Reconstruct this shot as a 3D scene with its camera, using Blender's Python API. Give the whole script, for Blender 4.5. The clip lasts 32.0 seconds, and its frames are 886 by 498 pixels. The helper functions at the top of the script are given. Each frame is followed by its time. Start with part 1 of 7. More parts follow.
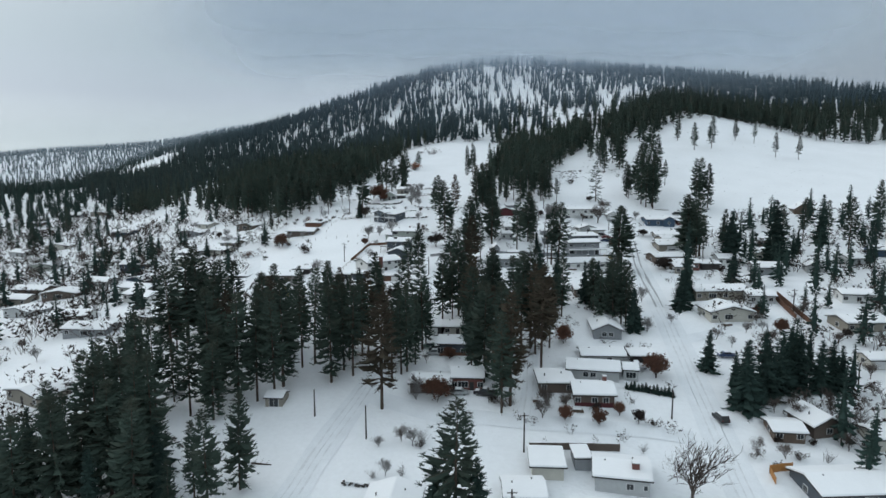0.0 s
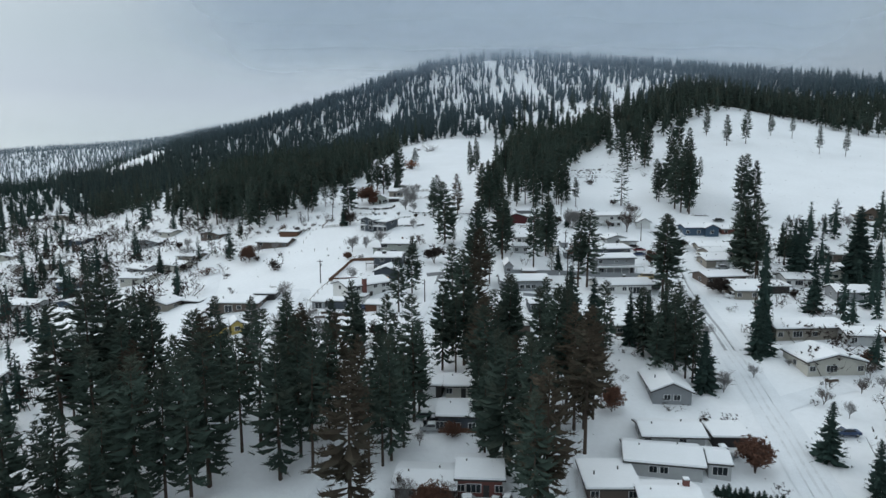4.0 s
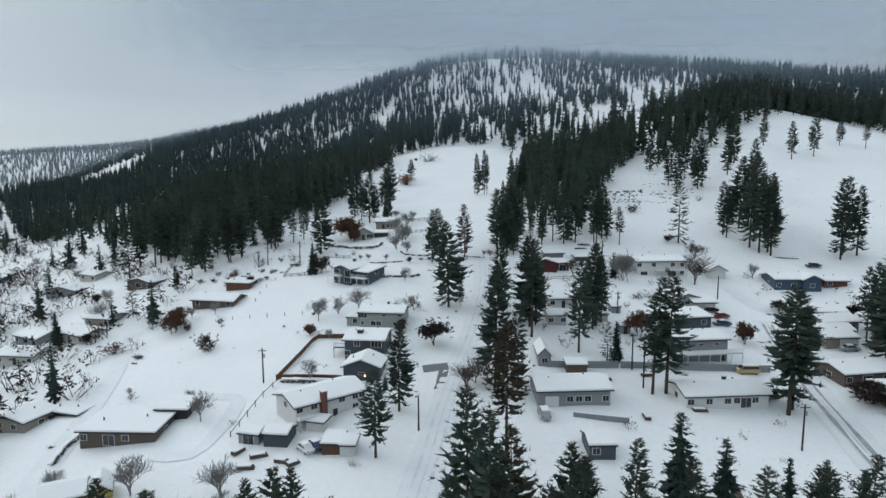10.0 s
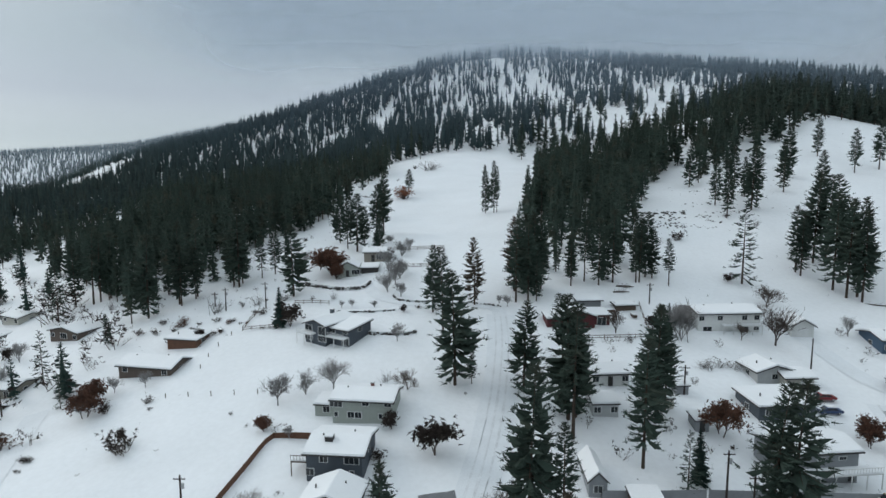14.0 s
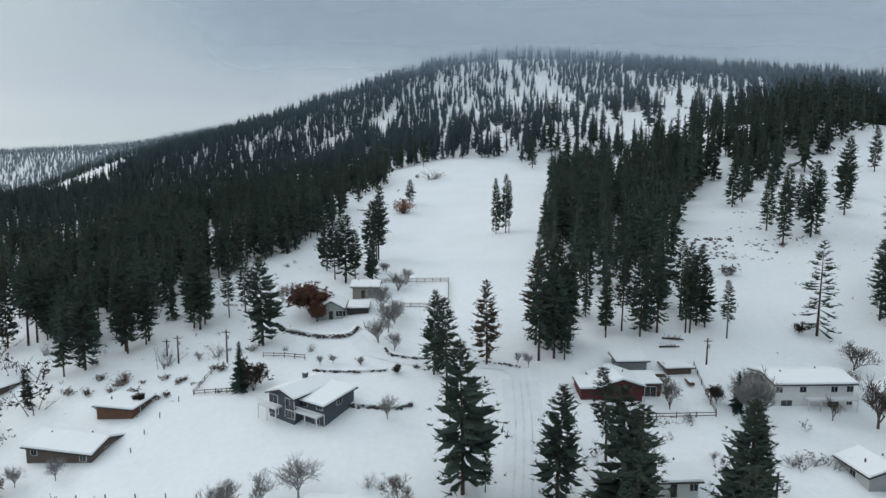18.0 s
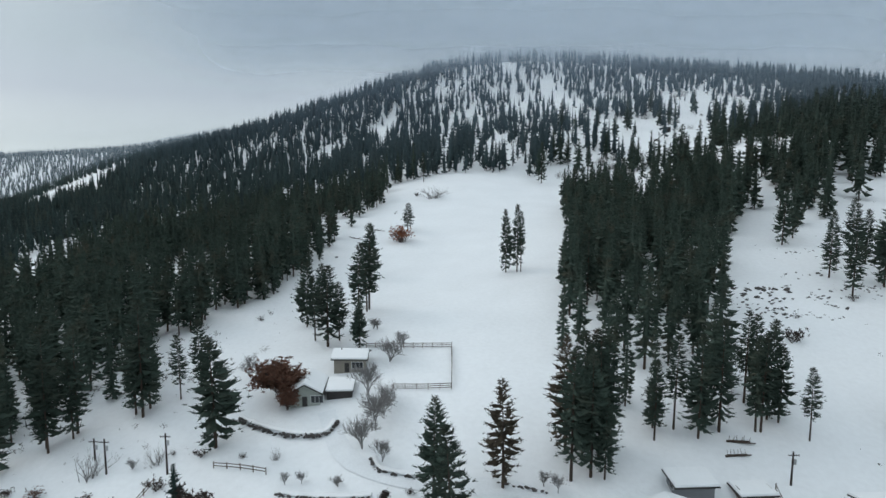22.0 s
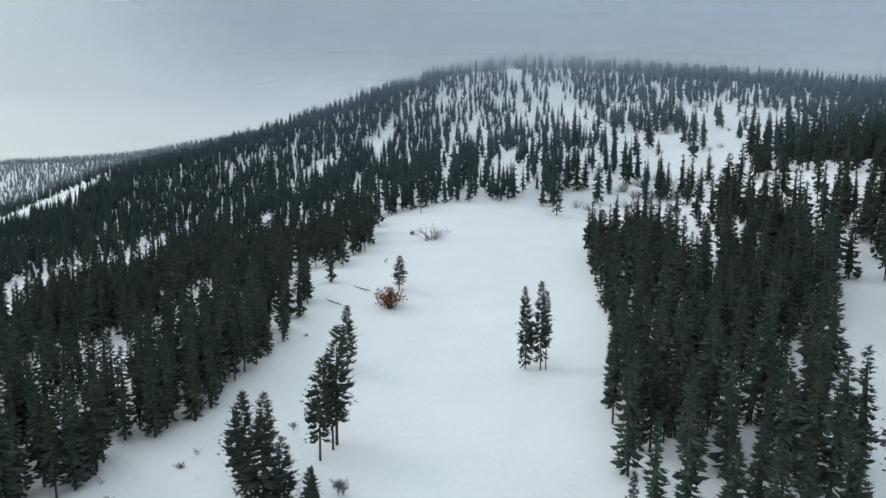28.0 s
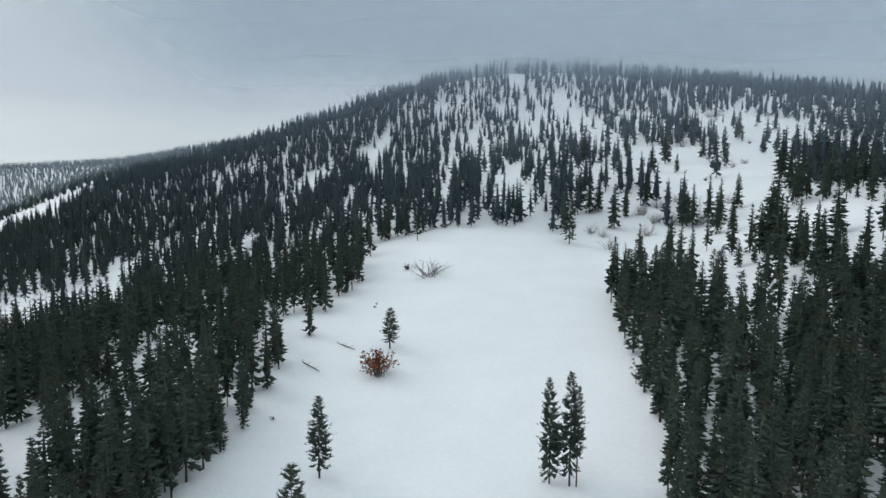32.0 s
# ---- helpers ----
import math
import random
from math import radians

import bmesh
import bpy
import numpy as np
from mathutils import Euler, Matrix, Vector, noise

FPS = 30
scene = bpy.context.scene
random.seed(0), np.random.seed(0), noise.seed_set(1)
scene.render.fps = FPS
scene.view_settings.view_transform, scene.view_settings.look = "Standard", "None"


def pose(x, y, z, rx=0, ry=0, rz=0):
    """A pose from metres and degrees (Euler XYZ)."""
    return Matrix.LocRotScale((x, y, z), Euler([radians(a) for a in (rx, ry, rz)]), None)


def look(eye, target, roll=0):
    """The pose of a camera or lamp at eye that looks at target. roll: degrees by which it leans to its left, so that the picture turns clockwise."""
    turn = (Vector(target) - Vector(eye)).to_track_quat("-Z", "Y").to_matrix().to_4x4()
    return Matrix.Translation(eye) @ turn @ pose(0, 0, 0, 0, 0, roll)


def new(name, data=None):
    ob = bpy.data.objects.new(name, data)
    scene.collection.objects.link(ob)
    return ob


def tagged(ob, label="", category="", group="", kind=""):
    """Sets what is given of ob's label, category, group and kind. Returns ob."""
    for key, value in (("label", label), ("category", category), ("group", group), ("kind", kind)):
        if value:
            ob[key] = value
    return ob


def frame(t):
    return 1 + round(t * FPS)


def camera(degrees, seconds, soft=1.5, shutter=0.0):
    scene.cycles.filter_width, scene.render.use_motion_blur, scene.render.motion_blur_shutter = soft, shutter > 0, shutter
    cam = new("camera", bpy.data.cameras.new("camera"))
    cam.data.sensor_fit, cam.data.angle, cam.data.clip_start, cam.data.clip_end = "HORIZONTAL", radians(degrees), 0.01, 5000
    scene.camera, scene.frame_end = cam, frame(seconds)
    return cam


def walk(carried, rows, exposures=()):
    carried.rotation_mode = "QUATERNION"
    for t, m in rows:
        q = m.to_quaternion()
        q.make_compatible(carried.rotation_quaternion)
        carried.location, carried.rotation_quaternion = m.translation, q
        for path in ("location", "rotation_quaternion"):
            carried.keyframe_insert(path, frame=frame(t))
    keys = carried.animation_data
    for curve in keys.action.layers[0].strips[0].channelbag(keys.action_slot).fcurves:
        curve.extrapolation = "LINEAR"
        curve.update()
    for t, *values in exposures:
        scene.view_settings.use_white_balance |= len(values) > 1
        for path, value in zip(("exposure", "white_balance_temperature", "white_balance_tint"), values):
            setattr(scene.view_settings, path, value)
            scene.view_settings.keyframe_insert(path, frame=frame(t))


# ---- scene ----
cam = camera(70.0, 32.0)
PATH = [
    (0.0, -0.00, 0.00, 57.00, 82.47, 0.17, -0.02),
    (1.0, -0.09, 12.58, 56.85, 82.47, 0.20, -0.07),
    (2.0, -0.07, 25.57, 56.65, 82.45, 0.12, -0.04),
    (3.0, -0.09, 38.93, 56.28, 82.44, 0.12, -0.07),
    (3.5, -0.09, 45.08, 56.36, 82.38, 0.16, -0.09),
    (5.5, -0.70, 68.49, 58.79, 82.32, 0.37, -0.13),
    (6.0, -0.79, 74.87, 59.37, 82.29, 0.37, -0.15),
    (7.0, -0.90, 87.26, 60.67, 82.28, 0.38, -0.20),
    (8.0, -0.66, 98.94, 62.04, 82.26, 0.34, -0.12),
    (9.0, -0.77, 111.01, 63.78, 82.25, 0.33, -0.12),
    (10.0, -0.87, 122.70, 65.68, 82.32, 0.30, -0.14),
    (11.0, -1.02, 134.44, 66.94, 82.41, 0.35, -0.13),
    (11.5, -1.10, 139.76, 67.06, 82.37, 0.30, -0.10),
    (12.0, -1.23, 145.76, 67.31, 82.36, 0.24, -0.12),
    (13.0, -1.69, 157.99, 69.08, 82.38, 0.15, -0.15),
    (14.0, -1.58, 169.70, 71.09, 82.36, 0.18, -0.07),
    (14.5, -1.53, 175.44, 72.03, 82.37, 0.16, -0.03),
    (16.5, -1.85, 195.84, 74.65, 82.55, -0.23, 0.06),
    (17.0, -1.83, 199.27, 74.71, 82.55, -0.33, 0.15),
    (17.5, -1.91, 201.63, 74.86, 82.52, -0.33, 0.21),
    (18.0, -1.91, 204.56, 75.37, 82.50, -0.36, 0.30),
    (18.5, -1.98, 208.29, 76.21, 82.52, -0.39, 0.33),
    (19.0, -2.02, 212.08, 77.36, 82.53, -0.37, 0.34),
    (20.0, -2.03, 220.29, 79.75, 82.56, -0.31, 0.39),
    (21.0, -2.10, 228.98, 82.24, 82.52, -0.28, 0.41),
    (22.0, -2.17, 237.59, 84.76, 82.51, -0.26, 0.45),
    (23.0, -2.09, 246.71, 87.27, 82.53, -0.23, 0.51),
    (24.0, -2.15, 255.83, 89.72, 82.57, -0.14, 0.51),
    (25.0, -2.06, 264.92, 92.14, 82.60, -0.12, 0.54),
    (25.5, -2.01, 269.40, 93.40, 82.62, -0.11, 0.57),
    (27.5, -1.89, 287.48, 98.49, 82.68, -0.12, 0.59),
    (28.0, -1.81, 292.42, 99.68, 82.69, -0.15, 0.61),
    (29.0, -1.88, 301.88, 101.99, 82.75, -0.18, 0.60),
    (30.0, -2.06, 311.50, 104.48, 82.80, -0.18, 0.56),
    (31.0, -2.21, 321.00, 106.97, 82.83, -0.22, 0.52),
    (32.0, -2.29, 330.56, 109.52, 82.86, -0.20, 0.52),
]
walk(cam, [(t, pose(x, y, z, rx, ry, rz)) for t, x, y, z, rx, ry, rz in PATH],
     [(0.0, 0.05, 6490, 10), (8.0, 0.0, 6500, 10), (15.0, -0.04, 6540, 10), (21.0, 0.04, 6580, 10), (32.0, 0.08, 6640, 10)])

# ---- light ----
world = bpy.data.worlds.new("winter_sky")
scene.world = world
world.use_nodes = True
wn, wl = world.node_tree.nodes, world.node_tree.links
wn.clear()
w_out = wn.new("ShaderNodeOutputWorld")
w_bg = wn.new("ShaderNodeBackground")
w_sky = wn.new("ShaderNodeTexSky")
w_sky.sky_type, w_sky.sun_disc = "NISHITA", False
w_sky.sun_elevation, w_sky.sun_rotation = radians(24), radians(-75)
w_sky.altitude, w_sky.air_density, w_sky.dust_density = 600, 1.0, 4.0
w_tc = wn.new("ShaderNodeTexCoord")
w_sep = wn.new("ShaderNodeSeparateXYZ")
wl.new(w_tc.outputs["Generated"], w_sep.inputs[0])
# overcast deck: pale at the horizon, a bluish belt above it, pale grey overhead
w_ramp = wn.new("ShaderNodeValToRGB")
cr = w_ramp.color_ramp
cr.elements[0].position, cr.elements[0].color = 0.0, (0.52, 0.60, 0.63, 1)
cr.elements[1].position, cr.elements[1].color = 1.0, (0.71, 0.81, 0.87, 1)
for pos, col in ((0.035, (0.42, 0.50, 0.55)), (0.10, (0.325, 0.385, 0.455)), (0.17, (0.335, 0.400, 0.445)), (0.25, (0.38, 0.44, 0.475)), (0.45, (0.64, 0.735, 0.79))):
    e = cr.elements.new(pos)
    e.color = (*col, 1)
w_noise = wn.new("ShaderNodeTexNoise")
w_noise.inputs["Scale"].default_value, w_noise.inputs["Detail"].default_value = 2.2, 5.0
w_map = wn.new("ShaderNodeMapping")
w_map.inputs["Scale"].default_value = (1.0, 1.0, 4.5)
wl.new(w_tc.outputs["Generated"], w_map.inputs[0])
wl.new(w_map.outputs[0], w_noise.inputs["Vector"])
w_add = wn.new("ShaderNodeMath")
w_add.operation = "MULTIPLY_ADD"
wl.new(w_noise.outputs["Fac"], w_add.inputs[0])
w_add.inputs[1].default_value, w_add.inputs[2].default_value = 0.012, -0.006
w_h = wn.new("ShaderNodeMath")
w_h.operation = "ADD"
wl.new(w_sep.outputs["Z"], w_h.inputs[0])
wl.new(w_add.outputs[0], w_h.inputs[1])
wl.new(w_h.outputs[0], w_ramp.inputs[0])
# brighter towards the low sun behind the cloud
w_dot = wn.new("ShaderNodeVectorMath")
w_dot.operation = "DOT_PRODUCT"
w_dot.inputs[1].default_value = (-0.87, 0.48, 0.05)
wl.new(w_tc.outputs["Generated"], w_dot.inputs[0])
w_half = wn.new("ShaderNodeMath")
w_half.operation = "MULTIPLY_ADD"
w_half.inputs[1].default_value, w_half.inputs[2].default_value = 0.5, 0.5
wl.new(w_dot.outputs["Value"], w_half.inputs[0])
w_glow = wn.new("ShaderNodeValToRGB")
ge = w_glow.color_ramp
ge.interpolation = "B_SPLINE"
ge.elements[0].position, ge.elements[0].color = 0.0, (0.62, 0.62, 0.62, 1)
ge.elements[1].position, ge.elements[1].color = 1.0, (0.9, 0.9, 0.9, 1)
for pos, v in ((0.35, 0.60), (0.50, 0.50), (0.60, 0.60), (0.67, 0.74), (0.80, 0.77), (0.91, 0.73)):
    e = ge.elements.new(pos)
    e.color = (v, v, v, 1)
w_gain = wn.new("ShaderNodeMath")
w_gain.operation = "MULTIPLY"
w_gain.inputs[1].default_value = 1.52
wl.new(w_half.outputs[0], w_glow.inputs[0])
wl.new(w_glow.outputs["Color"], w_gain.inputs[0])
w_mul = wn.new("ShaderNodeVectorMath")
w_mul.operation = "SCALE"
wl.new(w_ramp.outputs["Color"], w_mul.inputs[0])
wl.new(w_gain.outputs[0], w_mul.inputs["Scale"])
w_mix = wn.new("ShaderNodeMixRGB")
w_mix.blend_type = "ADD"
w_mix.inputs[0].default_value = 0.015
wl.new(w_mul.outputs[0], w_mix.inputs[1])
wl.new(w_sky.outputs[0], w_mix.inputs[2])
wl.new(w_mix.outputs[0], w_bg.inputs["Color"])
w_bg.inputs["Strength"].default_value = 1.04
wl.new(w_bg.outputs[0], w_out.inputs["Surface"])

sun_data = bpy.data.lights.new("sun", "SUN")
sun_data.energy, sun_data.angle, sun_data.color = 0.55, radians(25), (1.0, 0.97, 0.93)
sun = new("sun", sun_data)
sun.matrix_world = look((-260, 150, 180), (0, 0, 0))

# ---- materials ----
MATS = {}


def material(name, color, rough=0.8, vary=0.12, scale=2.0, fine=18.0, bump=0.15, metal=0.0, spread=0.0, tint=None, haze_tint=None, spec=0.3, dist=0.05, stretch=(1, 1, 1)):
    """Principled surface with two scales of variation in object space; spread: by object, tint: a second colour in
    patches,
    haze_tint: (colour, low, high, most) distance haze painted into the base colour, stronger with height."""
    m = bpy.data.materials.new(name)
    m.use_nodes = True
    n, l = m.node_tree.nodes, m.node_tree.links
    p = n["Principled BSDF"]
    p.inputs["Roughness"].default_value, p.inputs["Metallic"].default_value = rough, metal
    p.inputs["Specular IOR Level"].default_value = spec
    tc = n.new("ShaderNodeTexCoord")
    mp = n.new("ShaderNodeMapping")
    mp.inputs["Scale"].default_value = stretch
    l.new(tc.outputs["Object"], mp.inputs[0])
    n1, n2 = n.new("ShaderNodeTexNoise"), n.new("ShaderNodeTexNoise")
    for q, s in ((n1, scale), (n2, fine)):
        q.inputs["Scale"].default_value, q.inputs["Detail"].default_value = s, 4.0
        l.new(mp.outputs[0], q.inputs["Vector"])
    mixf = n.new("ShaderNodeMath")
    mixf.operation = "ADD"
    l.new(n1.outputs["Fac"], mixf.inputs[0])
    l.new(n2.outputs["Fac"], mixf.inputs[1])
    rng = n.new("ShaderNodeMapRange")
    for k, v in (("From Min", 0.6), ("From Max", 1.4), ("To Min", 1.0 - vary), ("To Max", 1.0 + vary)):
        rng.inputs[k].default_value = v
    l.new(mixf.outputs[0], rng.inputs["Value"])
    base = n.new("ShaderNodeRGB")
    base.outputs[0].default_value = (*color, 1)
    col = base.outputs[0]
    if tint:
        mt = n.new("ShaderNodeMixRGB")
        tr = n.new("ShaderNodeMapRange")
        tr.inputs["From Min"].default_value, tr.inputs["From Max"].default_value = 0.5, 0.72
        l.new(n1.outputs["Fac"], tr.inputs["Value"])
        l.new(tr.outputs[0], mt.inputs[0])
        l.new(col, mt.inputs[1])
        mt.inputs[2].default_value = (*tint, 1)
        col = mt.outputs[0]
    if spread:
        oi = n.new("ShaderNodeObjectInfo")
        ge = n.new("ShaderNodeNewGeometry")
        ad = n.new("ShaderNodeMath")
        ad.operation = "ADD"
        l.new(oi.outputs["Random"], ad.inputs[0])
        l.new(ge.outputs["Random Per Island"], ad.inputs[1])
        sr = n.new("ShaderNodeMapRange")
        for k, v in (("From Min", 0.2), ("From Max", 1.8), ("To Min", 1.0 - spread), ("To Max", 1.0 + spread)):
            sr.inputs[k].default_value = v
        l.new(ad.outputs[0], sr.inputs["Value"])
        sm = n.new("ShaderNodeVectorMath")
        sm.operation = "SCALE"
        l.new(col, sm.inputs[0])
        l.new(sr.outputs[0], sm.inputs["Scale"])
        col = sm.outputs[0]
    # aerial haze painted into the colour: blends to pale blue with world height
    if haze_tint:
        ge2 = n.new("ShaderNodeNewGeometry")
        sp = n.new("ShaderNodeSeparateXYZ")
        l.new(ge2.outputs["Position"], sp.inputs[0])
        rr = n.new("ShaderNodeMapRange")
        for k, v in (("From Min", haze_tint[1]), ("From Max", haze_tint[2]), ("To Min", 0.0), ("To Max", haze_tint[3])):
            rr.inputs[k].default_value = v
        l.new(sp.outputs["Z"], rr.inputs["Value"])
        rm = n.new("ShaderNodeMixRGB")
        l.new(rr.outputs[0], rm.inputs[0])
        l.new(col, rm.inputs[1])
        rm.inputs[2].default_value = (*haze_tint[0], 1)
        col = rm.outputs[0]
    mul = n.new("ShaderNodeVectorMath")
    mul.operation = "SCALE"
    l.new(col, mul.inputs[0])
    l.new(rng.outputs[0], mul.inputs["Scale"])
    l.new(mul.outputs[0], p.inputs["Base Color"])
    if bump:
        bp = n.new("ShaderNodeBump")
        bp.inputs["Strength"].default_value, bp.inputs["Distance"].default_value = bump, dist
        l.new(mixf.outputs[0], bp.inputs["Height"])
        l.new(bp.outputs[0], p.inputs["Normal"])
    MATS[name] = m
    return m


def siding(name, color, step=0.2, vertical=False):
    """Painted boards: the joints run across (or up) the wall, with weathered paint."""
    m = material(name, color, 0.7, 0.10, 1.5, 25, 0.1)
    n, l = m.node_tree.nodes, m.node_tree.links
    bump = n["Bump"]
    tc = n.new("ShaderNodeTexCoord")
    wv = n.new("ShaderNodeTexWave")
    wv.bands_direction, wv.wave_profile = ("X" if vertical else "Z"), "SAW"
    wv.inputs["Scale"].default_value = 0.314 / step
    l.new(tc.outputs["Object"], wv.inputs["Vector"])
    b2 = n.new("ShaderNodeBump")
    b2.inputs["Strength"].default_value, b2.inputs["Distance"].default_value = 0.5, 0.03
    l.new(wv.outputs["Fac"], b2.inputs["Height"])
    l.new(bump.outputs[0], b2.inputs["Normal"])
    l.new(b2.outputs[0], n["Principled BSDF"].inputs["Normal"])
    return m


SNOW = material("snow", (0.82, 0.845, 0.87), 0.65, 0.05, 0.06, 0.9, 0.6, dist=0.3)
ROOF_SNOW = material("roof_snow", (0.84, 0.86, 0.88), 0.6, 0.03, 0.4, 3.0, 0.3, dist=0.08)
PACKED = material("packed_snow", (0.765, 0.795, 0.825), 0.6, 0.08, 0.25, 3.0, 0.3)
RUT = material("tyre_rut", (0.70, 0.725, 0.75), 0.5, 0.22, 0.5, 5.0, 0.3)
WET = material("slushy_track", (0.36, 0.375, 0.39), 0.5, 0.45, 0.5, 4.0, 0.3)
ASPHALT = material("wet_asphalt", (0.16, 0.17, 0.18), 0.55, 0.25, 0.6, 8.0, 0.2)
BARK = material("bark", (0.07, 0.052, 0.042), 0.95, 0.3, 1.2, 9.0, 0.4, spread=0.25, stretch=(1, 1, 0.25))
# both needle colours carry painted bluish haze that grows up the mountain
NEEDLES = material("pine_needles", (0.051, 0.075, 0.061), 0.85, 0.25, 0.18, 1.5, 0, spread=0.34, tint=(0.062, 0.064, 0.048), haze_tint=((0.135, 0.195, 0.26), 105, 260, 0.6), spec=0.15)
# darker than pine_needles: self-shade missing from the simple far crowns, put into the colour
HILL = material("hill_forest_needles", (0.034, 0.052, 0.050), 0.9, 0.25, 0.05, 0.6, 0, spread=0.45, tint=(0.040, 0.048, 0.040), haze_tint=((0.125, 0.185, 0.25), 60, 250, 0.75), spec=0.1)
FIR = material("fir_needles", (0.026, 0.047, 0.041), 0.85, 0.2, 0.2, 1.5, 0, spread=0.3, spec=0.15)
RUSTY = material("rusty_needles", (0.074, 0.061, 0.046), 0.9, 0.3, 0.3, 2.0, 0, spread=0.35, tint=(0.054, 0.062, 0.048), spec=0.1)
TWIG = material("bare_twigs", (0.105, 0.088, 0.080), 0.95, 0.2, 0.8, 6.0, 0, spread=0.3, spec=0.1)
FROSTY = material("frosted_twigs", (0.24, 0.235, 0.235), 0.95, 0.2, 0.8, 6.0, 0, spread=0.25, spec=0.1)
RED_LEAF = material("dead_red_leaves", (0.150, 0.080, 0.058), 0.9, 0.25, 0.8, 4.0, 0, spread=0.4, spec=0.1)
ORANGE_LEAF = material("orange_dead_leaves", (0.31, 0.115, 0.06), 0.9, 0.25, 0.8, 4.0, 0, spread=0.35, spec=0.1)
DARK_LEAF = material("dark_shrub", (0.045, 0.036, 0.032), 0.95, 0.3, 0.8, 4.0, 0, spread=0.35, spec=0.1)
ROCK = material("basalt", (0.075, 0.070, 0.068), 0.9, 0.35, 0.8, 5.0, 0.5, spread=0.25)
GLASS = material("window_glass", (0.025, 0.03, 0.035), 0.08, 0.1, 1, 3, 0, spec=0.6)
WHITE = siding("white_siding", (0.66, 0.67, 0.66))
CREAM = siding("cream_siding", (0.50, 0.49, 0.44))
GREY = siding("grey_siding", (0.26, 0.275, 0.29))
PALE = siding("pale_grey_siding", (0.43, 0.445, 0.45))
SLATE = siding("slate_siding", (0.075, 0.090, 0.108))
BLUE = siding("blue_siding", (0.055, 0.095, 0.145))
BROWN = siding("brown_siding", (0.12, 0.095, 0.08))
TAN = siding("tan_siding", (0.27, 0.25, 0.215))
REDWALL = siding("barn_red_siding", (0.090, 0.024, 0.027), 0.25, True)
YELLOW = siding("yellow_siding", (0.45, 0.35, 0.11))
GREEN = siding("sage_siding", (0.33, 0.36, 0.33))
BRICK = material("brick_red", (0.17, 0.075, 0.065), 0.9, 0.2, 3, 14, 0.4)
TRIM = material("white_trim", (0.7, 0.71, 0.71), 0.5, 0.05, 2, 10, 0)
DARK = material("dark_trim", (0.045, 0.043, 0.043), 0.7, 0.2, 2, 10, 0.1)
WOOD = material("weathered_wood", (0.125, 0.095, 0.075), 0.9, 0.3, 1.5, 12, 0.3, stretch=(1, 1, 0.3))
CEDAR = material("cedar_boards", (0.13, 0.068, 0.045), 0.85, 0.25, 1.5, 12, 0.3)
POLE = material("pole_wood", (0.045, 0.036, 0.032), 0.9, 0.25, 2, 10, 0.2)
STEEL = material("galvanised_steel", (0.42, 0.43, 0.44), 0.4, 0.1, 3, 20, 0.05, metal=0.8)
RUBBER = material("rubber", (0.02, 0.02, 0.02), 0.8, 0.1, 4, 20, 0)
CONCRETE = material("concrete", (0.30, 0.30, 0.30), 0.9, 0.15, 1, 12, 0.2)
PAINTS = {"red": (0.20, 0.02, 0.025), "blue": (0.03, 0.06, 0.14), "black": (0.015, 0.016, 0.018), "white": (0.7, 0.71, 0.72), "silver": (0.35, 0.37, 0.38), "beige": (0.50, 0.38, 0.19), "green": (0.04, 0.09, 0.07)}
PAINT = {k: material(k + "_car_paint", v, 0.3, 0.05, 1, 10, 0, spec=0.5) for k, v in PAINTS.items()}
LIT = bpy.data.materials.new("warm_lamp")
LIT.use_nodes = True
LIT.node_tree.nodes["Principled BSDF"].inputs["Emission Color"].default_value = (1.0, 0.45, 0.12, 1)
LIT.node_tree.nodes["Principled BSDF"].inputs["Emission Strength"].default_value = 3.0
ORANGE = material("fresh_cedar", (0.40, 0.19, 0.06), 0.8, 0.2, 1.5, 12, 0.2)


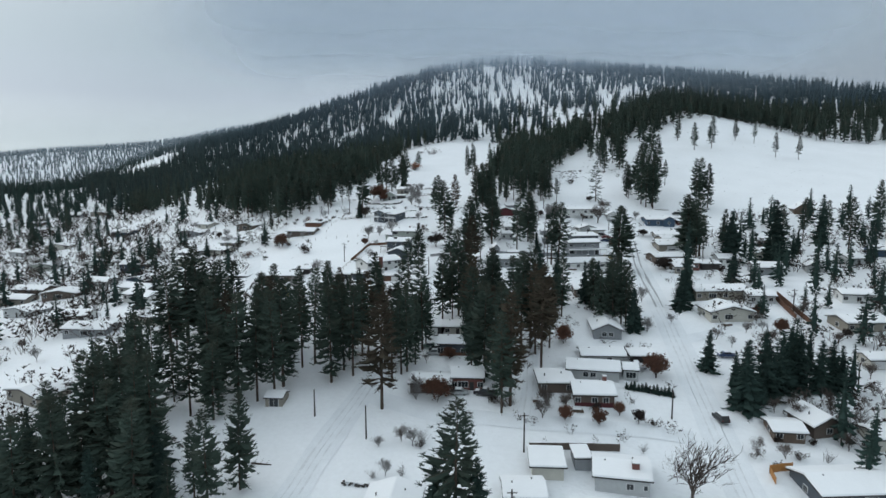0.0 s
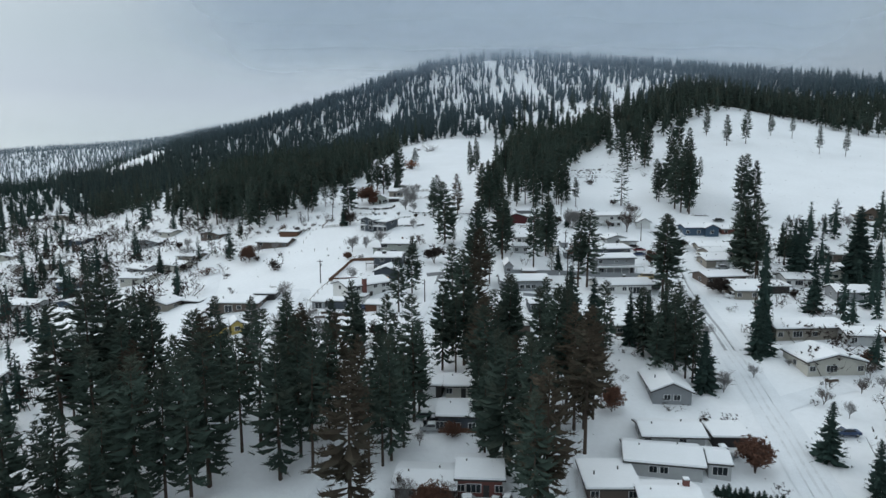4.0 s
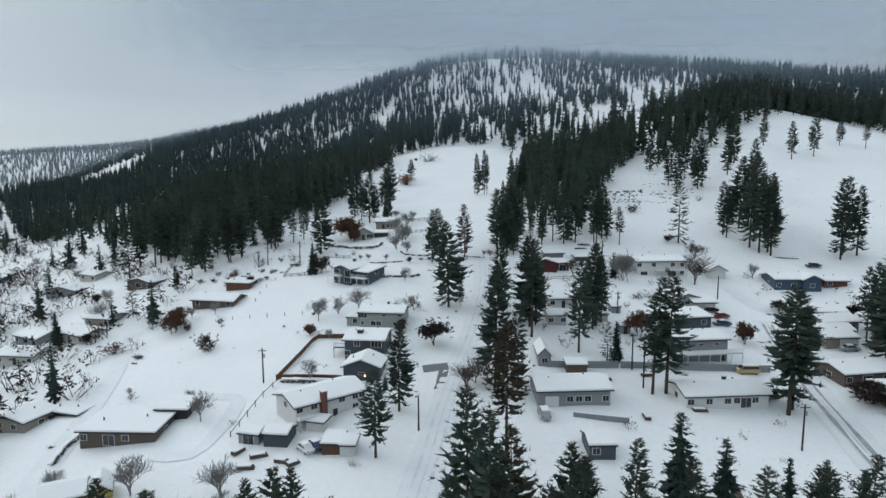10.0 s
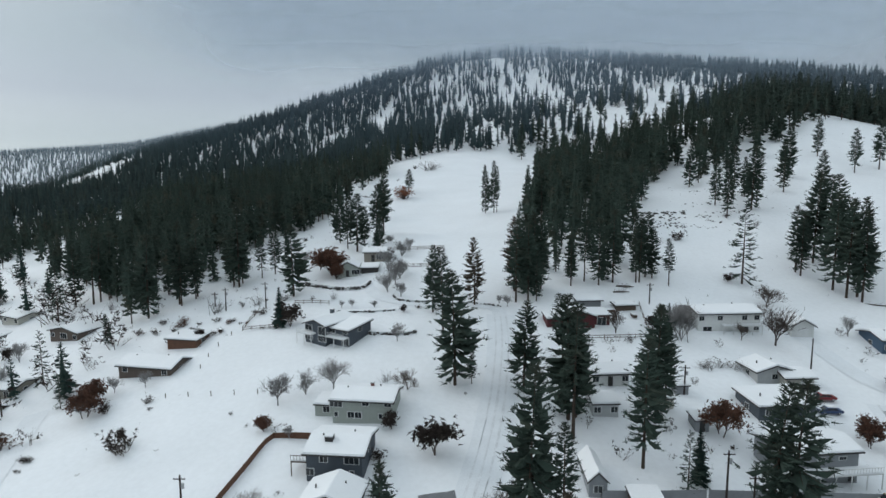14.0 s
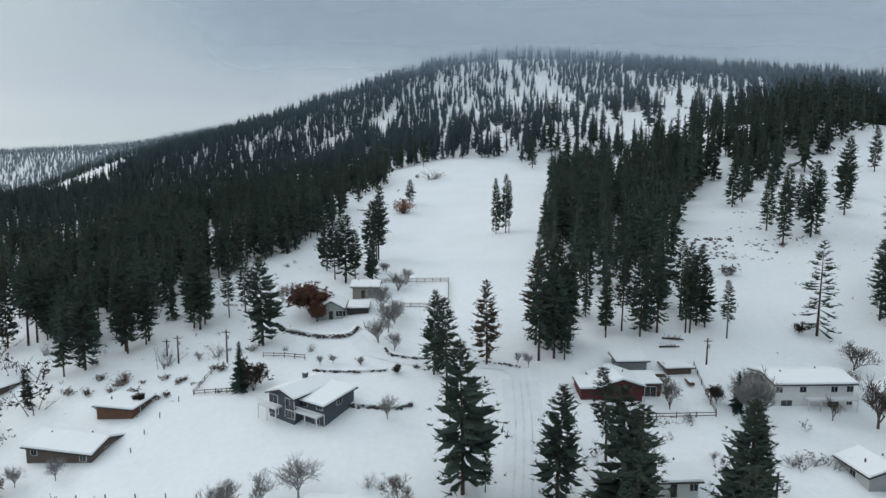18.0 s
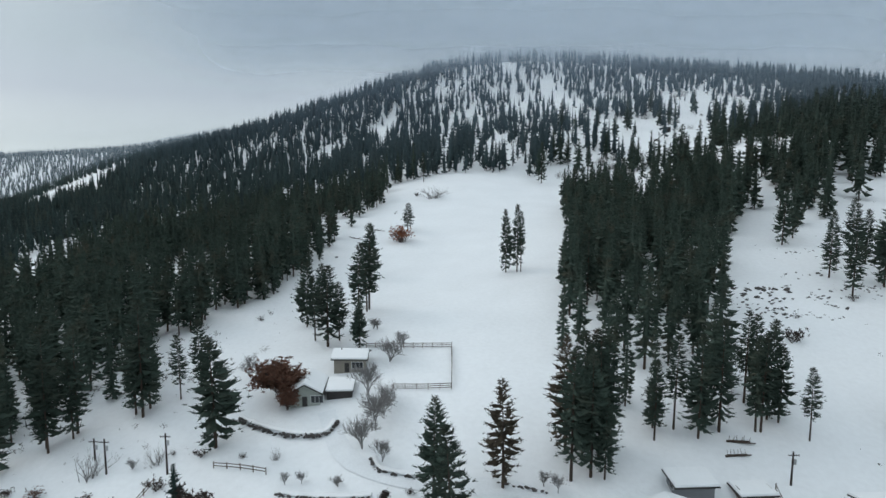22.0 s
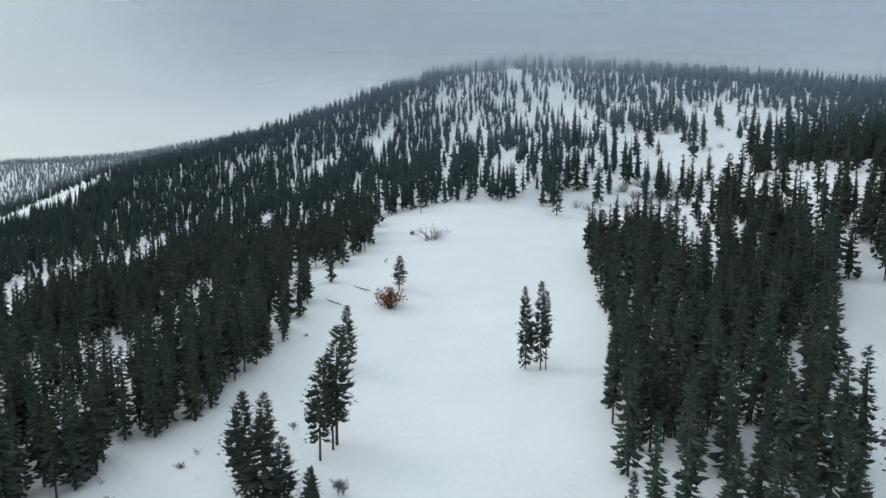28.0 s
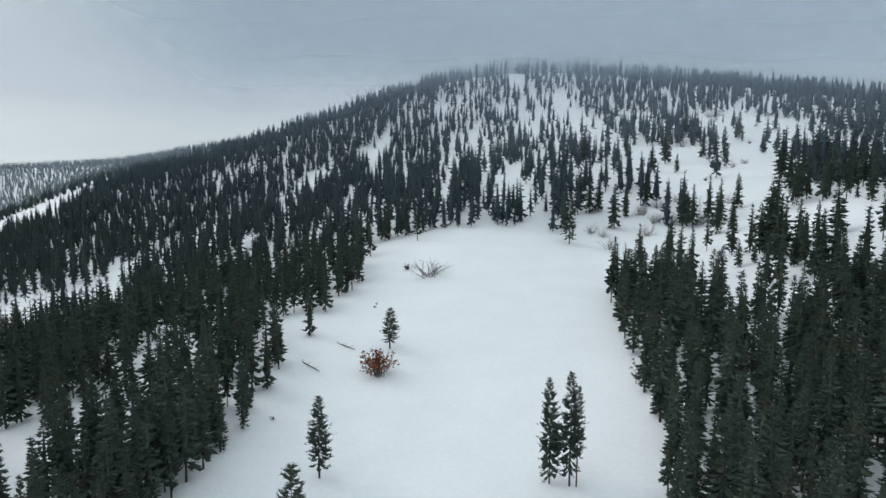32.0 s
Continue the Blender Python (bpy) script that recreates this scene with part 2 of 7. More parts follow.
def mist_material(name, low, high, top, end, most, across):
    """Cloud and distance-haze sheets: lit by the sky, thickening between two heights and thinning out again above."""
    m = bpy.data.materials.new(name)
    m.use_nodes = True
    n, l = m.node_tree.nodes, m.node_tree.links
    n.remove(n["Principled BSDF"])
    outp = n["Material Output"]
    tc = n.new("ShaderNodeTexCoord")
    sp = n.new("ShaderNodeSeparateXYZ")
    l.new(tc.outputs["Object"], sp.inputs[0])
    ns = n.new("ShaderNodeTexNoise")
    ns.inputs["Scale"].default_value, ns.inputs["Detail"].default_value = 0.006, 5.0
    l.new(tc.outputs["Object"], ns.inputs["Vector"])
    wob = n.new("ShaderNodeMath")
    wob.operation = "MULTIPLY_ADD"
    wob.inputs[1].default_value, wob.inputs[2].default_value = 44.0, -22.0
    l.new(ns.outputs["Fac"], wob.inputs[0])
    hz = n.new("ShaderNodeMath")
    l.new(sp.outputs["Z"], hz.inputs[0])
    l.new(wob.outputs[0], hz.inputs[1])
    fac = None
    for a, b, sock in ((low, high, hz.outputs[0]), (end, top, sp.outputs["Z"]), (-across, -across * 0.55, sp.outputs["X"]), (across, across * 0.55, sp.outputs["X"])):
        r = n.new("ShaderNodeMapRange")
        r.interpolation_type = "SMOOTHSTEP"
        r.inputs["From Min"].default_value, r.inputs["From Max"].default_value = a, b
        l.new(sock, r.inputs["Value"])
        if fac is None:
            fac = r.outputs[0]
        else:
            q = n.new("ShaderNodeMath")
            q.operation = "MULTIPLY"
            l.new(fac, q.inputs[0])
            l.new(r.outputs[0], q.inputs[1])
            fac = q.outputs[0]
    sc = n.new("ShaderNodeMath")
    sc.operation = "MULTIPLY"
    sc.inputs[1].default_value = most
    l.new(fac, sc.inputs[0])
    df, tl, tp = n.new("ShaderNodeBsdfDiffuse"), n.new("ShaderNodeBsdfTranslucent"), n.new("ShaderNodeBsdfTransparent")
    for q in (df, tl):
        q.inputs["Color"].default_value = (0.60, 0.675, 0.76, 1)
    hf, mx = n.new("ShaderNodeMixShader"), n.new("ShaderNodeMixShader")
    l.new(df.outputs[0], hf.inputs[1])
    l.new(tl.outputs[0], hf.inputs[2])
    l.new(sc.outputs[0], mx.inputs[0])
    l.new(tp.outputs[0], mx.inputs[1])
    l.new(hf.outputs[0], mx.inputs[2])
    l.new(mx.outputs[0], outp.inputs["Surface"])
    return m


# ---- shape of the land ----
BASE = (6.98, 17.67, -5.1)
BROAD = ((-1600, -800, 0, 800, 1600), (-300, 500, 1300, 2100, 2900), 560.0, [
    (10.8, 3.8, -59.9, -26.3, -3.1),
    (10.3, 30.6, 25.4, 80.9, 15.4),
    (-86.7, -101.5, 161.3, -105.1, -51.8),
    (119.8, 151.4, 147.3, 42.4, 10.8),
    (66.0, -86.0, -213.2, 2.4, 6.1),
])
MIDDLE = ((-480, -240, 0, 240, 480), (0, 240, 480, 720, 960, 1200, 1440), 165.0, [
    (-11.8, 13.8, -5.1, 3.0, -21.8),
    (6.6, -22.7, -14.7, -14.7, -6.2),
    (-27.5, -12.1, 1.4, -9.8, -9.9),
    (18.6, -30.7, 12.9, -9.7, 16.9),
    (-13.7, -32.1, -18.9, 6.0, 41.0),
    (1.7, 41.0, 37.5, 22.8, 52.7),
    (39.8, -110.4, 46.1, 40.1, 41.4),
])
NEAR = ((-90, 0, 90, 180), (100, 190, 280, 370, 460, 550, 640), 62.0, [
    (-5.6, 1.9, -6.0, -0.4),
    (8.8, 4.0, 5.4, 3.0),
    (0.3, 6.0, -5.8, -0.8),
    (5.5, 8.1, 2.0, 1.0),
    (8.2, -13.0, 10.9, 2.3),
    (0.4, -0.5, -13.7, 24.9),
    (-15.7, 4.4, -20.8, 3.3),
])


def gz(x, y):
    """Height of the snow at (x, y), for numbers or arrays."""
    x, y = np.asarray(x, float), np.asarray(y, float)
    z = BASE[0] + BASE[1] * x / 500 + BASE[2] * y / 500
    for xs, ys, s, rows in (BROAD, MIDDLE, NEAR):
        for b, row in zip(ys, rows):
            for a, h in zip(xs, row):
                z = z + h * np.exp(-((x - a) ** 2 + (y - b) ** 2) / (2 * s * s))
    return z


def mesh(name, verts, faces, mats, index=None, smooth=False):
    me = bpy.data.meshes.new(name)
    me.from_pydata(verts if isinstance(verts, list) else verts.tolist(), [], faces if isinstance(faces, list) else faces.tolist())
    for m in mats:
        me.materials.append(m)
    if index is not None:
        me.polygons.foreach_set("material_index", np.asarray(index, np.int32))
    if smooth:
        me.polygons.foreach_set("use_smooth", np.ones(len(me.polygons), bool))
    me.update()
    return me


def tri_mesh(name, V, F, mats, index=None, smooth=False):
    """A mesh from arrays of corners and triangles."""
    V, F = np.asarray(V, np.float32), np.asarray(F, np.int32)
    me = bpy.data.meshes.new(name)
    me.vertices.add(len(V))
    me.vertices.foreach_set("co", V.ravel())
    me.loops.add(len(F) * 3)
    me.loops.foreach_set("vertex_index", F.ravel())
    me.polygons.add(len(F))
    me.polygons.foreach_set("loop_start", np.arange(len(F), dtype=np.int32) * 3)
    for m in mats:
        me.materials.append(m)
    if index is not None:
        me.polygons.foreach_set("material_index", np.asarray(index, np.int32))
    if smooth:
        me.polygons.foreach_set("use_smooth", np.ones(len(F), bool))
    me.update()
    me.validate()
    return me


def stretch_lines(lo, hi, step, far_lo, far_hi):
    mid = np.arange(lo, hi + 0.1, step)
    up, d = [hi], step
    while up[-1] < far_hi:
        d *= 1.09
        up.append(up[-1] + d)
    dn, d = [lo], step
    while dn[-1] > far_lo:
        d *= 1.09
        dn.append(dn[-1] - d)
    return np.concatenate([dn[:0:-1], mid, up[1:]])


gx, gy = stretch_lines(-150, 200, 3.0, -4200, 4200), stretch_lines(80, 480, 3.0, -900, 4600)
GX, GY = np.meshgrid(gx, gy)
GZ = gz(GX, GY)
near = np.clip(1 - np.hypot(GX - 20, GY - 300) / 700, 0, 1)
GZ = GZ + near * (0.12 * np.sin(GX * 0.31 + 1.3 * np.sin(GY * 0.17)) + 0.12 * np.sin(GY * 0.27 + 1.7 * np.sin(GX * 0.13)))
nx, ny = len(gx), len(gy)
ii = (np.arange(ny - 1)[:, None] * nx + np.arange(nx - 1)[None]).ravel()
quads = np.stack([ii, ii + 1, ii + nx + 1, ii + nx], 1)
ground = new("ground", mesh("ground", np.stack([GX.ravel(), GY.ravel(), GZ.ravel()], 1), quads, [SNOW], smooth=True))
tagged(ground, "snow-covered valley slopes and mountain under fresh snow", "snowfield", kind="structure")


# bowed translucent sheets: low summit cloud, plus added haze before lower slope and far hills
for y0, bow, low, high, most, shift, foot in ((770, 60, 100, 235, 0.32, 150, 20), (1010, 120, 205, 300, 0.55, 150, 120), (1130, 140, 195, 290, 0.65, 150, 120), (1260, 160, 180, 285, 0.8, 150, 120),
                                             (1420, 60, -160, -60, 0.26, -1000, -10)):
    xs = np.linspace(-900, 900, 37)
    V, F = [], []
    for k, x in enumerate(xs):
        yy = y0 + bow * (x / 900) ** 2
        V += [(x, yy - 40, foot), (x, yy, 480)]
        if k:
            F.append((2 * k - 2, 2 * k, 2 * k + 1, 2 * k - 1))
    cl = new("cloud_haze_sheet", mesh("cloud_haze_sheet", V, F, [mist_material("cloud_and_haze", low, high, 330 if shift > 0 else 120, 470 if shift > 0 else 210, most, 700 if shift > 0 else 880)], smooth=True))
    cl.location = (shift, 0, 0)
    cl.visible_shadow = False
    tagged(cl, "translucent sheet of low summit cloud and added distance haze", "cloud", kind="stuff")

# ---- trees ----
def tube(p, q, r0, r1, sides=5):
    """A tapered prism from p to q, as corners and triangles."""
    p, q = np.asarray(p, float), np.asarray(q, float)
    d = (q - p) / (np.linalg.norm(q - p) + 1e-9)
    a = np.cross(d, (0.3, 0.2, 1.0) if abs(d[2]) < 0.9 else (1.0, 0.1, 0))
    a /= np.linalg.norm(a)
    b = np.cross(d, a)
    ang = np.arange(sides) * 2 * math.pi / sides
    ring = np.cos(ang)[:, None] * a + np.sin(ang)[:, None] * b
    V = np.concatenate([p + ring * r0, q + ring * r1])
    i = np.arange(sides)
    j = (i + 1) % sides
    F = np.concatenate([np.stack([i, j, j + sides], 1), np.stack([i, j + sides, i + sides], 1)])
    return V, F


def gather(pieces):
    V, F, k = [], [], 0
    for v, f in pieces:
        V.append(v)
        F.append(f + k)
        k += len(v)
    return np.concatenate(V), np.concatenate(F)


def spikes(C, size, count, rng, flat=0.6, out=None, thin=0.12, pull=0.8):
    """Tufts of needles round the centres C: thin triangles that radiate from each centre."""
    n = len(C)
    d = rng.normal(size=(n, count, 3))
    d[:, :, 2] = d[:, :, 2] * flat + 0.15
    if out is not None:
        d += out[:, None, :] * pull
    d /= np.linalg.norm(d, axis=2, keepdims=True)
    s = rng.normal(size=(n, count, 3))
    s = np.cross(d, s)
    s /= np.linalg.norm(s, axis=2, keepdims=True) + 1e-9
    L = (size * rng.uniform(0.7, 1.25, (n, count, 1))) if np.ndim(size) == 0 else size[:, None, None] * rng.uniform(0.7, 1.25, (n, count, 1))
    c = C[:, None, :] - d * L * 0.3
    w = L * thin
    V = np.stack([c - s * w, c + s * w, c + d * L * 1.3], 2).reshape(-1, 3)
    F = np.arange(n * count * 3).reshape(-1, 3)
    return V, F


def boughs(B, T, wide, rng):
    """Boughs from the stem B to their tips T: each a ridged spray with a hanging fringe."""
    n = len(B)
    d = T - B
    L = np.linalg.norm(d, axis=1)[:, None]
    side = np.stack([-d[:, 1], d[:, 0], np.zeros(n)], 1)
    side /= np.linalg.norm(side, axis=1)[:, None] + 1e-9
    mid = lambda lo, hi: B + d * rng.uniform(lo, hi, (n, 1))
    hang = np.array([0, 0, -1.0])
    a = mid(0.45, 0.7) + side * L * wide * rng.uniform(0.6, 1.2, (n, 1)) + hang * L * wide * rng.uniform(0.2, 1.0, (n, 1))
    b = mid(0.45, 0.7) - side * L * wide * rng.uniform(0.6, 1.2, (n, 1)) + hang * L * wide * rng.uniform(0.2, 1.0, (n, 1))
    c = mid(0.4, 0.75) + hang * (L * wide * rng.uniform(0.7, 1.4, (n, 1)) + 0.1)
    V = np.stack([B, a, T, B, T, b, B, c, T], 1).reshape(-1, 3)
    return V, np.arange(n * 9).reshape(-1, 3)


def pine_shape(v):
    """Outline of a ponderosa: full in the lower half, drawn in to a pointed top."""
    return np.minimum(0.58 + 1.2 * v, 1.0) * (0.06 + 0.94 * (1 - np.asarray(v) ** 2.1) ** 0.9)


def fir_shape(v):
    """Outline of a fir: a straight cone."""
    return 0.03 + 0.97 * (1 - np.asarray(v)) ** 0.9


def slim_shape(v):
    """Outline of a forest conifer: a slender pointed oval."""
    return np.minimum(0.7 + 1.5 * v, 1.0) * (0.05 + 0.95 * (1 - np.asarray(v)) ** 0.68)


def conifer(seed, H=20.0, R=3.0, low=0.15, count=80, tufts=3, blades=6, tuft=0.6, shape=pine_shape, droop=0.0, wide=0.3, lean=0.0, sides=6, limbs=True, thin=0.12, heart=0.0):
    """Trunk and crown of a conifer of height H as two pairs of corners and triangles: boughs set round the stem, with needle sprays along them."""
    rng = np.random.default_rng(seed)
    bend = rng.normal(size=2) * 0.012 * H + np.array([lean, 0])
    axis = lambda u: np.stack([bend[0] * u * u, bend[1] * u * u, H * u], -1)
    cuts = ((0, 0.3), (0.3, 0.65), (0.65, 0.985)) if sides > 4 else ((0, 0.9),)
    segs = [tube(axis(a), axis(b), 0.013 * H * (1.03 - a), 0.013 * H * (1.03 - b) + 0.01, sides) for a, b in cuts]
    segs[0][0][:sides] -= (0, 0, 0.5)
    v = ((np.arange(count) + rng.uniform(0, 1, count)) / count) ** 0.95
    if not droop:
        v = v[(v > 0.2) | (rng.uniform(size=count) > 0.35)]
    n = len(v)
    az = np.arange(n) * 2.4 + rng.normal(size=n) * 0.5
    reach = R * shape(v) * rng.uniform(0.68, 1.18, n) * (1 + 0.13 * np.cos(az - rng.uniform(0, 6.28))) + 0.12
    rise = -droop + (rng.uniform(-0.35, 0.35, n) + 0.7 * (v - 0.42)) * (1 - droop * 1.5)
    B = axis(low + (1 - low) * v)
    T = B + np.stack([np.cos(az), np.sin(az), rise], 1) * reach[:, None]
    if limbs:
        segs += [tube(p, p + (q - p) * 0.8, 0.07, 0.02, 3) for p, q, k in zip(B, T, v) if k < 0.5][::5]
    crown = [boughs(B, T, wide, rng), spikes(axis(np.array([0.95, 0.985])), np.array([tuft, tuft]), 4 if tufts else 1, rng, 0.5, np.array([[0, 0, 1.2], [0, 0, 2.0]]), thin)]
    if heart:
        k = 4
        a = 6.283 * np.arange(k) / k
        q = R * heart * rng.uniform(0.8, 1.2, k)
        ring = np.stack([q * np.cos(a), q * np.sin(a), H * (low + 0.12 + rng.uniform(-0.05, 0.1, k))], 1)
        j = np.arange(k)
        up, dn = np.full(k, k), np.full(k, k + 1)
        crown.append((np.concatenate([ring, axis(np.array([0.97, low]))]), np.concatenate([np.stack([j, (j + 1) % k, up], 1), np.stack([(j + 1) % k, j, dn], 1)])))
    if tufts:
        f = np.tile(np.linspace(0.5, 1.0, tufts), n)
        B2, T2 = np.repeat(B, tufts, 0), np.repeat(T, tufts, 0)
        C = B2 + (T2 - B2) * f[:, None] + rng.normal(size=(n * tufts, 3)) * (0.10, 0.10, 0.08) * np.repeat(reach, tufts)[:, None]
        o = np.repeat(np.stack([np.cos(az), np.sin(az), np.full(n, -0.25 if droop else 0.15)], 1), tufts, 0)
        crown.append(spikes(C, tuft * (1.1 - 0.4 * np.repeat(v, tufts)) * rng.uniform(0.75, 1.25, n * tufts), blades, rng, 0.5, o, thin))
    return gather(segs), gather(crown)


def slivers(rows, width):
    """Fine twigs, each one thin triangle: rows of (from, to)."""
    A = np.array([r[0] for r in rows])
    B = np.array([r[1] for r in rows])
    d = B - A
    n = np.cross(d, np.array([0.31, 0.52, 0.8]))
    n /= np.linalg.norm(n, axis=1)[:, None] + 1e-9
    V = np.stack([A - n * width, A + n * width, B], 1).reshape(-1, 3)
    return V, np.arange(len(V)).reshape(-1, 3)


def bare_tree(seed, H=7.0, spread=0.8, depth=6, leaf=0.0, multi=1):
    """A leafless broadleaf tree: forked limbs down to fine twigs; leaf: size of the dead leaves still on it."""
    rng = np.random.default_rng(seed)
    segs, fine, tips = [], [], []

    def grow(p, d, L, r, k):
        q = p + d * L
        if k <= 3:
            segs.append(tube(p, q, r, r * 0.7, 5 if k < 2 else 3))
        else:
            fine.append((p, q))
            for _ in range(2 if k == 4 else 0):
                e = d + rng.normal(size=3) * 0.6
                s0 = p + d * L * rng.uniform(0.2, 0.9)
                fine.append((s0, s0 + e * L * 0.55))
        if k >= 2:
            tips.append(q)
        if k >= depth:
            return
        side = np.cross(d, rng.normal(size=3))
        side /= np.linalg.norm(side) + 1e-9
        other = np.cross(d, side)
        n = (4 if k == 0 else 3 if k < 5 else 2)
        for i in range(n):
            az = 6.283 * (i + rng.uniform(-0.3, 0.3)) / n
            tilt = spread * rng.uniform(0.4, 1.0)
            e = d * math.cos(tilt) + (side * math.cos(az) + other * math.sin(az)) * math.sin(tilt)
            e[2] += 0.14
            e /= np.linalg.norm(e)
            grow(q - d * L * rng.uniform(0, 0.8), e, L * rng.uniform(0.70, 0.94), r * 0.58, k + 1)

    for m in range(multi):
        d = np.array([rng.normal() * 0.16 * (multi - 1), rng.normal() * 0.16 * (multi - 1), 1.0])
        d /= np.linalg.norm(d)
        grow(np.array([rng.normal() * 0.15 * (multi - 1), rng.normal() * 0.15 * (multi - 1), -0.3]), d, H * 0.19, 0.014 * H / math.sqrt(multi), 0)
    if fine:
        segs.append(slivers(fine, 0.0034 * H))
    wood = gather(segs)
    if leaf:
        C = np.array(tips)
        C = C + rng.normal(size=C.shape) * leaf * 0.5
        return wood, spikes(C, leaf, 5, rng, 0.9, thin=0.22)
    return wood, None


def shrub(seed, H=1.4, stems=26, leaf=0.0):
    rng = np.random.default_rng(seed)
    segs, tips, fine = [], [], []
    for k in range(stems):
        d = np.array([rng.normal() * 0.55, rng.normal() * 0.55, 1.0])
        d /= np.linalg.norm(d)
        L = H * rng.uniform(0.6, 1.1)
        p = np.array([rng.normal() * 0.15 * H, rng.normal() * 0.15 * H, -0.1])
        q = p + d * L
        segs.append(tube(p, q, 0.02 * H, 0.006 * H, 3))
        for _ in range(4):
            e = d + rng.normal(size=3) * 0.5
            e /= np.linalg.norm(e)
            s = p + d * L * rng.uniform(0.4, 1)
            fine.append((s, s + e * L * 0.45))
            f2 = e + rng.normal(size=3) * 0.5
            fine.append((s + e * L * 0.2, s + e * L * 0.2 + f2 * L * 0.25))
            tips.append(s + e * L * 0.3)
    segs.append(slivers(fine, 0.006 * H))
    wood = gather(segs)
    return wood, (spikes(np.array(tips), leaf, 4, rng, 0.9, thin=0.22) if leaf else None)


def pair_of(name, parts, mats):
    return [tri_mesh(name + k, *p, [m], smooth=False) if p is not None else None for k, p, m in zip(("_wood", "_crown"), parts, mats)]


# each kind: built once, then set out at the size asked for
KINDS = {}
for s in range(7):
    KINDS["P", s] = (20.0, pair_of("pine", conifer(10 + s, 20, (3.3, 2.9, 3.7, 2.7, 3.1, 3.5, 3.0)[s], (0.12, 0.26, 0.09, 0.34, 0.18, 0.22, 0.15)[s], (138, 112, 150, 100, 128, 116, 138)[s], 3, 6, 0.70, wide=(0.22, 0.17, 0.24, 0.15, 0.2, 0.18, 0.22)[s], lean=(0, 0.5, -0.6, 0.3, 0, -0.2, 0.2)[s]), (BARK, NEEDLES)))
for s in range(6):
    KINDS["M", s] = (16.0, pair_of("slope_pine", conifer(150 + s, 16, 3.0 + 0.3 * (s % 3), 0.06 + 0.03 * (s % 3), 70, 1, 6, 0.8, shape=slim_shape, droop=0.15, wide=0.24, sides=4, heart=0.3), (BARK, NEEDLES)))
for s in range(3):
    KINDS["R", s] = (20.0, pair_of("rusty_pine", conifer(30 + s, 20, 3.2, 0.15 + 0.07 * s, 120, 3, 6, 0.70, wide=0.19), (BARK, RUSTY)))
    KINDS["F", s] = (16.0, pair_of("fir", conifer(40 + s, 16, 4.3 - 0.35 * s, 0.02, 140, 2, 6, 0.7, shape=fir_shape, droop=0.3, wide=0.26, limbs=False, heart=0.35), (BARK, FIR)))
    KINDS["S", s] = (16.0, pair_of("open_pine", conifer(50 + s, 16, 3.4, 0.08, 66, 4, 6, 0.5, shape=slim_shape, wide=0.10), (BARK, NEEDLES)))
    KINDS["B", s] = (7.0, pair_of("bare_tree", bare_tree(60 + s, 7.0, 0.66 + 0.08 * s, 6), (TWIG, TWIG)))
    KINDS["W", s] = (7.0, pair_of("frosted_tree", bare_tree(70 + s, 7.0, 0.66, 6), (FROSTY, FROSTY)))
    KINDS["L", s] = (6.0, pair_of("red_leaved_tree", bare_tree(80 + s, 6.0, 0.62, 5, 0.26, multi=2), (TWIG, RED_LEAF)))
    KINDS["O", s] = (6.2, pair_of("orange_bush", shrub(85 + s, 4.0, 60, 0.58), (TWIG, ORANGE_LEAF)))
    KINDS["D", s] = (6.0, pair_of("dark_tree", bare_tree(90 + s, 6.0, 0.66, 5, 0.28), (TWIG, DARK_LEAF)))
    KINDS["u", s] = (1.4, pair_of("twiggy_bush", shrub(100 + s), (FROSTY, FROSTY)))
    KINDS["d", s] = (1.4, pair_of("dark_bush", shrub(110 + s, 1.4, 22, 0.22), (TWIG, DARK_LEAF)))
    KINDS["r", s] = (1.4, pair_of("red_bush", shrub(120 + s, 1.4, 24, 0.20), (TWIG, RED_LEAF)))
    KINDS["o", s] = (8.0, pair_of("willow", bare_tree(130 + s, 8.0, 0.45, 5, multi=4), (FROSTY, FROSTY)))
WORDS = {
    "P": ("pine_tree", "tall dark green ponderosa pine with bare lower trunk", "tree", "pines between the houses"),
    "R": ("pine_tree", "ponderosa pine with browned rusty needles, standing in snow", "tree", "pines between the houses"),
    "F": ("fir_tree", "dense dark conical fir growing from the snow", "tree", "firs in the gardens"),
    "S": ("pine_tree", "open-branched young pine alone on the snowy slope", "tree", "pines on the open slope"),
    "M": ("pine_tree", "narrow dark pine on the snowy mountainside", "tree", "pines on the mountainside"),
    "B": ("bare_tree", "leafless brown broadleaf tree in a snowy yard", "tree", "bare trees in the yards"),
    "W": ("bare_tree", "pale frosted leafless tree with many fine twigs", "tree", "bare trees in the yards"),
    "L": ("oak_tree", "small tree still holding rust-red dead leaves", "tree", "red-leaved trees"),
    "O": ("oak_bush", "low bush covered with orange-brown dead leaves", "bush", "red-leaved trees"),
    "D": ("dark_tree", "rounded dark brown ornamental tree in the snow", "tree", "dark ornamental trees"),
    "u": ("bush", "pale leafless bush poking through the snow", "bush", "bushes on the slope"),
    "d": ("bush", "small dark rounded bush on the snowy slope", "bush", "bushes on the slope"),
    "r": ("bush", "rusty brown bush on the snow", "bush", "rusty bushes"),
    "o": ("willow", "broom-shaped leafless tree of pale upright stems", "tree", "bare trees in the yards"),
}
tree_count = {}


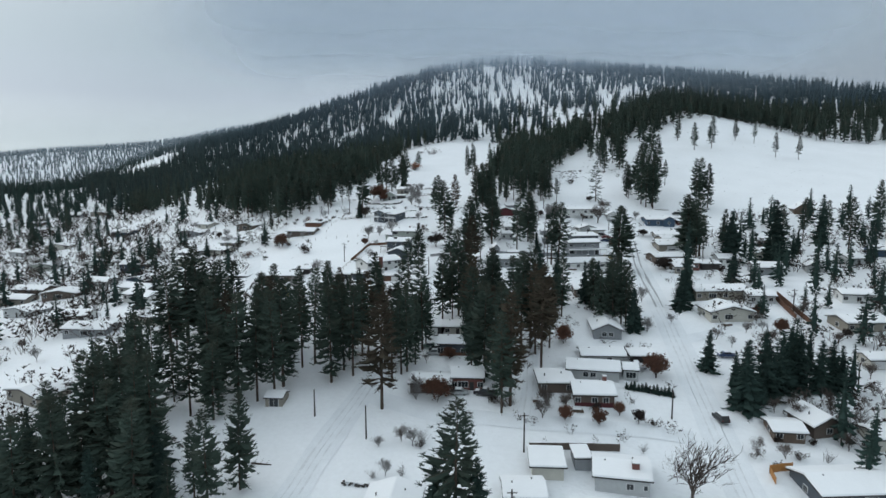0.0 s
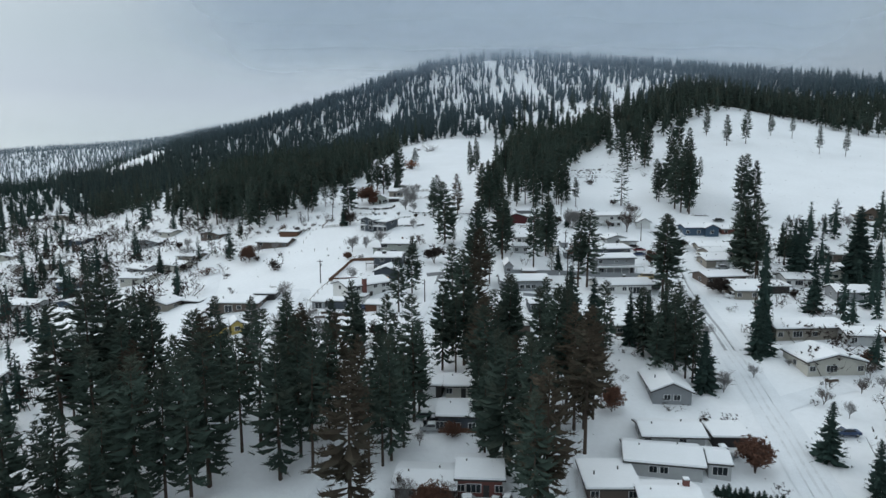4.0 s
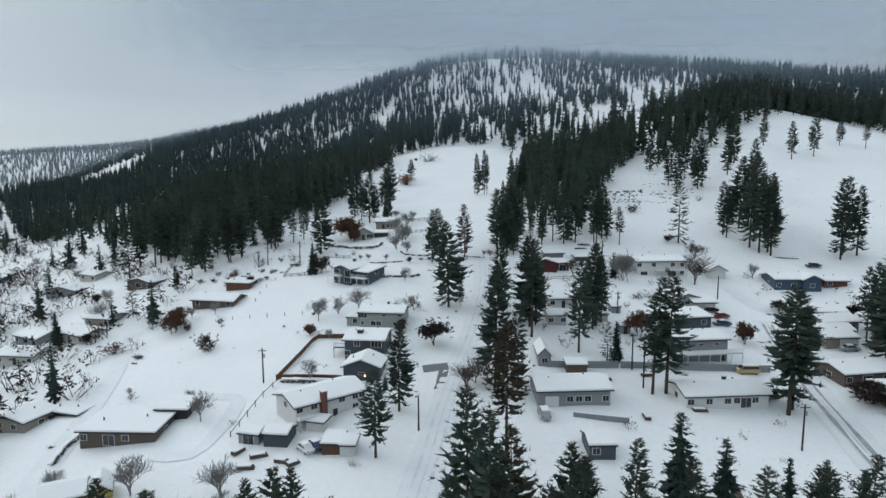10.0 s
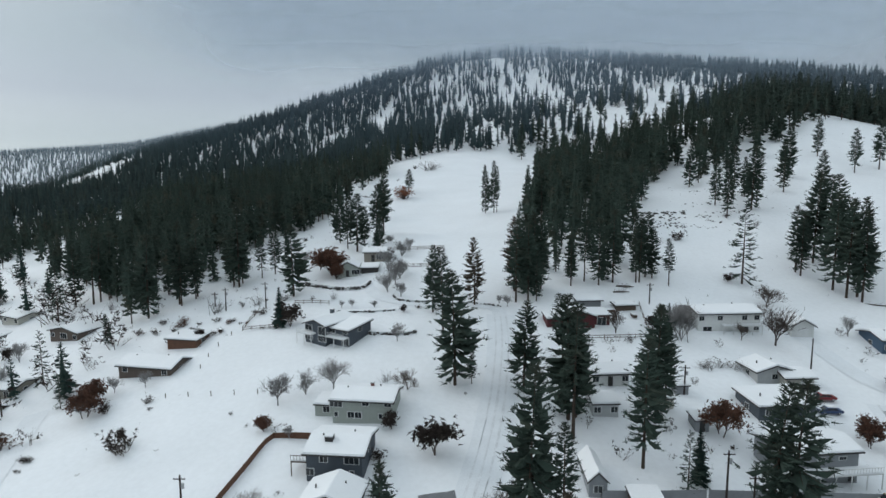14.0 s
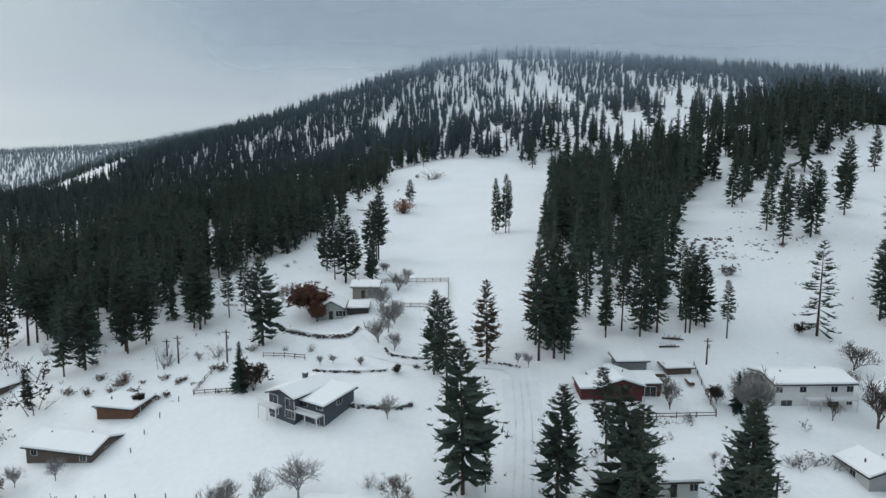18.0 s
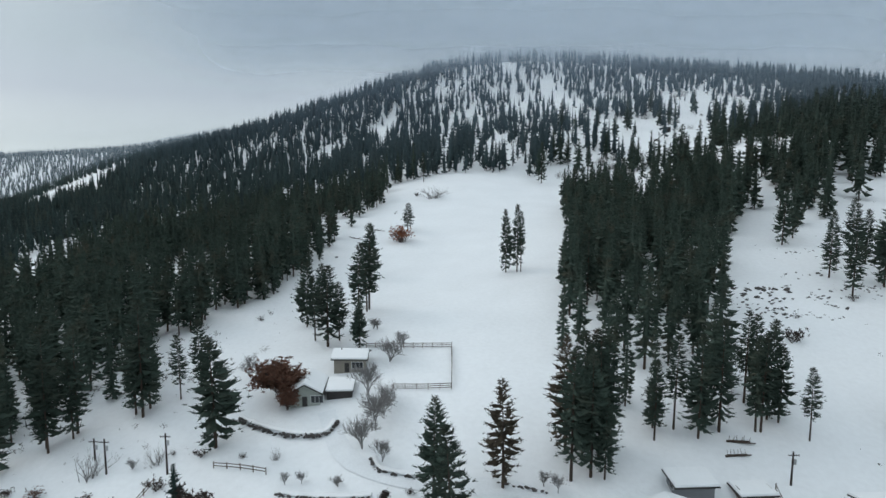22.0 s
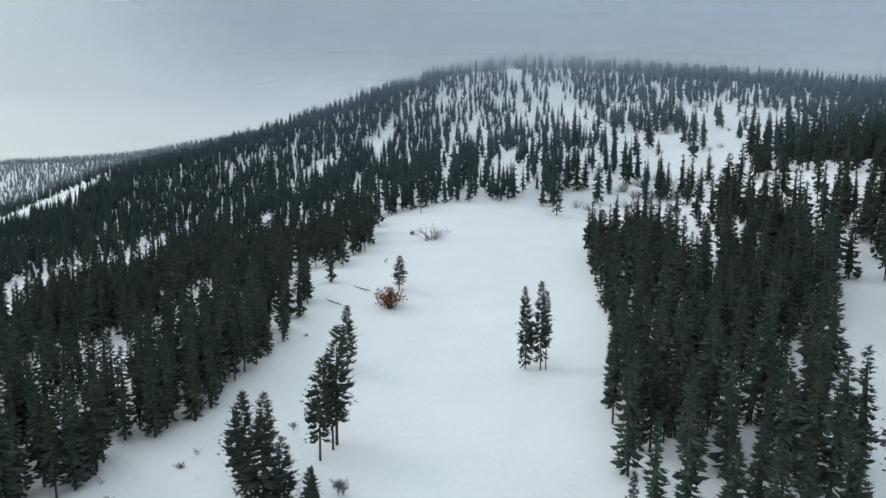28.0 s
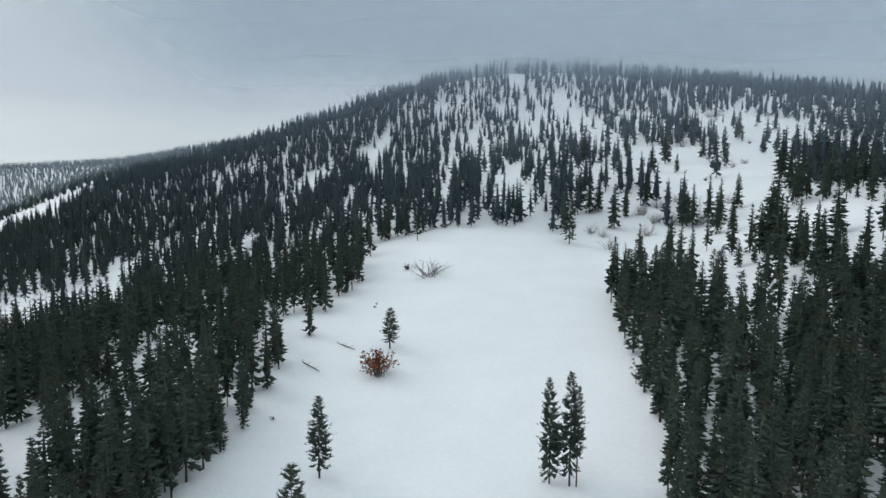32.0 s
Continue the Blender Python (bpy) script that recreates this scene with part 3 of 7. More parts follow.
def plant(kind, x, y, h, wide=1.0, dz=0.0):
    """A tree or bush of that kind and height at (x, y) on the snow."""
    k = tree_count[kind] = tree_count.get(kind, 0) + 1
    variants = [q for q in KINDS if q[0] == kind]
    base, meshes = KINDS[variants[(k * 7 + int(x * 3)) % len(variants)]]
    name, label, cat, group = WORDS[kind]
    root = tagged(new(name), label, cat, group)
    s = h / base
    root.matrix_world = Matrix.Translation((x, y, float(gz(x, y)) - 0.12 + dz)) @ pose(0, 0, 0, 0, 0, (k * 137.5) % 360) @ Matrix.Diagonal((s * wide, s * wide, s, 1))
    for part_name, me in zip(("trunk" if h > 2.5 else "stem", "crown" if h > 2.5 else "foliage"), meshes):
        if me:
            ob = new(part_name, me)
            ob.parent = root
    return root


def woods(name, label, spots, makers, mats, category="forest"):
    """Many trees as one body of woodland. spots: rows of x, y, height; makers: ready trees of height 1."""
    rng = np.random.default_rng(len(spots))
    VV, FF, MM, k = [], [], [], 0
    for x, y, h in spots:
        (V0, F0), (V1, F1) = makers[rng.integers(len(makers))]
        a = rng.uniform(0, 6.28)
        c, s = math.cos(a), math.sin(a)
        w = h * rng.uniform(0.85, 1.15)
        z = float(gz(x, y)) - 0.2
        for V, F, mi in ((V0, F0, 0), (V1, F1, 1)):
            P = np.empty_like(V)
            P[:, 0] = (V[:, 0] * c - V[:, 1] * s) * w + x
            P[:, 1] = (V[:, 0] * s + V[:, 1] * c) * w + y
            P[:, 2] = V[:, 2] * h + z
            VV.append(P)
            FF.append(F + k)
            MM.append(np.full(len(F), mi, np.int32))
            k += len(P)
    ob = new(name, tri_mesh(name, np.concatenate(VV), np.concatenate(FF), mats, np.concatenate(MM)))
    return tagged(ob, label, category, kind="stuff")


def unit(tree, H):
    return tuple((V / H, F) for V, F in tree)


def distant(seed, H, R, low, count, shape=slim_shape):
    """A conifer far off: stem and boughs alone."""
    return unit(conifer(seed, H, R, low, count, 0, 0, 1.2, shape=shape, droop=0.2, wide=0.36, sides=3, limbs=False, heart=0.42), H)


MID = [unit(conifer(200 + s, 18, 2.5 + 0.28 * (s % 4), (0.08, 0.15, 0.22, 0.05)[s % 4], 96, 1, 6, 0.85, shape=(slim_shape, pine_shape)[s % 3 == 2], droop=0.15, wide=0.22, heart=0.25, sides=4, limbs=False), 18) for s in range(10)]
FAR = [distant(300 + s, 16, 2.5 + 0.3 * (s % 4), 0.05 + 0.05 * (s % 3), 30) for s in range(10)]
FAR2 = [distant(330 + s, 16, 2.9 + 0.3 * (s % 4), 0.05 + 0.05 * (s % 3), 14) for s in range(10)]
GARDEN = [unit(conifer(360 + s, 15, 3.1 + 0.3 * (s % 3), 0.08, 52, 1, 4, 1.0, shape=(pine_shape, slim_shape, fir_shape)[s % 3], droop=0.15, wide=0.24, heart=0.3, sides=3, limbs=False), 15) for s in range(6)]
FAR3 = [distant(345 + s, 16, 3.4 + 0.3 * (s % 4), 0.03, 5) for s in range(8)]
SCRUB = [tuple((V / 3.0, F) for V, F in (shrub(400 + s, 3.0, 5)[0], shrub(420 + s, 3.0, 6, 0.45)[1])) for s in range(8)]

# ---- woodland ----
def inside(poly, x, y):
    hit = False
    for (x0, y0), (x1, y1) in zip(poly, poly[1:] + poly[:1]):
        if (y0 > y) != (y1 > y) and x < (x1 - x0) * (y - y0) / (y1 - y0) + x0:
            hit = not hit
    return hit


LEFT_WOOD = [(-88, 342), (-82, 372), (-78, 404), (-57, 424), (-51, 454), (-46, 514), (-38, 575), (-39, 650), (-30, 652), (0, 634), (23, 630), (52, 636), (76, 660),
             (90, 700), (130, 800), (200, 960), (330, 1120), (330, 1340), (-480, 1340), (-520, 950), (-440, 760), (-300, 560), (-215, 470), (-165, 425), (-125, 385)]
STRIP = [(18, 337), (20, 362), (26, 392), (30, 413), (35, 440), (45, 481), (54, 547), (66, 590), (80, 640), (110, 640), (118, 560), (116, 500), (94, 446), (79, 418), (69, 396), (56, 366), (62, 347), (34, 344)]
RIGHT_WOOD = [(80, 640), (110, 640), (118, 560), (116, 500), (126, 478), (165, 520), (210, 548), (250, 534), (275, 514), (292, 492), (320, 486), (420, 512), (700, 570), (720, 1250), (330, 1340), (330, 1120), (200, 960), (130, 800), (90, 700)]
KNOLL_WOOD = [(96, 423), (101, 455), (125, 446), (139, 455), (162, 480), (193, 511), (300, 560), (300, 650), (120, 645), (110, 560)]
EDGE_A = [(-85, 401), (-108, 435), (-85, 431), (-66, 441), (-59, 458), (-50, 441), (-54, 425), (-64, 414), (-71, 405), (-68, 399)]
EDGE_B = [(-80, 367), (-115, 417), (-82, 407), (-69, 420), (-64, 401), (-76, 393), (-62, 364)]
EDGE_C = [(-85, 421), (-220, 610), (-114, 515), (-76, 484), (-71, 447), (-68, 419)]
EDGE_D = [(134, 519), (166, 513), (115, 434), (104, 432), (117, 472)]
EDGE_F = [(120, 474), (128, 520), (150, 566), (180, 606), (225, 650), (300, 700), (300, 570), (215, 540), (160, 500)]
EDGE_E = [(54, 431), (84, 487), (107, 487), (68, 428)]
FAR_HILLS = [(-1700, 1500), (-900, 1380), (-520, 1350), (-380, 1340), (-380, 1900), (-700, 2150), (-1700, 2300)]
VALLEY_WOOD = [(-520, 950), (-440, 760), (-330, 590), (-420, 520), (-700, 520), (-1100, 1000), (-1100, 1400), (-480, 1340)]
# clearings: centre, half-widths, share of trees that still stand there
CLEARINGS = [(43, 948, 124.6, 241, 0.68), (-560, 1140, 62, 150, 0.0), (-503, 1043, 40.4, 200, 0.05), (-225, 625, 22, 60, 0.03), (-180, 548, 14, 40, 0.05), (245, 850, 42, 110, 0.06), (180, 750, 34, 70, 0.06), (148, 736, 34.2, 113, 0.05), (80, 636, 23.0, 72, 0.08),
             (97, 611, 18.0, 104, 0.1), (136, 569, 19.2, 71, 0.06), (178, 616, 8.8, 92, 0.08), (127, 922, 20.0, 184, 0.12), (83, 1174, 9.1, 76, 0.02), (105, 985, 19.6, 151, 0.35),
             (-73, 990, 7.0, 79, 0.05), (-13, 1083, 6.1, 65, 0.15), (233, 990, 6.4, 98, 0.1), (41, 739, 5.0, 97, 0.05), (27, 847, 9.7, 186, 0.3), (87, 862, 10.8, 172, 0.3),
             (-5, 826, 5.5, 148, 0.2), (-40, 953, 20.4, 75, 0.45), (328, 856, 5.2, 81, 0.1), (-175, 554, 9.4, 110, 0.05), (-90, 567, 7.0, 94, 0.1), (-193, 807, 8.7, 162, 0.25),
             (-254, 745, 9.3, 193, 0.3), (-213, 743, 7.0, 123, 0.2), (-189, 747, 7.0, 119, 0.2), (-78, 817, 7.0, 149, 0.1), (-128, 947, 7.0, 73, 0.2), (-131, 812, 7.0, 153, 0.2),
             (-175, 578, 7.0, 138, 0.25), (-85, 457, 7.0, 39, 0.3), (-97, 459, 7.0, 46, 0.35), (-224, 560, 7.0, 116, 0.1), (-205, 627, 12.8, 241, 0.12), (-205, 641, 17.5, 241, 0.15)]


def stand(polys, x0, x1, y0, y1, step, thick, seed, low, high, keep=None, crest=False):
    """Spots for trees on a jittered lattice inside the woods, thinned by the clearings."""
    rng = np.random.default_rng(seed)
    spots = []
    for yy in np.arange(y0, y1, step):
        for xx in np.arange(x0, x1, step):
            x, y = xx + rng.uniform(-0.5, 0.5) * step, yy + rng.uniform(-0.5, 0.5) * step
            d, u, h = thick, rng.uniform(), rng.uniform(low, high)
            if keep and not keep(x, y):
                continue
            for cx, cy, rx, ry, share in (() if crest else CLEARINGS):
                if ((x - cx) / rx) ** 2 + ((y - cy) / ry) ** 2 < 1:
                    d = min(d, thick * share)
            d *= 0.80 + 1.1 * noise.noise(Vector((x * 0.03, y * 0.015, 3.0)))
            if u < d and any(inside(p, x, y) for p in polys):
                spots.append((x, y, h))
    return spots


MID2 = [unit(conifer(250 + s, 17, 2.6 + 0.28 * (s % 4), (0.08, 0.14, 0.20)[s % 3], 52, 1, 2, 1.1, shape=(slim_shape, fir_shape, pine_shape)[s % 3], droop=0.15, wide=0.27, heart=0.32, sides=3, limbs=False), 17) for s in range(8)]
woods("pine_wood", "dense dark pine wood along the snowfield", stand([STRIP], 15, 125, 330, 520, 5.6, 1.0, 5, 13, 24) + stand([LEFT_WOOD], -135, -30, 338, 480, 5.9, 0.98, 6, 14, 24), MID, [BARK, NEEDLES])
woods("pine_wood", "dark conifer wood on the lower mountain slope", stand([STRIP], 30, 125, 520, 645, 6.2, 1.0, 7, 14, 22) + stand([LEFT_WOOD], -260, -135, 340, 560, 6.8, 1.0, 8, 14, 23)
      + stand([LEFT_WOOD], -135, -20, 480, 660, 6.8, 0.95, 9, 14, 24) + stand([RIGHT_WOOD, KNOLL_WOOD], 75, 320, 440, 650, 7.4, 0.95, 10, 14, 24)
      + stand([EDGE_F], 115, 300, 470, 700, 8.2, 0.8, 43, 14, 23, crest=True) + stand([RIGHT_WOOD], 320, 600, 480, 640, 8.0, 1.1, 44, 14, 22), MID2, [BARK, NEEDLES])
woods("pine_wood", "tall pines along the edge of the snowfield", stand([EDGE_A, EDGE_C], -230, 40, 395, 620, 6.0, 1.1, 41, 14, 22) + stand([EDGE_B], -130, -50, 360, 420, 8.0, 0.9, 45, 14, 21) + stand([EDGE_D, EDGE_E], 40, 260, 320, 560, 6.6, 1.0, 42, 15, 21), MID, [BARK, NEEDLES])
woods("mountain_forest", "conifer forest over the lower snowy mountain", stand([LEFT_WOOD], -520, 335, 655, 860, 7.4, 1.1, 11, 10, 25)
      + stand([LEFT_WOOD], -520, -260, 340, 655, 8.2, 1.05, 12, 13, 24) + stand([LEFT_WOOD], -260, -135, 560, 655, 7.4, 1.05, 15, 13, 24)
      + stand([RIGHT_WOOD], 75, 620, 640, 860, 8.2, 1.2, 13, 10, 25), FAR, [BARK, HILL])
woods("summit_forest", "conifer forest round the mountain top, distance haze in its needle colour", stand([LEFT_WOOD, RIGHT_WOOD], -520, 720, 860, 1340, 8.8, 1.2, 14, 9, 24) + stand([LEFT_WOOD], -520, -10, 860, 1340, 9.5, 1.0, 24, 12, 24), FAR2, [BARK, HILL])
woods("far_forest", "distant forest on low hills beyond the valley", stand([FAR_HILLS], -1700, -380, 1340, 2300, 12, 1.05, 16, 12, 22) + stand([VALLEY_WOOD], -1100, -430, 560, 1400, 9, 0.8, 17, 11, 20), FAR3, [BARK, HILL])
LEFT_TOWN = [(-75, 135), (-110, 130), (-260, 200), (-420, 480), (-300, 560), (-215, 470), (-165, 425), (-120, 370), (-85, 335), (-75, 290), (-95, 240), (-85, 200)]
RIGHT_TOWN = [(72, 110), (150, 90), (230, 250), (200, 330), (150, 320), (118, 300), (100, 240), (85, 190)]
woods("garden_scrub", "bare shrubs and small trees in the snowy gardens", [(x, y, h) for x, y, h in stand([LEFT_TOWN], -420, -70, 130, 560, 6.2, 0.62, 18, 2.5, 7.5)]
      + stand([RIGHT_TOWN], 70, 235, 90, 335, 6.2, 0.6, 19, 2.0, 6.0) + stand([[(-80, 330), (-110, 350), (-75, 400), (-50, 415), (-42, 370), (-62, 335)]], -115, -40, 325, 420, 5.0, 0.25, 20, 0.6, 1.6), SCRUB, [TWIG, DARK_LEAF], "scrub")

woods("garden_conifers", "dark conifers scattered between the valley houses", stand([LEFT_TOWN], -420, -70, 130, 560, 11.0, 0.36, 21, 7, 16) + stand([[(-300, 470), (-350, 520), (-520, 640), (-640, 760), (-430, 760), (-330, 590)]], -640, -300, 470, 760, 10.0, 0.7, 23, 9, 18) + stand([RIGHT_TOWN], 70, 235, 90, 335, 10.5, 0.6, 22, 8, 17), GARDEN, [BARK, FIR], "trees")

# ---- roads ----
def smooth_line(points, step=3.0):
    P = np.array(points, float)
    Q = []
    for i in range(len(P) - 1):
        p0, p1, p2, p3 = P[max(i - 1, 0)], P[i], P[i + 1], P[min(i + 2, len(P) - 1)]
        n = max(2, int(np.linalg.norm(p2 - p1) / step))
        for t in np.arange(n) / n:
            Q.append(0.5 * (2 * p1 + (p2 - p0) * t + (2 * p0 - 5 * p1 + 4 * p2 - p3) * t * t + (3 * p1 - p0 - 3 * p2 + p3) * t ** 3))
    Q.append(P[-1])
    return np.array(Q)


def ribbon(line, offset, width, lift, wob=0.0, seed=0):
    d = np.gradient(line, axis=0)
    nrm = np.stack([d[:, 1], -d[:, 0]], 1) / (np.linalg.norm(d, axis=1)[:, None] + 1e-9)
    rng = np.random.default_rng(seed)
    w = np.convolve(rng.normal(size=len(line)), np.ones(4) / 4, "same") * wob
    cols = [line + nrm * ((offset + width * f + w * (1 if f > 0 else -1 if f < 0 else 0))[:, None] if np.ndim(w) else 0) for f in (-0.5, -0.17, 0.17, 0.5)]
    V = np.concatenate([np.column_stack([c, ground_at(c[:, 0], c[:, 1]) + lift]) for c in cols])
    n = len(line)
    F = []
    for k in range(3):
        i = np.arange(n - 1)
        F.append(np.stack([k * n + i, (k + 1) * n + i, (k + 1) * n + i + 1, k * n + i + 1], 1))
    return V, np.concatenate(F)


def ground_at(x, y):
    """Height of the modelled snow sheet, with its small swells."""
    m = np.clip(1 - np.hypot(x - 20, y - 300) / 700, 0, 1)
    return gz(x, y) + m * (0.12 * np.sin(x * 0.31 + 1.3 * np.sin(y * 0.17)) + 0.12 * np.sin(y * 0.27 + 1.7 * np.sin(x * 0.13)))


def road(name, points, width, label, ruts=True, mat=None):
    line = smooth_line(points, 2.5)
    V, F = ribbon(line, 0.0, width, 0.10, 0.25, len(points))
    ob = new(name, mesh(name, V, F, [mat or PACKED], smooth=True))
    tagged(ob, label, "road", kind="structure")
    if ruts:
        for k, o in enumerate((-1.55, -0.1, 1.3) if width > 5 else (-0.75, 0.75)):
            V, F = ribbon(line, o, 0.42, 0.14, 0.12, k + 9)
            r = new("tyre_rut", mesh("tyre_rut", V, F, [RUT], smooth=True))
            r.parent = ob
    return ob


# ---- buildings ----
def part(name, bm, mat, parent, label=""):
    me = bpy.data.meshes.new(name)
    bm.to_mesh(me)
    bm.free()
    me.materials.append(mat)
    ob = new(name, me)
    ob.parent = parent
    if label:
        ob["label"] = label
    return ob


def box(bm, x0, x1, y0, y1, z0, z1, bevel=0.0):
    made = bmesh.ops.create_cube(bm, size=1.0, matrix=Matrix.Translation(((x0 + x1) / 2, (y0 + y1) / 2, (z0 + z1) / 2)) @ Matrix.Diagonal((x1 - x0, y1 - y0, z1 - z0, 1)))
    if bevel:
        edges = list({e for v in made["verts"] for e in v.link_edges})
        bmesh.ops.bevel(bm, geom=edges, offset=bevel, segments=2, affect="EDGES")
    return bm


def boxed(*dims, bevel=0.0):
    return box(bmesh.new(), *dims, bevel=bevel)


def prism(profile, y0, y1, along="y", bevel=0.0):
    """A profile of (across, up) pairs drawn out along y (or x)."""
    bm = bmesh.new()
    at = (lambda a, b, c: (a, b, c)) if along == "y" else (lambda a, b, c: (b, a, c))
    f0 = [bm.verts.new(at(a, y0, c)) for a, c in profile]
    f1 = [bm.verts.new(at(a, y1, c)) for a, c in profile]
    bm.faces.new(f0)
    bm.faces.new(f1[::-1])
    for i in range(len(profile)):
        j = (i + 1) % len(profile)
        bm.faces.new((f0[j], f0[i], f1[i], f1[j]))
    bmesh.ops.recalc_face_normals(bm, faces=bm.faces[:])
    if bevel:
        bmesh.ops.bevel(bm, geom=bm.edges[:], offset=bevel, segments=2, affect="EDGES")
    return bm


def opening(kind, u, z, face, parent, side="front"):
    """A window or door on a wall: frame and panes, proud of the siding. face: the wall's plane."""
    w, h = {"w": (1.3, 1.1), "p": (2.4, 1.4), "s": (2.2, 2.0), "d": (1.0, 2.05), "g": (2.7, 2.15), "G": (4.9, 2.2), "n": (0.7, 0.9), "b": (1.3, 0.5)}[kind]
    z0 = z - h / 2 if kind in "wpnb" else z
    tall = z0 + h
    turn = (lambda a0, a1, b0, b1, c0, c1: boxed(a0, a1, face - b1, face - b0, c0, c1)) if side == "front" else (lambda a0, a1, b0, b1, c0, c1: boxed(face - b1 if side == "left" else face + b0, face - b0 if side == "left" else face + b1, a0, a1, c0, c1))
    if kind in "gG":
        root = part("garage_door", turn(u - w / 2, u + w / 2, -0.02, 0.05, z0, tall), TRIM, parent, "white panelled garage door")
        for k in range(4):
            part("door_panel", turn(u - w / 2 + 0.08, u + w / 2 - 0.08, 0.05, 0.08, z0 + 0.06 + k * h / 4, z0 + (k + 1) * h / 4 - 0.05), TRIM, root)
        return
    if kind == "d":
        root = part("door", turn(u - w / 2, u + w / 2, -0.02, 0.06, z0, tall), DARK, parent, "dark front door")
        part("door_handle", turn(u + w / 2 - 0.16, u + w / 2 - 0.08, 0.06, 0.12, z0 + 0.95, z0 + 1.08), STEEL, root)
        return
    root = part("window", turn(u - w / 2 - 0.08, u + w / 2 + 0.08, -0.02, 0.05, z0 - 0.08, tall + 0.08), TRIM, parent)
    n = 1 if w < 1.0 else 2 if w < 2.3 else 3
    for k in range(n):
        a = u - w / 2 + k * w / n
        part("pane", turn(a + 0.03, a + w / n - 0.03, 0.05, 0.065, z0, tall), GLASS, root)


def openings(text, w, zs, face, parent, side="front", mid=0.0):
    """Rows of openings, upper floor first: letters spread evenly along the wall, dots left blank."""
    rows = text.split("/")
    for row, z in zip(rows, zs):
        for k, c in enumerate(row):
            if c != ".":
                u = mid - w / 2 + w * (k + 0.5) / len(row)
                opening(c, u, z + (1.55 if c in "wpnb" else 0.05), face, parent, side)


def roof_shapes(kind, w, d, h, over, rise, lift):
    """Profiles of the roof deck and of the snow on it: a list of (profile, from, to, direction)."""
    t = 0.18
    if kind == "gx":
        a, k = d / 2 + over, rise / (d / 2)
        z = lambda y: h + rise - abs(y) * k
        pr = [(-a, z(a)), (0, h + rise), (a, z(a)), (a, z(a) + t), (0, h + rise + t), (-a, z(a) + t)]
        sn = [(-a + .03, z(a) + t + .012), (0, h + rise + t + .012), (a - .03, z(a) + t + .012), (a - .06, z(a) + t + lift), (0, h + rise + t + lift * 1.05), (-a + .06, z(a) + t + lift)]
        return pr, sn, -w / 2 - over, w / 2 + over, "x"
    if kind == "gy":
        a, k = w / 2 + over, rise / (w / 2)
        z = lambda y: h + rise - abs(y) * k
        pr = [(-a, z(a)), (0, h + rise), (a, z(a)), (a, z(a) + t), (0, h + rise + t), (-a, z(a) + t)]
        sn = [(-a + .03, z(a) + t + .012), (0, h + rise + t + .012), (a - .03, z(a) + t + .012), (a - .06, z(a) + t + lift), (0, h + rise + t + lift * 1.05), (-a + .06, z(a) + t + lift)]
        return pr, sn, -d / 2 - over, d / 2 + over, "y"
    a = d / 2 + over
    k = rise / d  # single slope, higher at the back
    pr = [(-a, h - over * k), (a, h + rise + over * k), (a, h + rise + over * k + t), (-a, h - over * k + t)]
    sn = [(-a + .03, h - over * k + t + .012), (a - .03, h + rise + over * k + t + .012), (a - .06, h + rise + over * k + t + lift), (-a + .06, h - over * k + t + lift)]
    return pr, sn, -w / 2 - over, w / 2 + over, "x"


def wing(root, cx, cy, z0, w, d, h, kind, mat, rise, over=0.6, front="", sides="w", floors=1, snow=0.38, deep=2.5, trim=None):
    """One volume of a house: walls, roof deck with fascia, the snow that lies on it, windows and doors."""
    holder = new("wing")
    holder.parent = root
    holder.location = (cx, cy, z0)
    if kind == "gx":
        prof = [(-d / 2, -deep), (d / 2, -deep), (d / 2, h), (0, h + rise), (-d / 2, h)]
        part("wall", prism(prof, -w / 2, w / 2, "x"), mat, holder)
    elif kind == "gy":
        prof = [(-w / 2, -deep), (w / 2, -deep), (w / 2, h), (0, h + rise), (-w / 2, h)]
        part("wall", prism(prof, -d / 2, d / 2, "y"), mat, holder)
    else:
        prof = [(-d / 2, -deep), (d / 2, -deep), (d / 2, h + rise), (-d / 2, h)]
        part("wall", prism(prof, -w / 2, w / 2, "x"), mat, holder)
    pr, sn, a, b, ax = roof_shapes(kind, w, d, h, over, rise, snow)
    part("roof", prism(pr, a, b, ax), trim or DARK, holder)
    part("roof_snow", prism(sn, a + 0.04, b - 0.04, ax, bevel=min(0.11, snow * 0.33)), ROOF_SNOW, holder, "thick layer of snow on the roof")
    if w > 6.5:
        top = h + rise * (0.55 if kind != "gy" else 0.4)
        for vx, vy in ((w * 0.22, d * 0.12), (-w * 0.31, -d * 0.08)):
            part("vent_pipe", boxed(vx - 0.11, vx + 0.11, vy - 0.11, vy + 0.11, top - 0.3, top + snow + 0.75, bevel=0.03), DARK, holder)
    zs = [h / floors * k for k in range(floors)][::-1]
    if front:
        openings(front, w, zs, -d / 2, holder)
    if sides:
        openings(sides, d * 0.8, zs[:1], -w / 2, holder, "left")
        openings(sides, d * 0.8, zs[:1], w / 2, holder, "right")
    return holder


HOMES = []


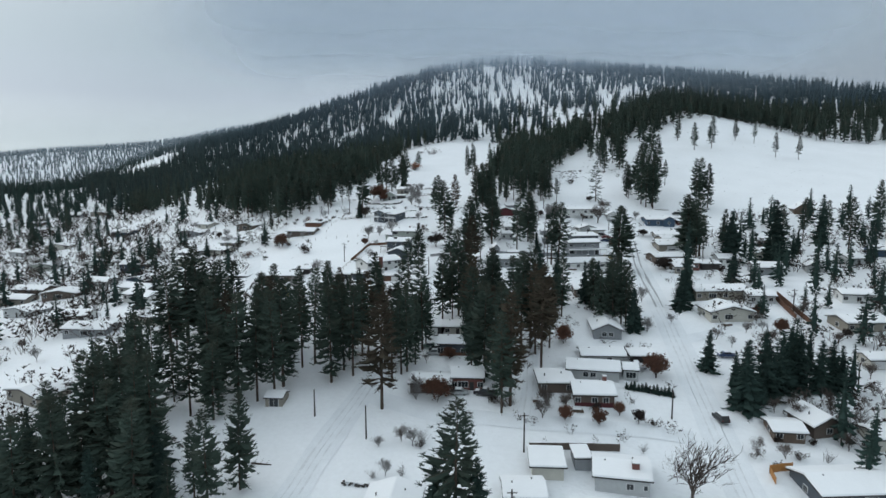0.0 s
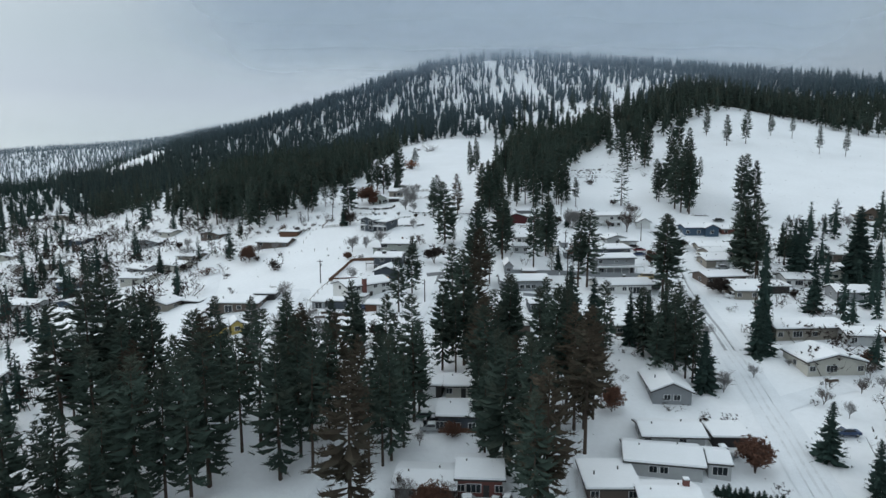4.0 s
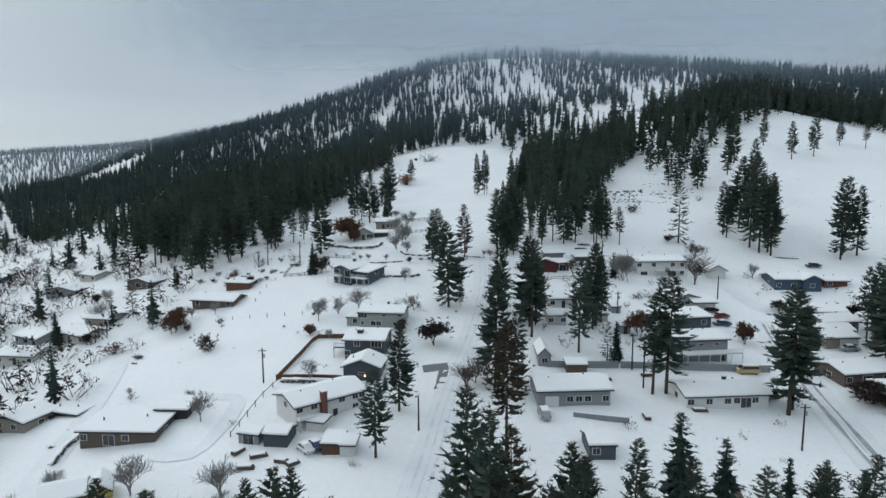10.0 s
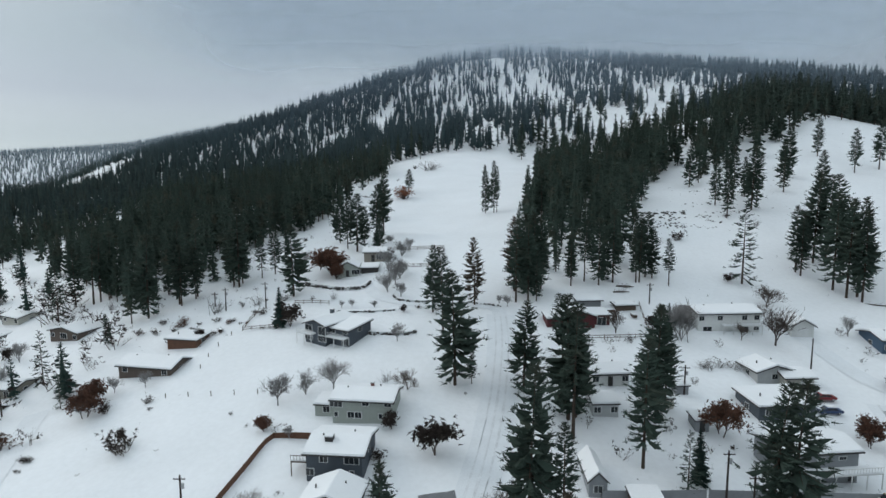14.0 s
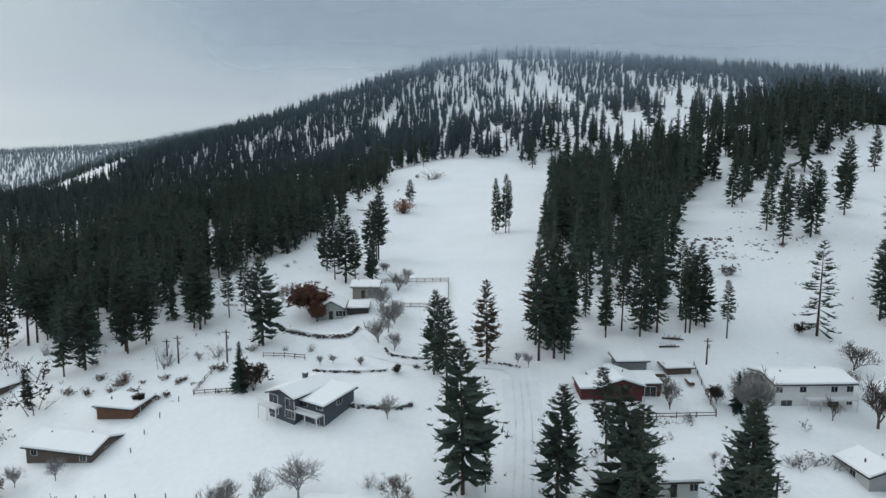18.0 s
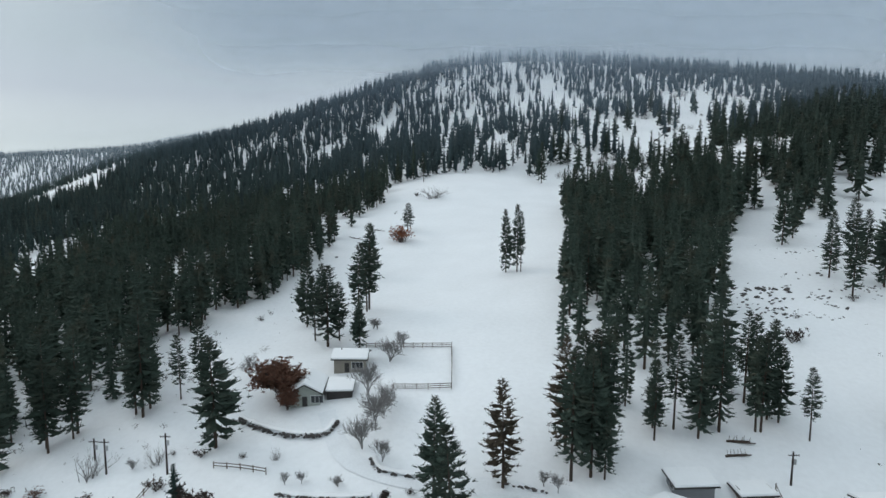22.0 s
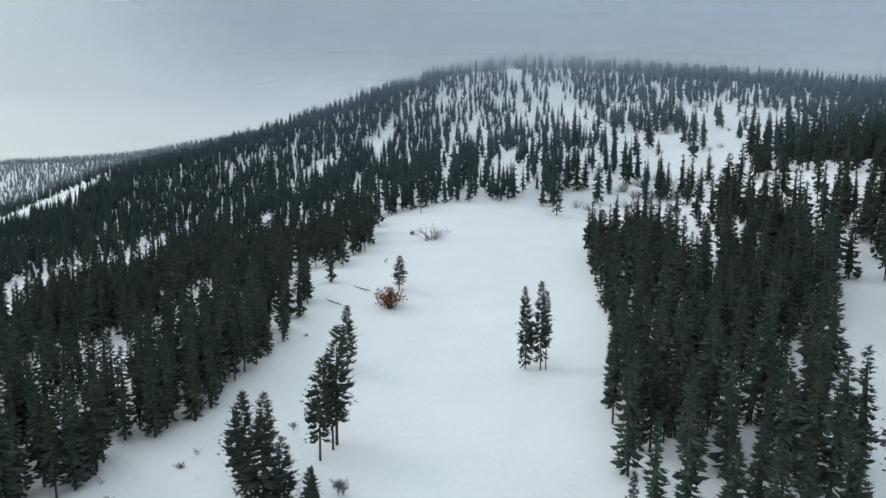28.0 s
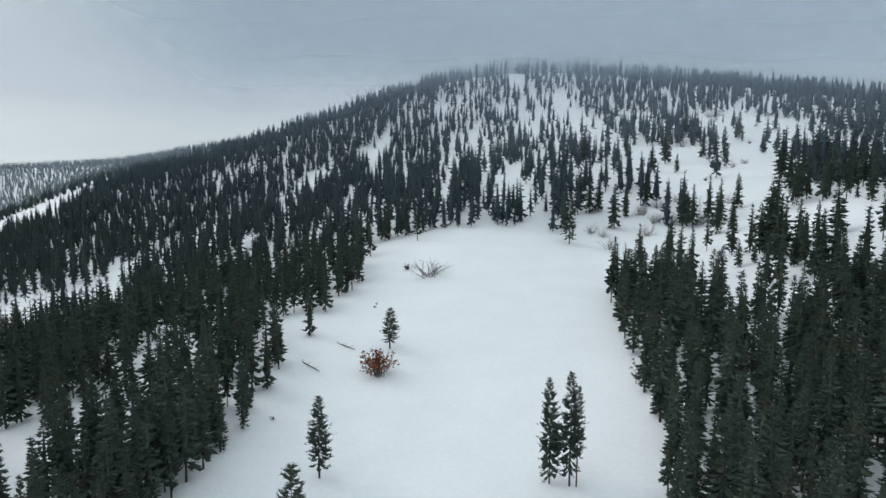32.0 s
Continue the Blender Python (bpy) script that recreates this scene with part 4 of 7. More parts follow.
def house(x, y, rot, label, wings, name="house", category="house", group="houses of the village", dz=0.0):
    """A building of one or more wings, each (dx, dy, dz, w, d, h, roof, wall material, rise, front openings, floors)."""
    HOMES.append((x, y, max(q[3] for q in wings) / 2 + 4.0))
    root = tagged(new(name), label, category, group)
    root.matrix_world = Matrix.Translation((x, y, float(gz(x, y)) + dz)) @ pose(0, 0, 0, 0, 0, rot)
    for q in wings:
        dx, dy, dh, w, d, h, kind, mat, rise, front, floors = q[:11]
        wing(root, dx, dy, dh, w, d, h, kind, mat, rise, front=front, floors=floors, sides="w" if w > 5 else "", over=0.6 if w > 5 else 0.3, snow=0.38 if w > 4 else 0.28)
    return root


def add_chimney(root, x, y, z0, z1, mat=None, w=0.9):
    c = part("chimney", boxed(x - w / 2, x + w / 2, y - w / 2, y + w / 2, z0, z1, bevel=0.03), mat or BRICK, root)
    part("chimney_cap", boxed(x - w / 2 - .06, x + w / 2 + .06, y - w / 2 - .06, y + w / 2 + .06, z1 + 0.004, z1 + 0.12), CONCRETE, c)
    part("chimney_snow", boxed(x - w / 2 - .04, x + w / 2 + .04, y - w / 2 - .04, y + w / 2 + .04, z1 + 0.124, z1 + 0.26, bevel=0.05), ROOF_SNOW, c)


def add_deck(root, x0, x1, y0, y1, z, mat=None, drop=2.6):
    """A raised deck with posts, rail and balusters on its outer edge."""
    m = mat or TRIM
    dk = part("deck", boxed(x0, x1, y0, y1, z - 0.2, z), m, root)
    part("deck_snow", boxed(x0 + .05, x1 - .05, y0 + .1, y1 - .02, z + 0.004, z + 0.2, bevel=0.05), ROOF_SNOW, dk)
    n = max(2, int((x1 - x0) / 2.4) + 1)
    for k in range(n):
        a = x0 + 0.08 + (x1 - x0 - 0.16) * k / (n - 1)
        part("post", boxed(a - .07, a + .07, y0 + .03, y0 + .17, z - 0.2 - drop, z - 0.204), m, dk)
    part("rail", boxed(x0, x1, y0 + .03, y0 + .13, z + 0.95, z + 1.03), m, dk)
    nb = int((x1 - x0) / 0.5)
    for k in range(nb + 1):
        a = x0 + 0.05 + (x1 - x0 - 0.1) * k / nb
        part("baluster", boxed(a - .03, a + .03, y0 + .05, y0 + .11, z + 0.21, z + 0.946), m, dk)


# ---- vehicles ----
def car(x, y, rot, color, kind="sedan", snow=True):
    words = {"sedan": "parked car", "pickup": "parked pickup truck", "van": "parked passenger van", "suv": "parked sport utility car"}
    root = tagged(new("car"), f"{color} {words[kind]} standing in the snow", "car", "parked vehicles")
    root.matrix_world = Matrix.Translation((x, y, float(gz(x, y)) + 0.1)) @ pose(0, 0, 0, 0, 0, rot)
    L, W, H = {"sedan": (4.6, 1.8, 1.42), "pickup": (5.6, 1.95, 1.85), "van": (5.0, 1.95, 1.95), "suv": (4.7, 1.9, 1.75)}[kind]
    hl = L / 2
    hood = 0.62 * H
    low = [(-hl, 0.32), (hl, 0.32), (hl, hood * 0.82), (hl - 0.15, hood * 0.97), (-hl + 0.12, hood), (-hl, hood * 0.9)]
    part("body", prism(low, -W / 2, W / 2, "x", 0.07), PAINT[color], root)
    top = {"sedan": [(-1.55, hood), (-0.85, H), (0.75, H), (1.55, hood)], "pickup": [(-0.65, hood), (-0.5, H), (0.7, H), (1.35, hood)],
           "van": [(-hl + 0.1, hood), (-hl + 0.25, H), (1.3, H), (1.95, hood)], "suv": [(-hl + 0.15, hood), (-hl + 0.5, H), (0.85, H), (1.5, hood)]}[kind]
    part("cabin", prism(top, -W / 2 + 0.1, W / 2 - 0.1, "x", 0.05), PAINT[color], root)
    a0, a1 = top[0][0], top[3][0]
    for s in (-1, 1):
        yy = s * (W / 2 - 0.095)
        q = [(top[0][0] + 0.22, hood + 0.05), (top[1][0] + 0.12, H - 0.09), (top[2][0] - 0.1, H - 0.09), (top[3][0] - 0.25, hood + 0.05)]
        part("side_window", prism(q, yy - 0.02, yy + 0.02, "x"), GLASS, root)
        for fx in (-hl + 0.85, hl - 0.9):
            bm = bmesh.new()
            bmesh.ops.create_cone(bm, cap_ends=True, segments=18, radius1=0.34, radius2=0.34, depth=0.22, matrix=Matrix.Translation((s * (W / 2 - 0.12), fx, 0.34)) @ Matrix.Rotation(radians(90), 4, "Y"))
            wh = part("wheel", bm, RUBBER, root)
            bm = bmesh.new()
            bmesh.ops.create_cone(bm, cap_ends=True, segments=14, radius1=0.2, radius2=0.17, depth=0.03, matrix=Matrix.Translation((s * (W / 2 + 0.0), fx, 0.34)) @ Matrix.Rotation(radians(90 * s), 4, "Y"))
            part("rim", bm, STEEL, wh)
        part("headlight", boxed(s * W * 0.36 - 0.17, s * W * 0.36 + 0.17, hl - 0.04, hl + 0.02, hood * 0.66, hood * 0.82), TRIM, root)
        part("tail_light", boxed(s * W * 0.40 - 0.1, s * W * 0.40 + 0.1, -hl - 0.02, -hl + 0.03, hood * 0.62, hood * 0.85), PAINT["red"], root)
    part("windscreen", prism([(top[3][0] - 0.06, hood + 0.07), (top[2][0] + 0.06, H - 0.07), (top[2][0] + 0.09, H - 0.07), (top[3][0] + 0.01, hood + 0.07)], -W / 2 + 0.22, W / 2 - 0.22, "x"), GLASS, root)
    if snow:
        part("roof_snow", boxed(-W / 2 + 0.2, W / 2 - 0.2, top[1][0] + 0.05, top[2][0] - 0.05, H + 0.004, H + 0.16, bevel=0.05), ROOF_SNOW, root)
        part("hood_snow", boxed(-W / 2 + 0.2, W / 2 - 0.2, a1 + 0.12, hl - 0.2, hood + 0.004, hood + 0.1, bevel=0.04), ROOF_SNOW, root)
    return root


# ---- yard and street furniture ----
def pole(x, y, h=9.0, arm=1.8, rot=0.0):
    root = tagged(new("utility_pole"), "dark wooden utility pole with crossarm standing in snow", "utility pole", "utility poles")
    root.matrix_world = Matrix.Translation((x, y, float(gz(x, y)))) @ pose(0, 0, 0, 0, 0, rot)
    bm = bmesh.new()
    bmesh.ops.create_cone(bm, cap_ends=True, segments=10, radius1=0.19, radius2=0.13, depth=h + 1, matrix=Matrix.Translation((0, 0, h / 2 - 0.5)))
    part("post", bm, POLE, root)
    if arm:
        ca = part("crossarm", boxed(-arm / 2, arm / 2, -0.2, -0.13, h - 0.62, h - 0.48), POLE, root)
        for k in (-0.45, -0.2, 0.2, 0.45):
            part("insulator", boxed(k * arm * 2 * 0.5 - 0.05, k * arm * 2 * 0.5 + 0.05, -0.21, -0.12, h - 0.476, h - 0.3, bevel=0.02), STEEL, ca)
        bm = bmesh.new()
        bmesh.ops.create_cone(bm, cap_ends=True, segments=12, radius1=0.24, radius2=0.24, depth=0.8, matrix=Matrix.Translation((0.34, 0, h - 1.7)))
        part("transformer", bm, STEEL, root)
    return root


def fence(points, h, label, mat=None, gap=2.6, rails=2, boards=False, name="fence", snow=True):
    """Posts and rails (or close boards) that follow the ground."""
    line = smooth_line(points, 0.5)
    root = tagged(new(name), label, "fence", "fences")
    cx, cy = line[0]
    z0 = float(gz(cx, cy))
    root.location = (cx, cy, z0)
    seg = np.concatenate([[0], np.cumsum(np.linalg.norm(np.diff(line, axis=0), axis=1))])
    n = max(1, int(round(seg[-1] / gap)))
    at = [np.array([np.interp(seg[-1] * k / n, seg, line[:, 0]), np.interp(seg[-1] * k / n, seg, line[:, 1])]) for k in range(n + 1)]
    m = mat or WOOD
    zz = [float(gz(*p)) - z0 for p in at]
    for k, p in enumerate(at):
        part("post", boxed(p[0] - cx - .07, p[0] - cx + .07, p[1] - cy - .07, p[1] - cy + .07, zz[k] - 0.4, zz[k] + h + 0.08), m, root)
    for k in range(n):
        p, q = at[k], at[k + 1]
        d = (q - p) / np.linalg.norm(q - p)
        nrm = np.array([d[1], -d[0]]) * 0.03
        for r in range(1 if boards else rails):
            lo, hi = (0.02, h) if boards else (h * (r + 1) / (rails + 0.15) - 0.14, h * (r + 1) / (rails + 0.15))
            bm = bmesh.new()
            vs = [bm.verts.new((a[0] - cx + s * nrm[0], a[1] - cy + s * nrm[1], z + zq)) for a, zq in ((p, zz[k]), (q, zz[k + 1])) for s in (-1, 1) for z in (lo, hi)]
            bmesh.ops.convex_hull(bm, input=vs)
            part("board_panel" if boards else "rail", bm, m, root)
    return root


STONES = []
for s in range(6):
    bm = bmesh.new()
    bmesh.ops.create_icosphere(bm, subdivisions=1, radius=0.5)
    for v in bm.verts:
        v.co += noise.noise_vector(v.co * 1.7 + Vector((s * 3.1, 0, 0))) * 0.22
        v.co.z *= 0.75
    me = bpy.data.meshes.new("stone")
    bm.to_mesh(me)
    bm.free()
    me.materials.append(ROCK)
    STONES.append(me)


def stone_wall(points, h, label, size=0.55, name="stone_wall", cap=True):
    """A dry wall of dark stones, half buried, with snow along its top."""
    line = smooth_line(points, 0.4)
    root = tagged(new(name), label, "wall", "garden walls")
    cx, cy = line[0]
    z0 = float(gz(cx, cy))
    root.location = (cx, cy, z0)
    rng = np.random.default_rng(int(abs(cx * 10)) + 5)
    seg = np.concatenate([[0], np.cumsum(np.linalg.norm(np.diff(line, axis=0), axis=1))])
    count = min(110, int(seg[-1] / (size * 0.8) * max(1, h / (size * 0.75))))
    for k in range(count):
        s = rng.uniform(0, seg[-1])
        px, py = np.interp(s, seg, line[:, 0]), np.interp(s, seg, line[:, 1])
        ob = new("stone", STONES[rng.integers(6)])
        ob.parent = root
        r = size * rng.uniform(0.7, 1.4)
        ob.matrix_local = Matrix.Translation((px - cx + rng.normal() * 0.12, py - cy + rng.normal() * 0.12, float(gz(px, py)) - z0 + rng.uniform(0.0, h))) @ pose(0, 0, 0, *rng.uniform(-25, 25, 3)) @ Matrix.Diagonal((r * 1.3, r, r * 0.9, 1))
    if cap:
        V, F = ribbon(line + 0.0, -0.55, 0.9, h + 0.05, 0.15, 3)
        V = V - np.array([cx, cy, z0])
        ob = new("wall_snow", mesh("wall_snow", V, F, [ROOF_SNOW], smooth=True))
        ob.parent = root
        sol = ob.modifiers.new("thick", "SOLIDIFY")
        sol.thickness = 0.28
    return root


def log(x, y, rot, L=9.0, r=0.22):
    root = tagged(new("fallen_log"), "fallen dark tree trunk half covered by snow", "log", "fallen logs")
    root.matrix_world = Matrix.Translation((x, y, float(gz(x, y)) + r * 0.8)) @ pose(0, 0, 0, 0, 0, rot)
    bm = bmesh.new()
    bmesh.ops.create_cone(bm, cap_ends=True, segments=9, radius1=r, radius2=r * 0.5, depth=L, matrix=Matrix.Rotation(radians(90), 4, "Y"))
    part("trunk", bm, BARK, root)
    for k in range(5):
        v, f = tube((L * (0.1 + 0.16 * k) - L / 2, 0, 0), (L * (0.2 + 0.16 * k) - L / 2, (-1) ** k * 0.9, 0.7), 0.06, 0.02, 4)
        ob = new("branch_stub", tri_mesh("branch_stub", v, f, [BARK]))
        ob.parent = root
    return root


# ---- streets ----
road("street", [(-9, 190), (-7, 204), (-3, 227), (1, 251), (8, 282), (12, 309), (13, 325)], 7.0, "packed-snow village street with tyre ruts")
main_street = road("street", [(50, 60), (56, 110), (59, 129), (63, 156), (68, 187), (73, 219), (79, 252), (85, 279), (88, 292)], 7.5, "wide snow-packed street with tyre tracks")
road("street", [(-36, 85), (-29, 111), (-25, 129), (-19, 150), (-12, 175), (-9, 190)], 6.5, "snowy lane with wheel ruts")


def outcrop(x, y, s):
    """A low group of dark rocks showing through the snow."""
    root = tagged(new("rock_outcrop"), "dark rocks breaking through the snowy slope", "rocks", "rock outcrops")
    z0 = float(gz(x, y))
    root.location = (x, y, z0)
    rng = np.random.default_rng(int(abs(x * 7 + y * 3)))
    for k in range(int(9 * s)):
        a, b = rng.normal() * 2.6 * s, rng.normal() * 1.0 * s
        ob = new("rock", STONES[rng.integers(6)])
        ob.parent = root
        r = s * rng.uniform(0.3, 0.95)
        ob.matrix_local = Matrix.Translation((a, b, float(gz(x + a, y + b)) - z0 + 0.02)) @ pose(0, 0, 0, *rng.uniform(-30, 30, 3)) @ Matrix.Diagonal((r * 1.5, r, r * 0.7, 1))
    return root


# ---- the village, its yards and the trees ----
plant('P', -4.1, 328.0, 17.2)
plant('P', -1.5, 314.9, 21.4)
plant('P', 0.9, 294.4, 23.5, 1.20)
plant('P', 4.3, 294.6, 7.3)
plant('R', 6.7, 331.0, 17.8, 1.10)
plant('P', 21.8, 282.6, 23.6, 1.25)
plant('P', 31.7, 269.3, 22.3, 1.10)
plant('P', 38.2, 283.1, 22.3)
plant('S', 37.0, 263.5, 10.2)
plant('F', 39.6, 265.8, 9.2)
plant('P', 43.3, 250.6, 24.9)
plant('P', 46.3, 251.0, 24.9, 1.30)
plant('P', 102.3, 353.4, 19.6)
plant('P', 113.1, 357.1, 27.0)
plant('P', 110.6, 359.0, 26.6)
plant('P', 108.8, 339.3, 27.0)
plant('P', 112.1, 339.9, 27.0)
plant('P', 118.5, 360.9, 25.9)
plant('S', 83.5, 346.6, 22.1, 1.10)
plant('P', 17.3, 446.0, 21.0, 0.66)
plant('P', 20.8, 444.2, 22.4, 0.72)
plant('P', 22.0, 443.6, 20.0, 0.60)
plant('P', -43.9, 346.1, 20.6, 1.20)
plant('P', -85.8, 346.8, 24.1)
plant('P', -78.0, 351.4, 18.3)
plant('P', -75.2, 355.0, 16.3)
plant('P', -65.6, 360.9, 18.0)
plant('P', -63.5, 362.7, 18.5)
plant('P', -58.0, 364.9, 14.2)
plant('P', -54.5, 367.3, 15.8)
plant('P', -113.5, 368.7, 24.9)
plant('P', -109.2, 371.4, 21.6)
plant('P', -90.6, 333.2, 8.6)
plant('P', 110.6, 399.3, 23.2)
plant('P', 130.8, 415.9, 19.3)
plant('P', 100.1, 395.2, 19.9)
plant('F', 53.0, 318.6, 7.7)
plant('F', -43.1, 327.1, 10.3, 0.90)
plant('P', 24.4, 302.4, 15.8, 1.30)
plant('P', -30.9, 385.7, 19.7, 1.40)
plant('P', -34.7, 389.4, 16.3)
plant('P', -28.7, 389.2, 14.6)
plant('P', -24.4, 414.1, 24.6)
plant('P', -26.6, 408.2, 20.2)
plant('P', -22.8, 383.1, 12.6)
plant('P', -19.8, 515.7, 12.5, 1.55)
plant('P', -75.4, 356.9, 22.0)
plant('P', -63.6, 359.7, 24.2)
plant('P', -79.4, 353.3, 24.4)
plant('P', 54.9, 354.7, 18.3)
plant('P', 57.4, 356.8, 16.2)
plant('P', 56.9, 349.8, 18.8)
plant('P', 54.2, 346.4, 18.0)
plant('P', 58.6, 348.9, 14.2)
plant('P', 61.8, 344.2, 13.6)
plant('P', 42.1, 344.0, 19.0)
plant('P', 46.6, 346.1, 20.8)
plant('P', 34.2, 343.4, 14.5)
plant('P', 38.6, 346.5, 17.5)
plant('P', -24.8, 412.2, 19.3)
plant('P', -28.5, 453.1, 17.3)
plant('P', 58.2, 539.8, 19.8, 1.20)
plant('P', -17.6, 640.4, 18.2)
plant('P', 56.2, 635.5, 25.4)
plant('P', 34.9, 402.6, 20.8)
plant('P', 38.9, 423.6, 17.1)
plant('F', -25.0, 393.4, 7.3)
plant('P', -35.9, 403.7, 16.0)
plant('P', -39.1, 400.3, 17.6)
plant('P', 21.5, 276.7, 24.5, 1.10)
plant('R', 10.2, 227.8, 23.7)
plant('P', 10.2, 251.2, 26.2)
plant('P', 15.0, 251.2, 18.3)
plant('P', -12.6, 227.2, 15.9, 1.20)
plant('P', -9.5, 242.4, 17.8, 1.10)
plant('P', -20.6, 201.3, 14.8)
plant('P', -27.4, 202.4, 13.2)
plant('P', 70.0, 245.6, 24.9, 1.50)
plant('P', 112.7, 283.9, 19.2)
plant('P', 110.0, 269.0, 26.4, 1.20)
plant('P', 41.3, 286.8, 17.8)
plant('F', -91.2, 239.2, 9.7, 1.10)
plant('F', -114.5, 304.0, 10.2)
plant('P', -0.2, 190.3, 20.7)
plant('P', 2.8, 188.9, 18.0)
plant('P', 4.8, 192.7, 27.0)
plant('R', 7.6, 196.2, 22.9)
plant('P', 14.8, 197.7, 19.9)
plant('P', 17.1, 198.1, 17.4)
plant('P', 24.8, 202.2, 17.6)
plant('R', 24.8, 165.8, 25.0)
plant('R', 26.7, 166.4, 19.4)
plant('P', 23.9, 169.0, 27.0)
plant('P', -20.4, 192.0, 20.7)
plant('R', -20.7, 169.9, 22.4)
plant('P', -12.7, 167.0, 19.1)
plant('P', -5.8, 169.9, 25.6)
plant('P', 6.7, 166.9, 16.0)
plant('P', 9.6, 166.2, 19.8)
plant('P', -46.2, 200.2, 15.3, 1.10)
plant('P', -52.2, 179.5, 20.5, 1.20)
plant('P', -42.6, 171.5, 19.0)
plant('P', -74.2, 188.1, 27.0, 1.50)
plant('P', -87.6, 199.5, 13.5)
plant('P', -67.0, 182.0, 23.5)
plant('P', -31.5, 168.1, 19.3)
plant('P', -28.5, 170.4, 21.6)
plant('F', 46.5, 203.9, 13.9, 0.90)
plant('F', 50.5, 202.7, 14.4, 0.90)
plant('F', 53.1, 199.0, 15.2)
plant('F', 55.3, 195.5, 15.9)
plant('P', 53.5, 185.9, 18.2)
plant('P', 56.5, 187.9, 17.9)
plant('F', 55.1, 180.2, 13.1)
plant('F', 77.0, 199.2, 11.4, 1.25)
plant('F', 32.0, 205.2, 19.6)
plant('F', 36.8, 202.7, 17.4)
plant('P', -9.6, 172.7, 20.6)
plant('P', -25.3, 172.2, 20.5)
plant('P', 46.8, 185.6, 16.4)
plant('P', 50.7, 185.0, 19.3)
plant('P', 54.3, 183.8, 18.1)
plant('F', 56.3, 182.0, 12.3)
plant('F', 67.7, 156.2, 11.1, 1.10)
plant('F', 69.5, 140.6, 15.3)
plant('F', 75.6, 143.3, 16.2, 1.20)
plant('F', 105.7, 227.0, 13.0, 1.10)
plant('P', 148.4, 274.7, 18.9, 1.20)
plant('P', 103.6, 264.8, 26.9, 1.40)
plant('P', 110.2, 265.7, 16.6)
plant('P', 68.0, 243.1, 25.7, 1.40)
plant('F', 128.6, 288.4, 12.5)
plant('F', 131.1, 284.4, 14.5)
plant('F', 149.9, 265.4, 10.3)
plant('F', 166.2, 276.0, 21.6)
plant('P', -28.3, 154.2, 24.1, 1.10)
plant('P', -26.0, 160.1, 23.1)
plant('P', -23.2, 156.9, 23.2)
plant('P', -34.3, 163.7, 26.1)
plant('P', -37.3, 162.0, 22.3)
plant('R', -14.3, 141.1, 27.0, 1.25)
plant('P', -9.4, 158.2, 22.8)
plant('P', -13.0, 154.7, 20.0)
plant('P', -7.4, 162.0, 17.6)
plant('P', -4.9, 172.8, 19.1)
plant('P', -12.5, 182.7, 20.8)
plant('R', -15.5, 162.4, 21.2)
plant('P', -22.0, 167.0, 21.9)
plant('P', 7.3, 158.5, 17.7)
plant('P', 10.1, 152.1, 24.9)
plant('R', 15.5, 141.0, 27.0, 1.20)
plant('P', 13.8, 147.0, 27.0)
plant('P', 13.2, 137.8, 23.3)
plant('R', 25.4, 159.1, 27.0)
plant('R', 29.3, 169.6, 19.9)
plant('P', 21.4, 169.7, 27.0)
plant('P', 10.8, 174.7, 20.6)
plant('P', 14.9, 191.4, 21.6)
plant('P', 6.5, 191.6, 20.2)
plant('P', 2.3, 198.4, 26.9)
plant('P', -74.4, 179.7, 27.0, 1.50)
plant('P', -40.2, 153.1, 27.0, 1.20)
plant('P', -49.1, 145.9, 27.0, 1.10)
plant('P', -56.0, 154.5, 22.2)
plant('P', -57.8, 151.4, 27.0)
plant('P', -47.9, 161.0, 23.3)
plant('P', -59.5, 142.5, 22.6)
plant('P', -73.1, 145.2, 24.6)
plant('P', -67.9, 143.2, 23.2)
plant('P', -82.4, 152.3, 16.4)
plant('P', -45.0, 147.0, 25.0)
plant('P', -66.0, 149.0, 16.0)
plant('P', -43.0, 169.1, 22.0)
plant('P', -40.7, 146.7, 27.0)
plant('P', -58.9, 175.5, 25.6)
plant('P', -39.1, 114.5, 19.5)
plant('P', -42.2, 106.3, 20.7)
plant('P', -47.1, 112.4, 15.7)
plant('P', -66.7, 121.6, 27.0)
plant('P', -59.6, 117.4, 27.0)
plant('P', -71.1, 120.2, 27.0)
plant('P', -76.5, 105.8, 22.0)
plant('P', -48.7, 105.0, 12.7)
plant('P', -57.2, 118.4, 27.0)
plant('P', -75.5, 170.7, 27.0, 1.30)
plant('P', 1.8, 97.5, 25.5, 1.20)
plant('F', 5.6, 98.1, 15.1)
plant('F', -1.6, 97.6, 14.6)
plant('P', -55.4, 106.3, 23.6)
plant('P', -69.4, 107.5, 23.9)
plant('F', 84.2, 148.8, 14.9, 1.30)
plant('F', 92.7, 145.7, 12.6, 1.20)
plant('F', 92.1, 154.3, 10.1)
plant('F', 77.3, 144.6, 12.2)
plant('P', -10.8, 156.7, 19.3)
plant('P', 161.6, 250.0, 25.1)
plant('P', 159.7, 279.1, 20.3)
plant('P', 174.0, 284.3, 16.8)
plant('P', 198.6, 286.9, 23.4)
plant('F', 131.9, 249.0, 26.1, 1.20)
plant('F', 81.3, 207.4, 27.0, 0.50)
plant('P', -125.8, 272.5, 17.5)
plant('P', -252.3, 386.5, 19.4)
plant('P', -246.6, 412.8, 22.5)
plant('P', -213.1, 379.3, 19.0)
plant('P', -287.4, 417.8, 17.1)
plant('P', -114.3, 265.7, 14.6)
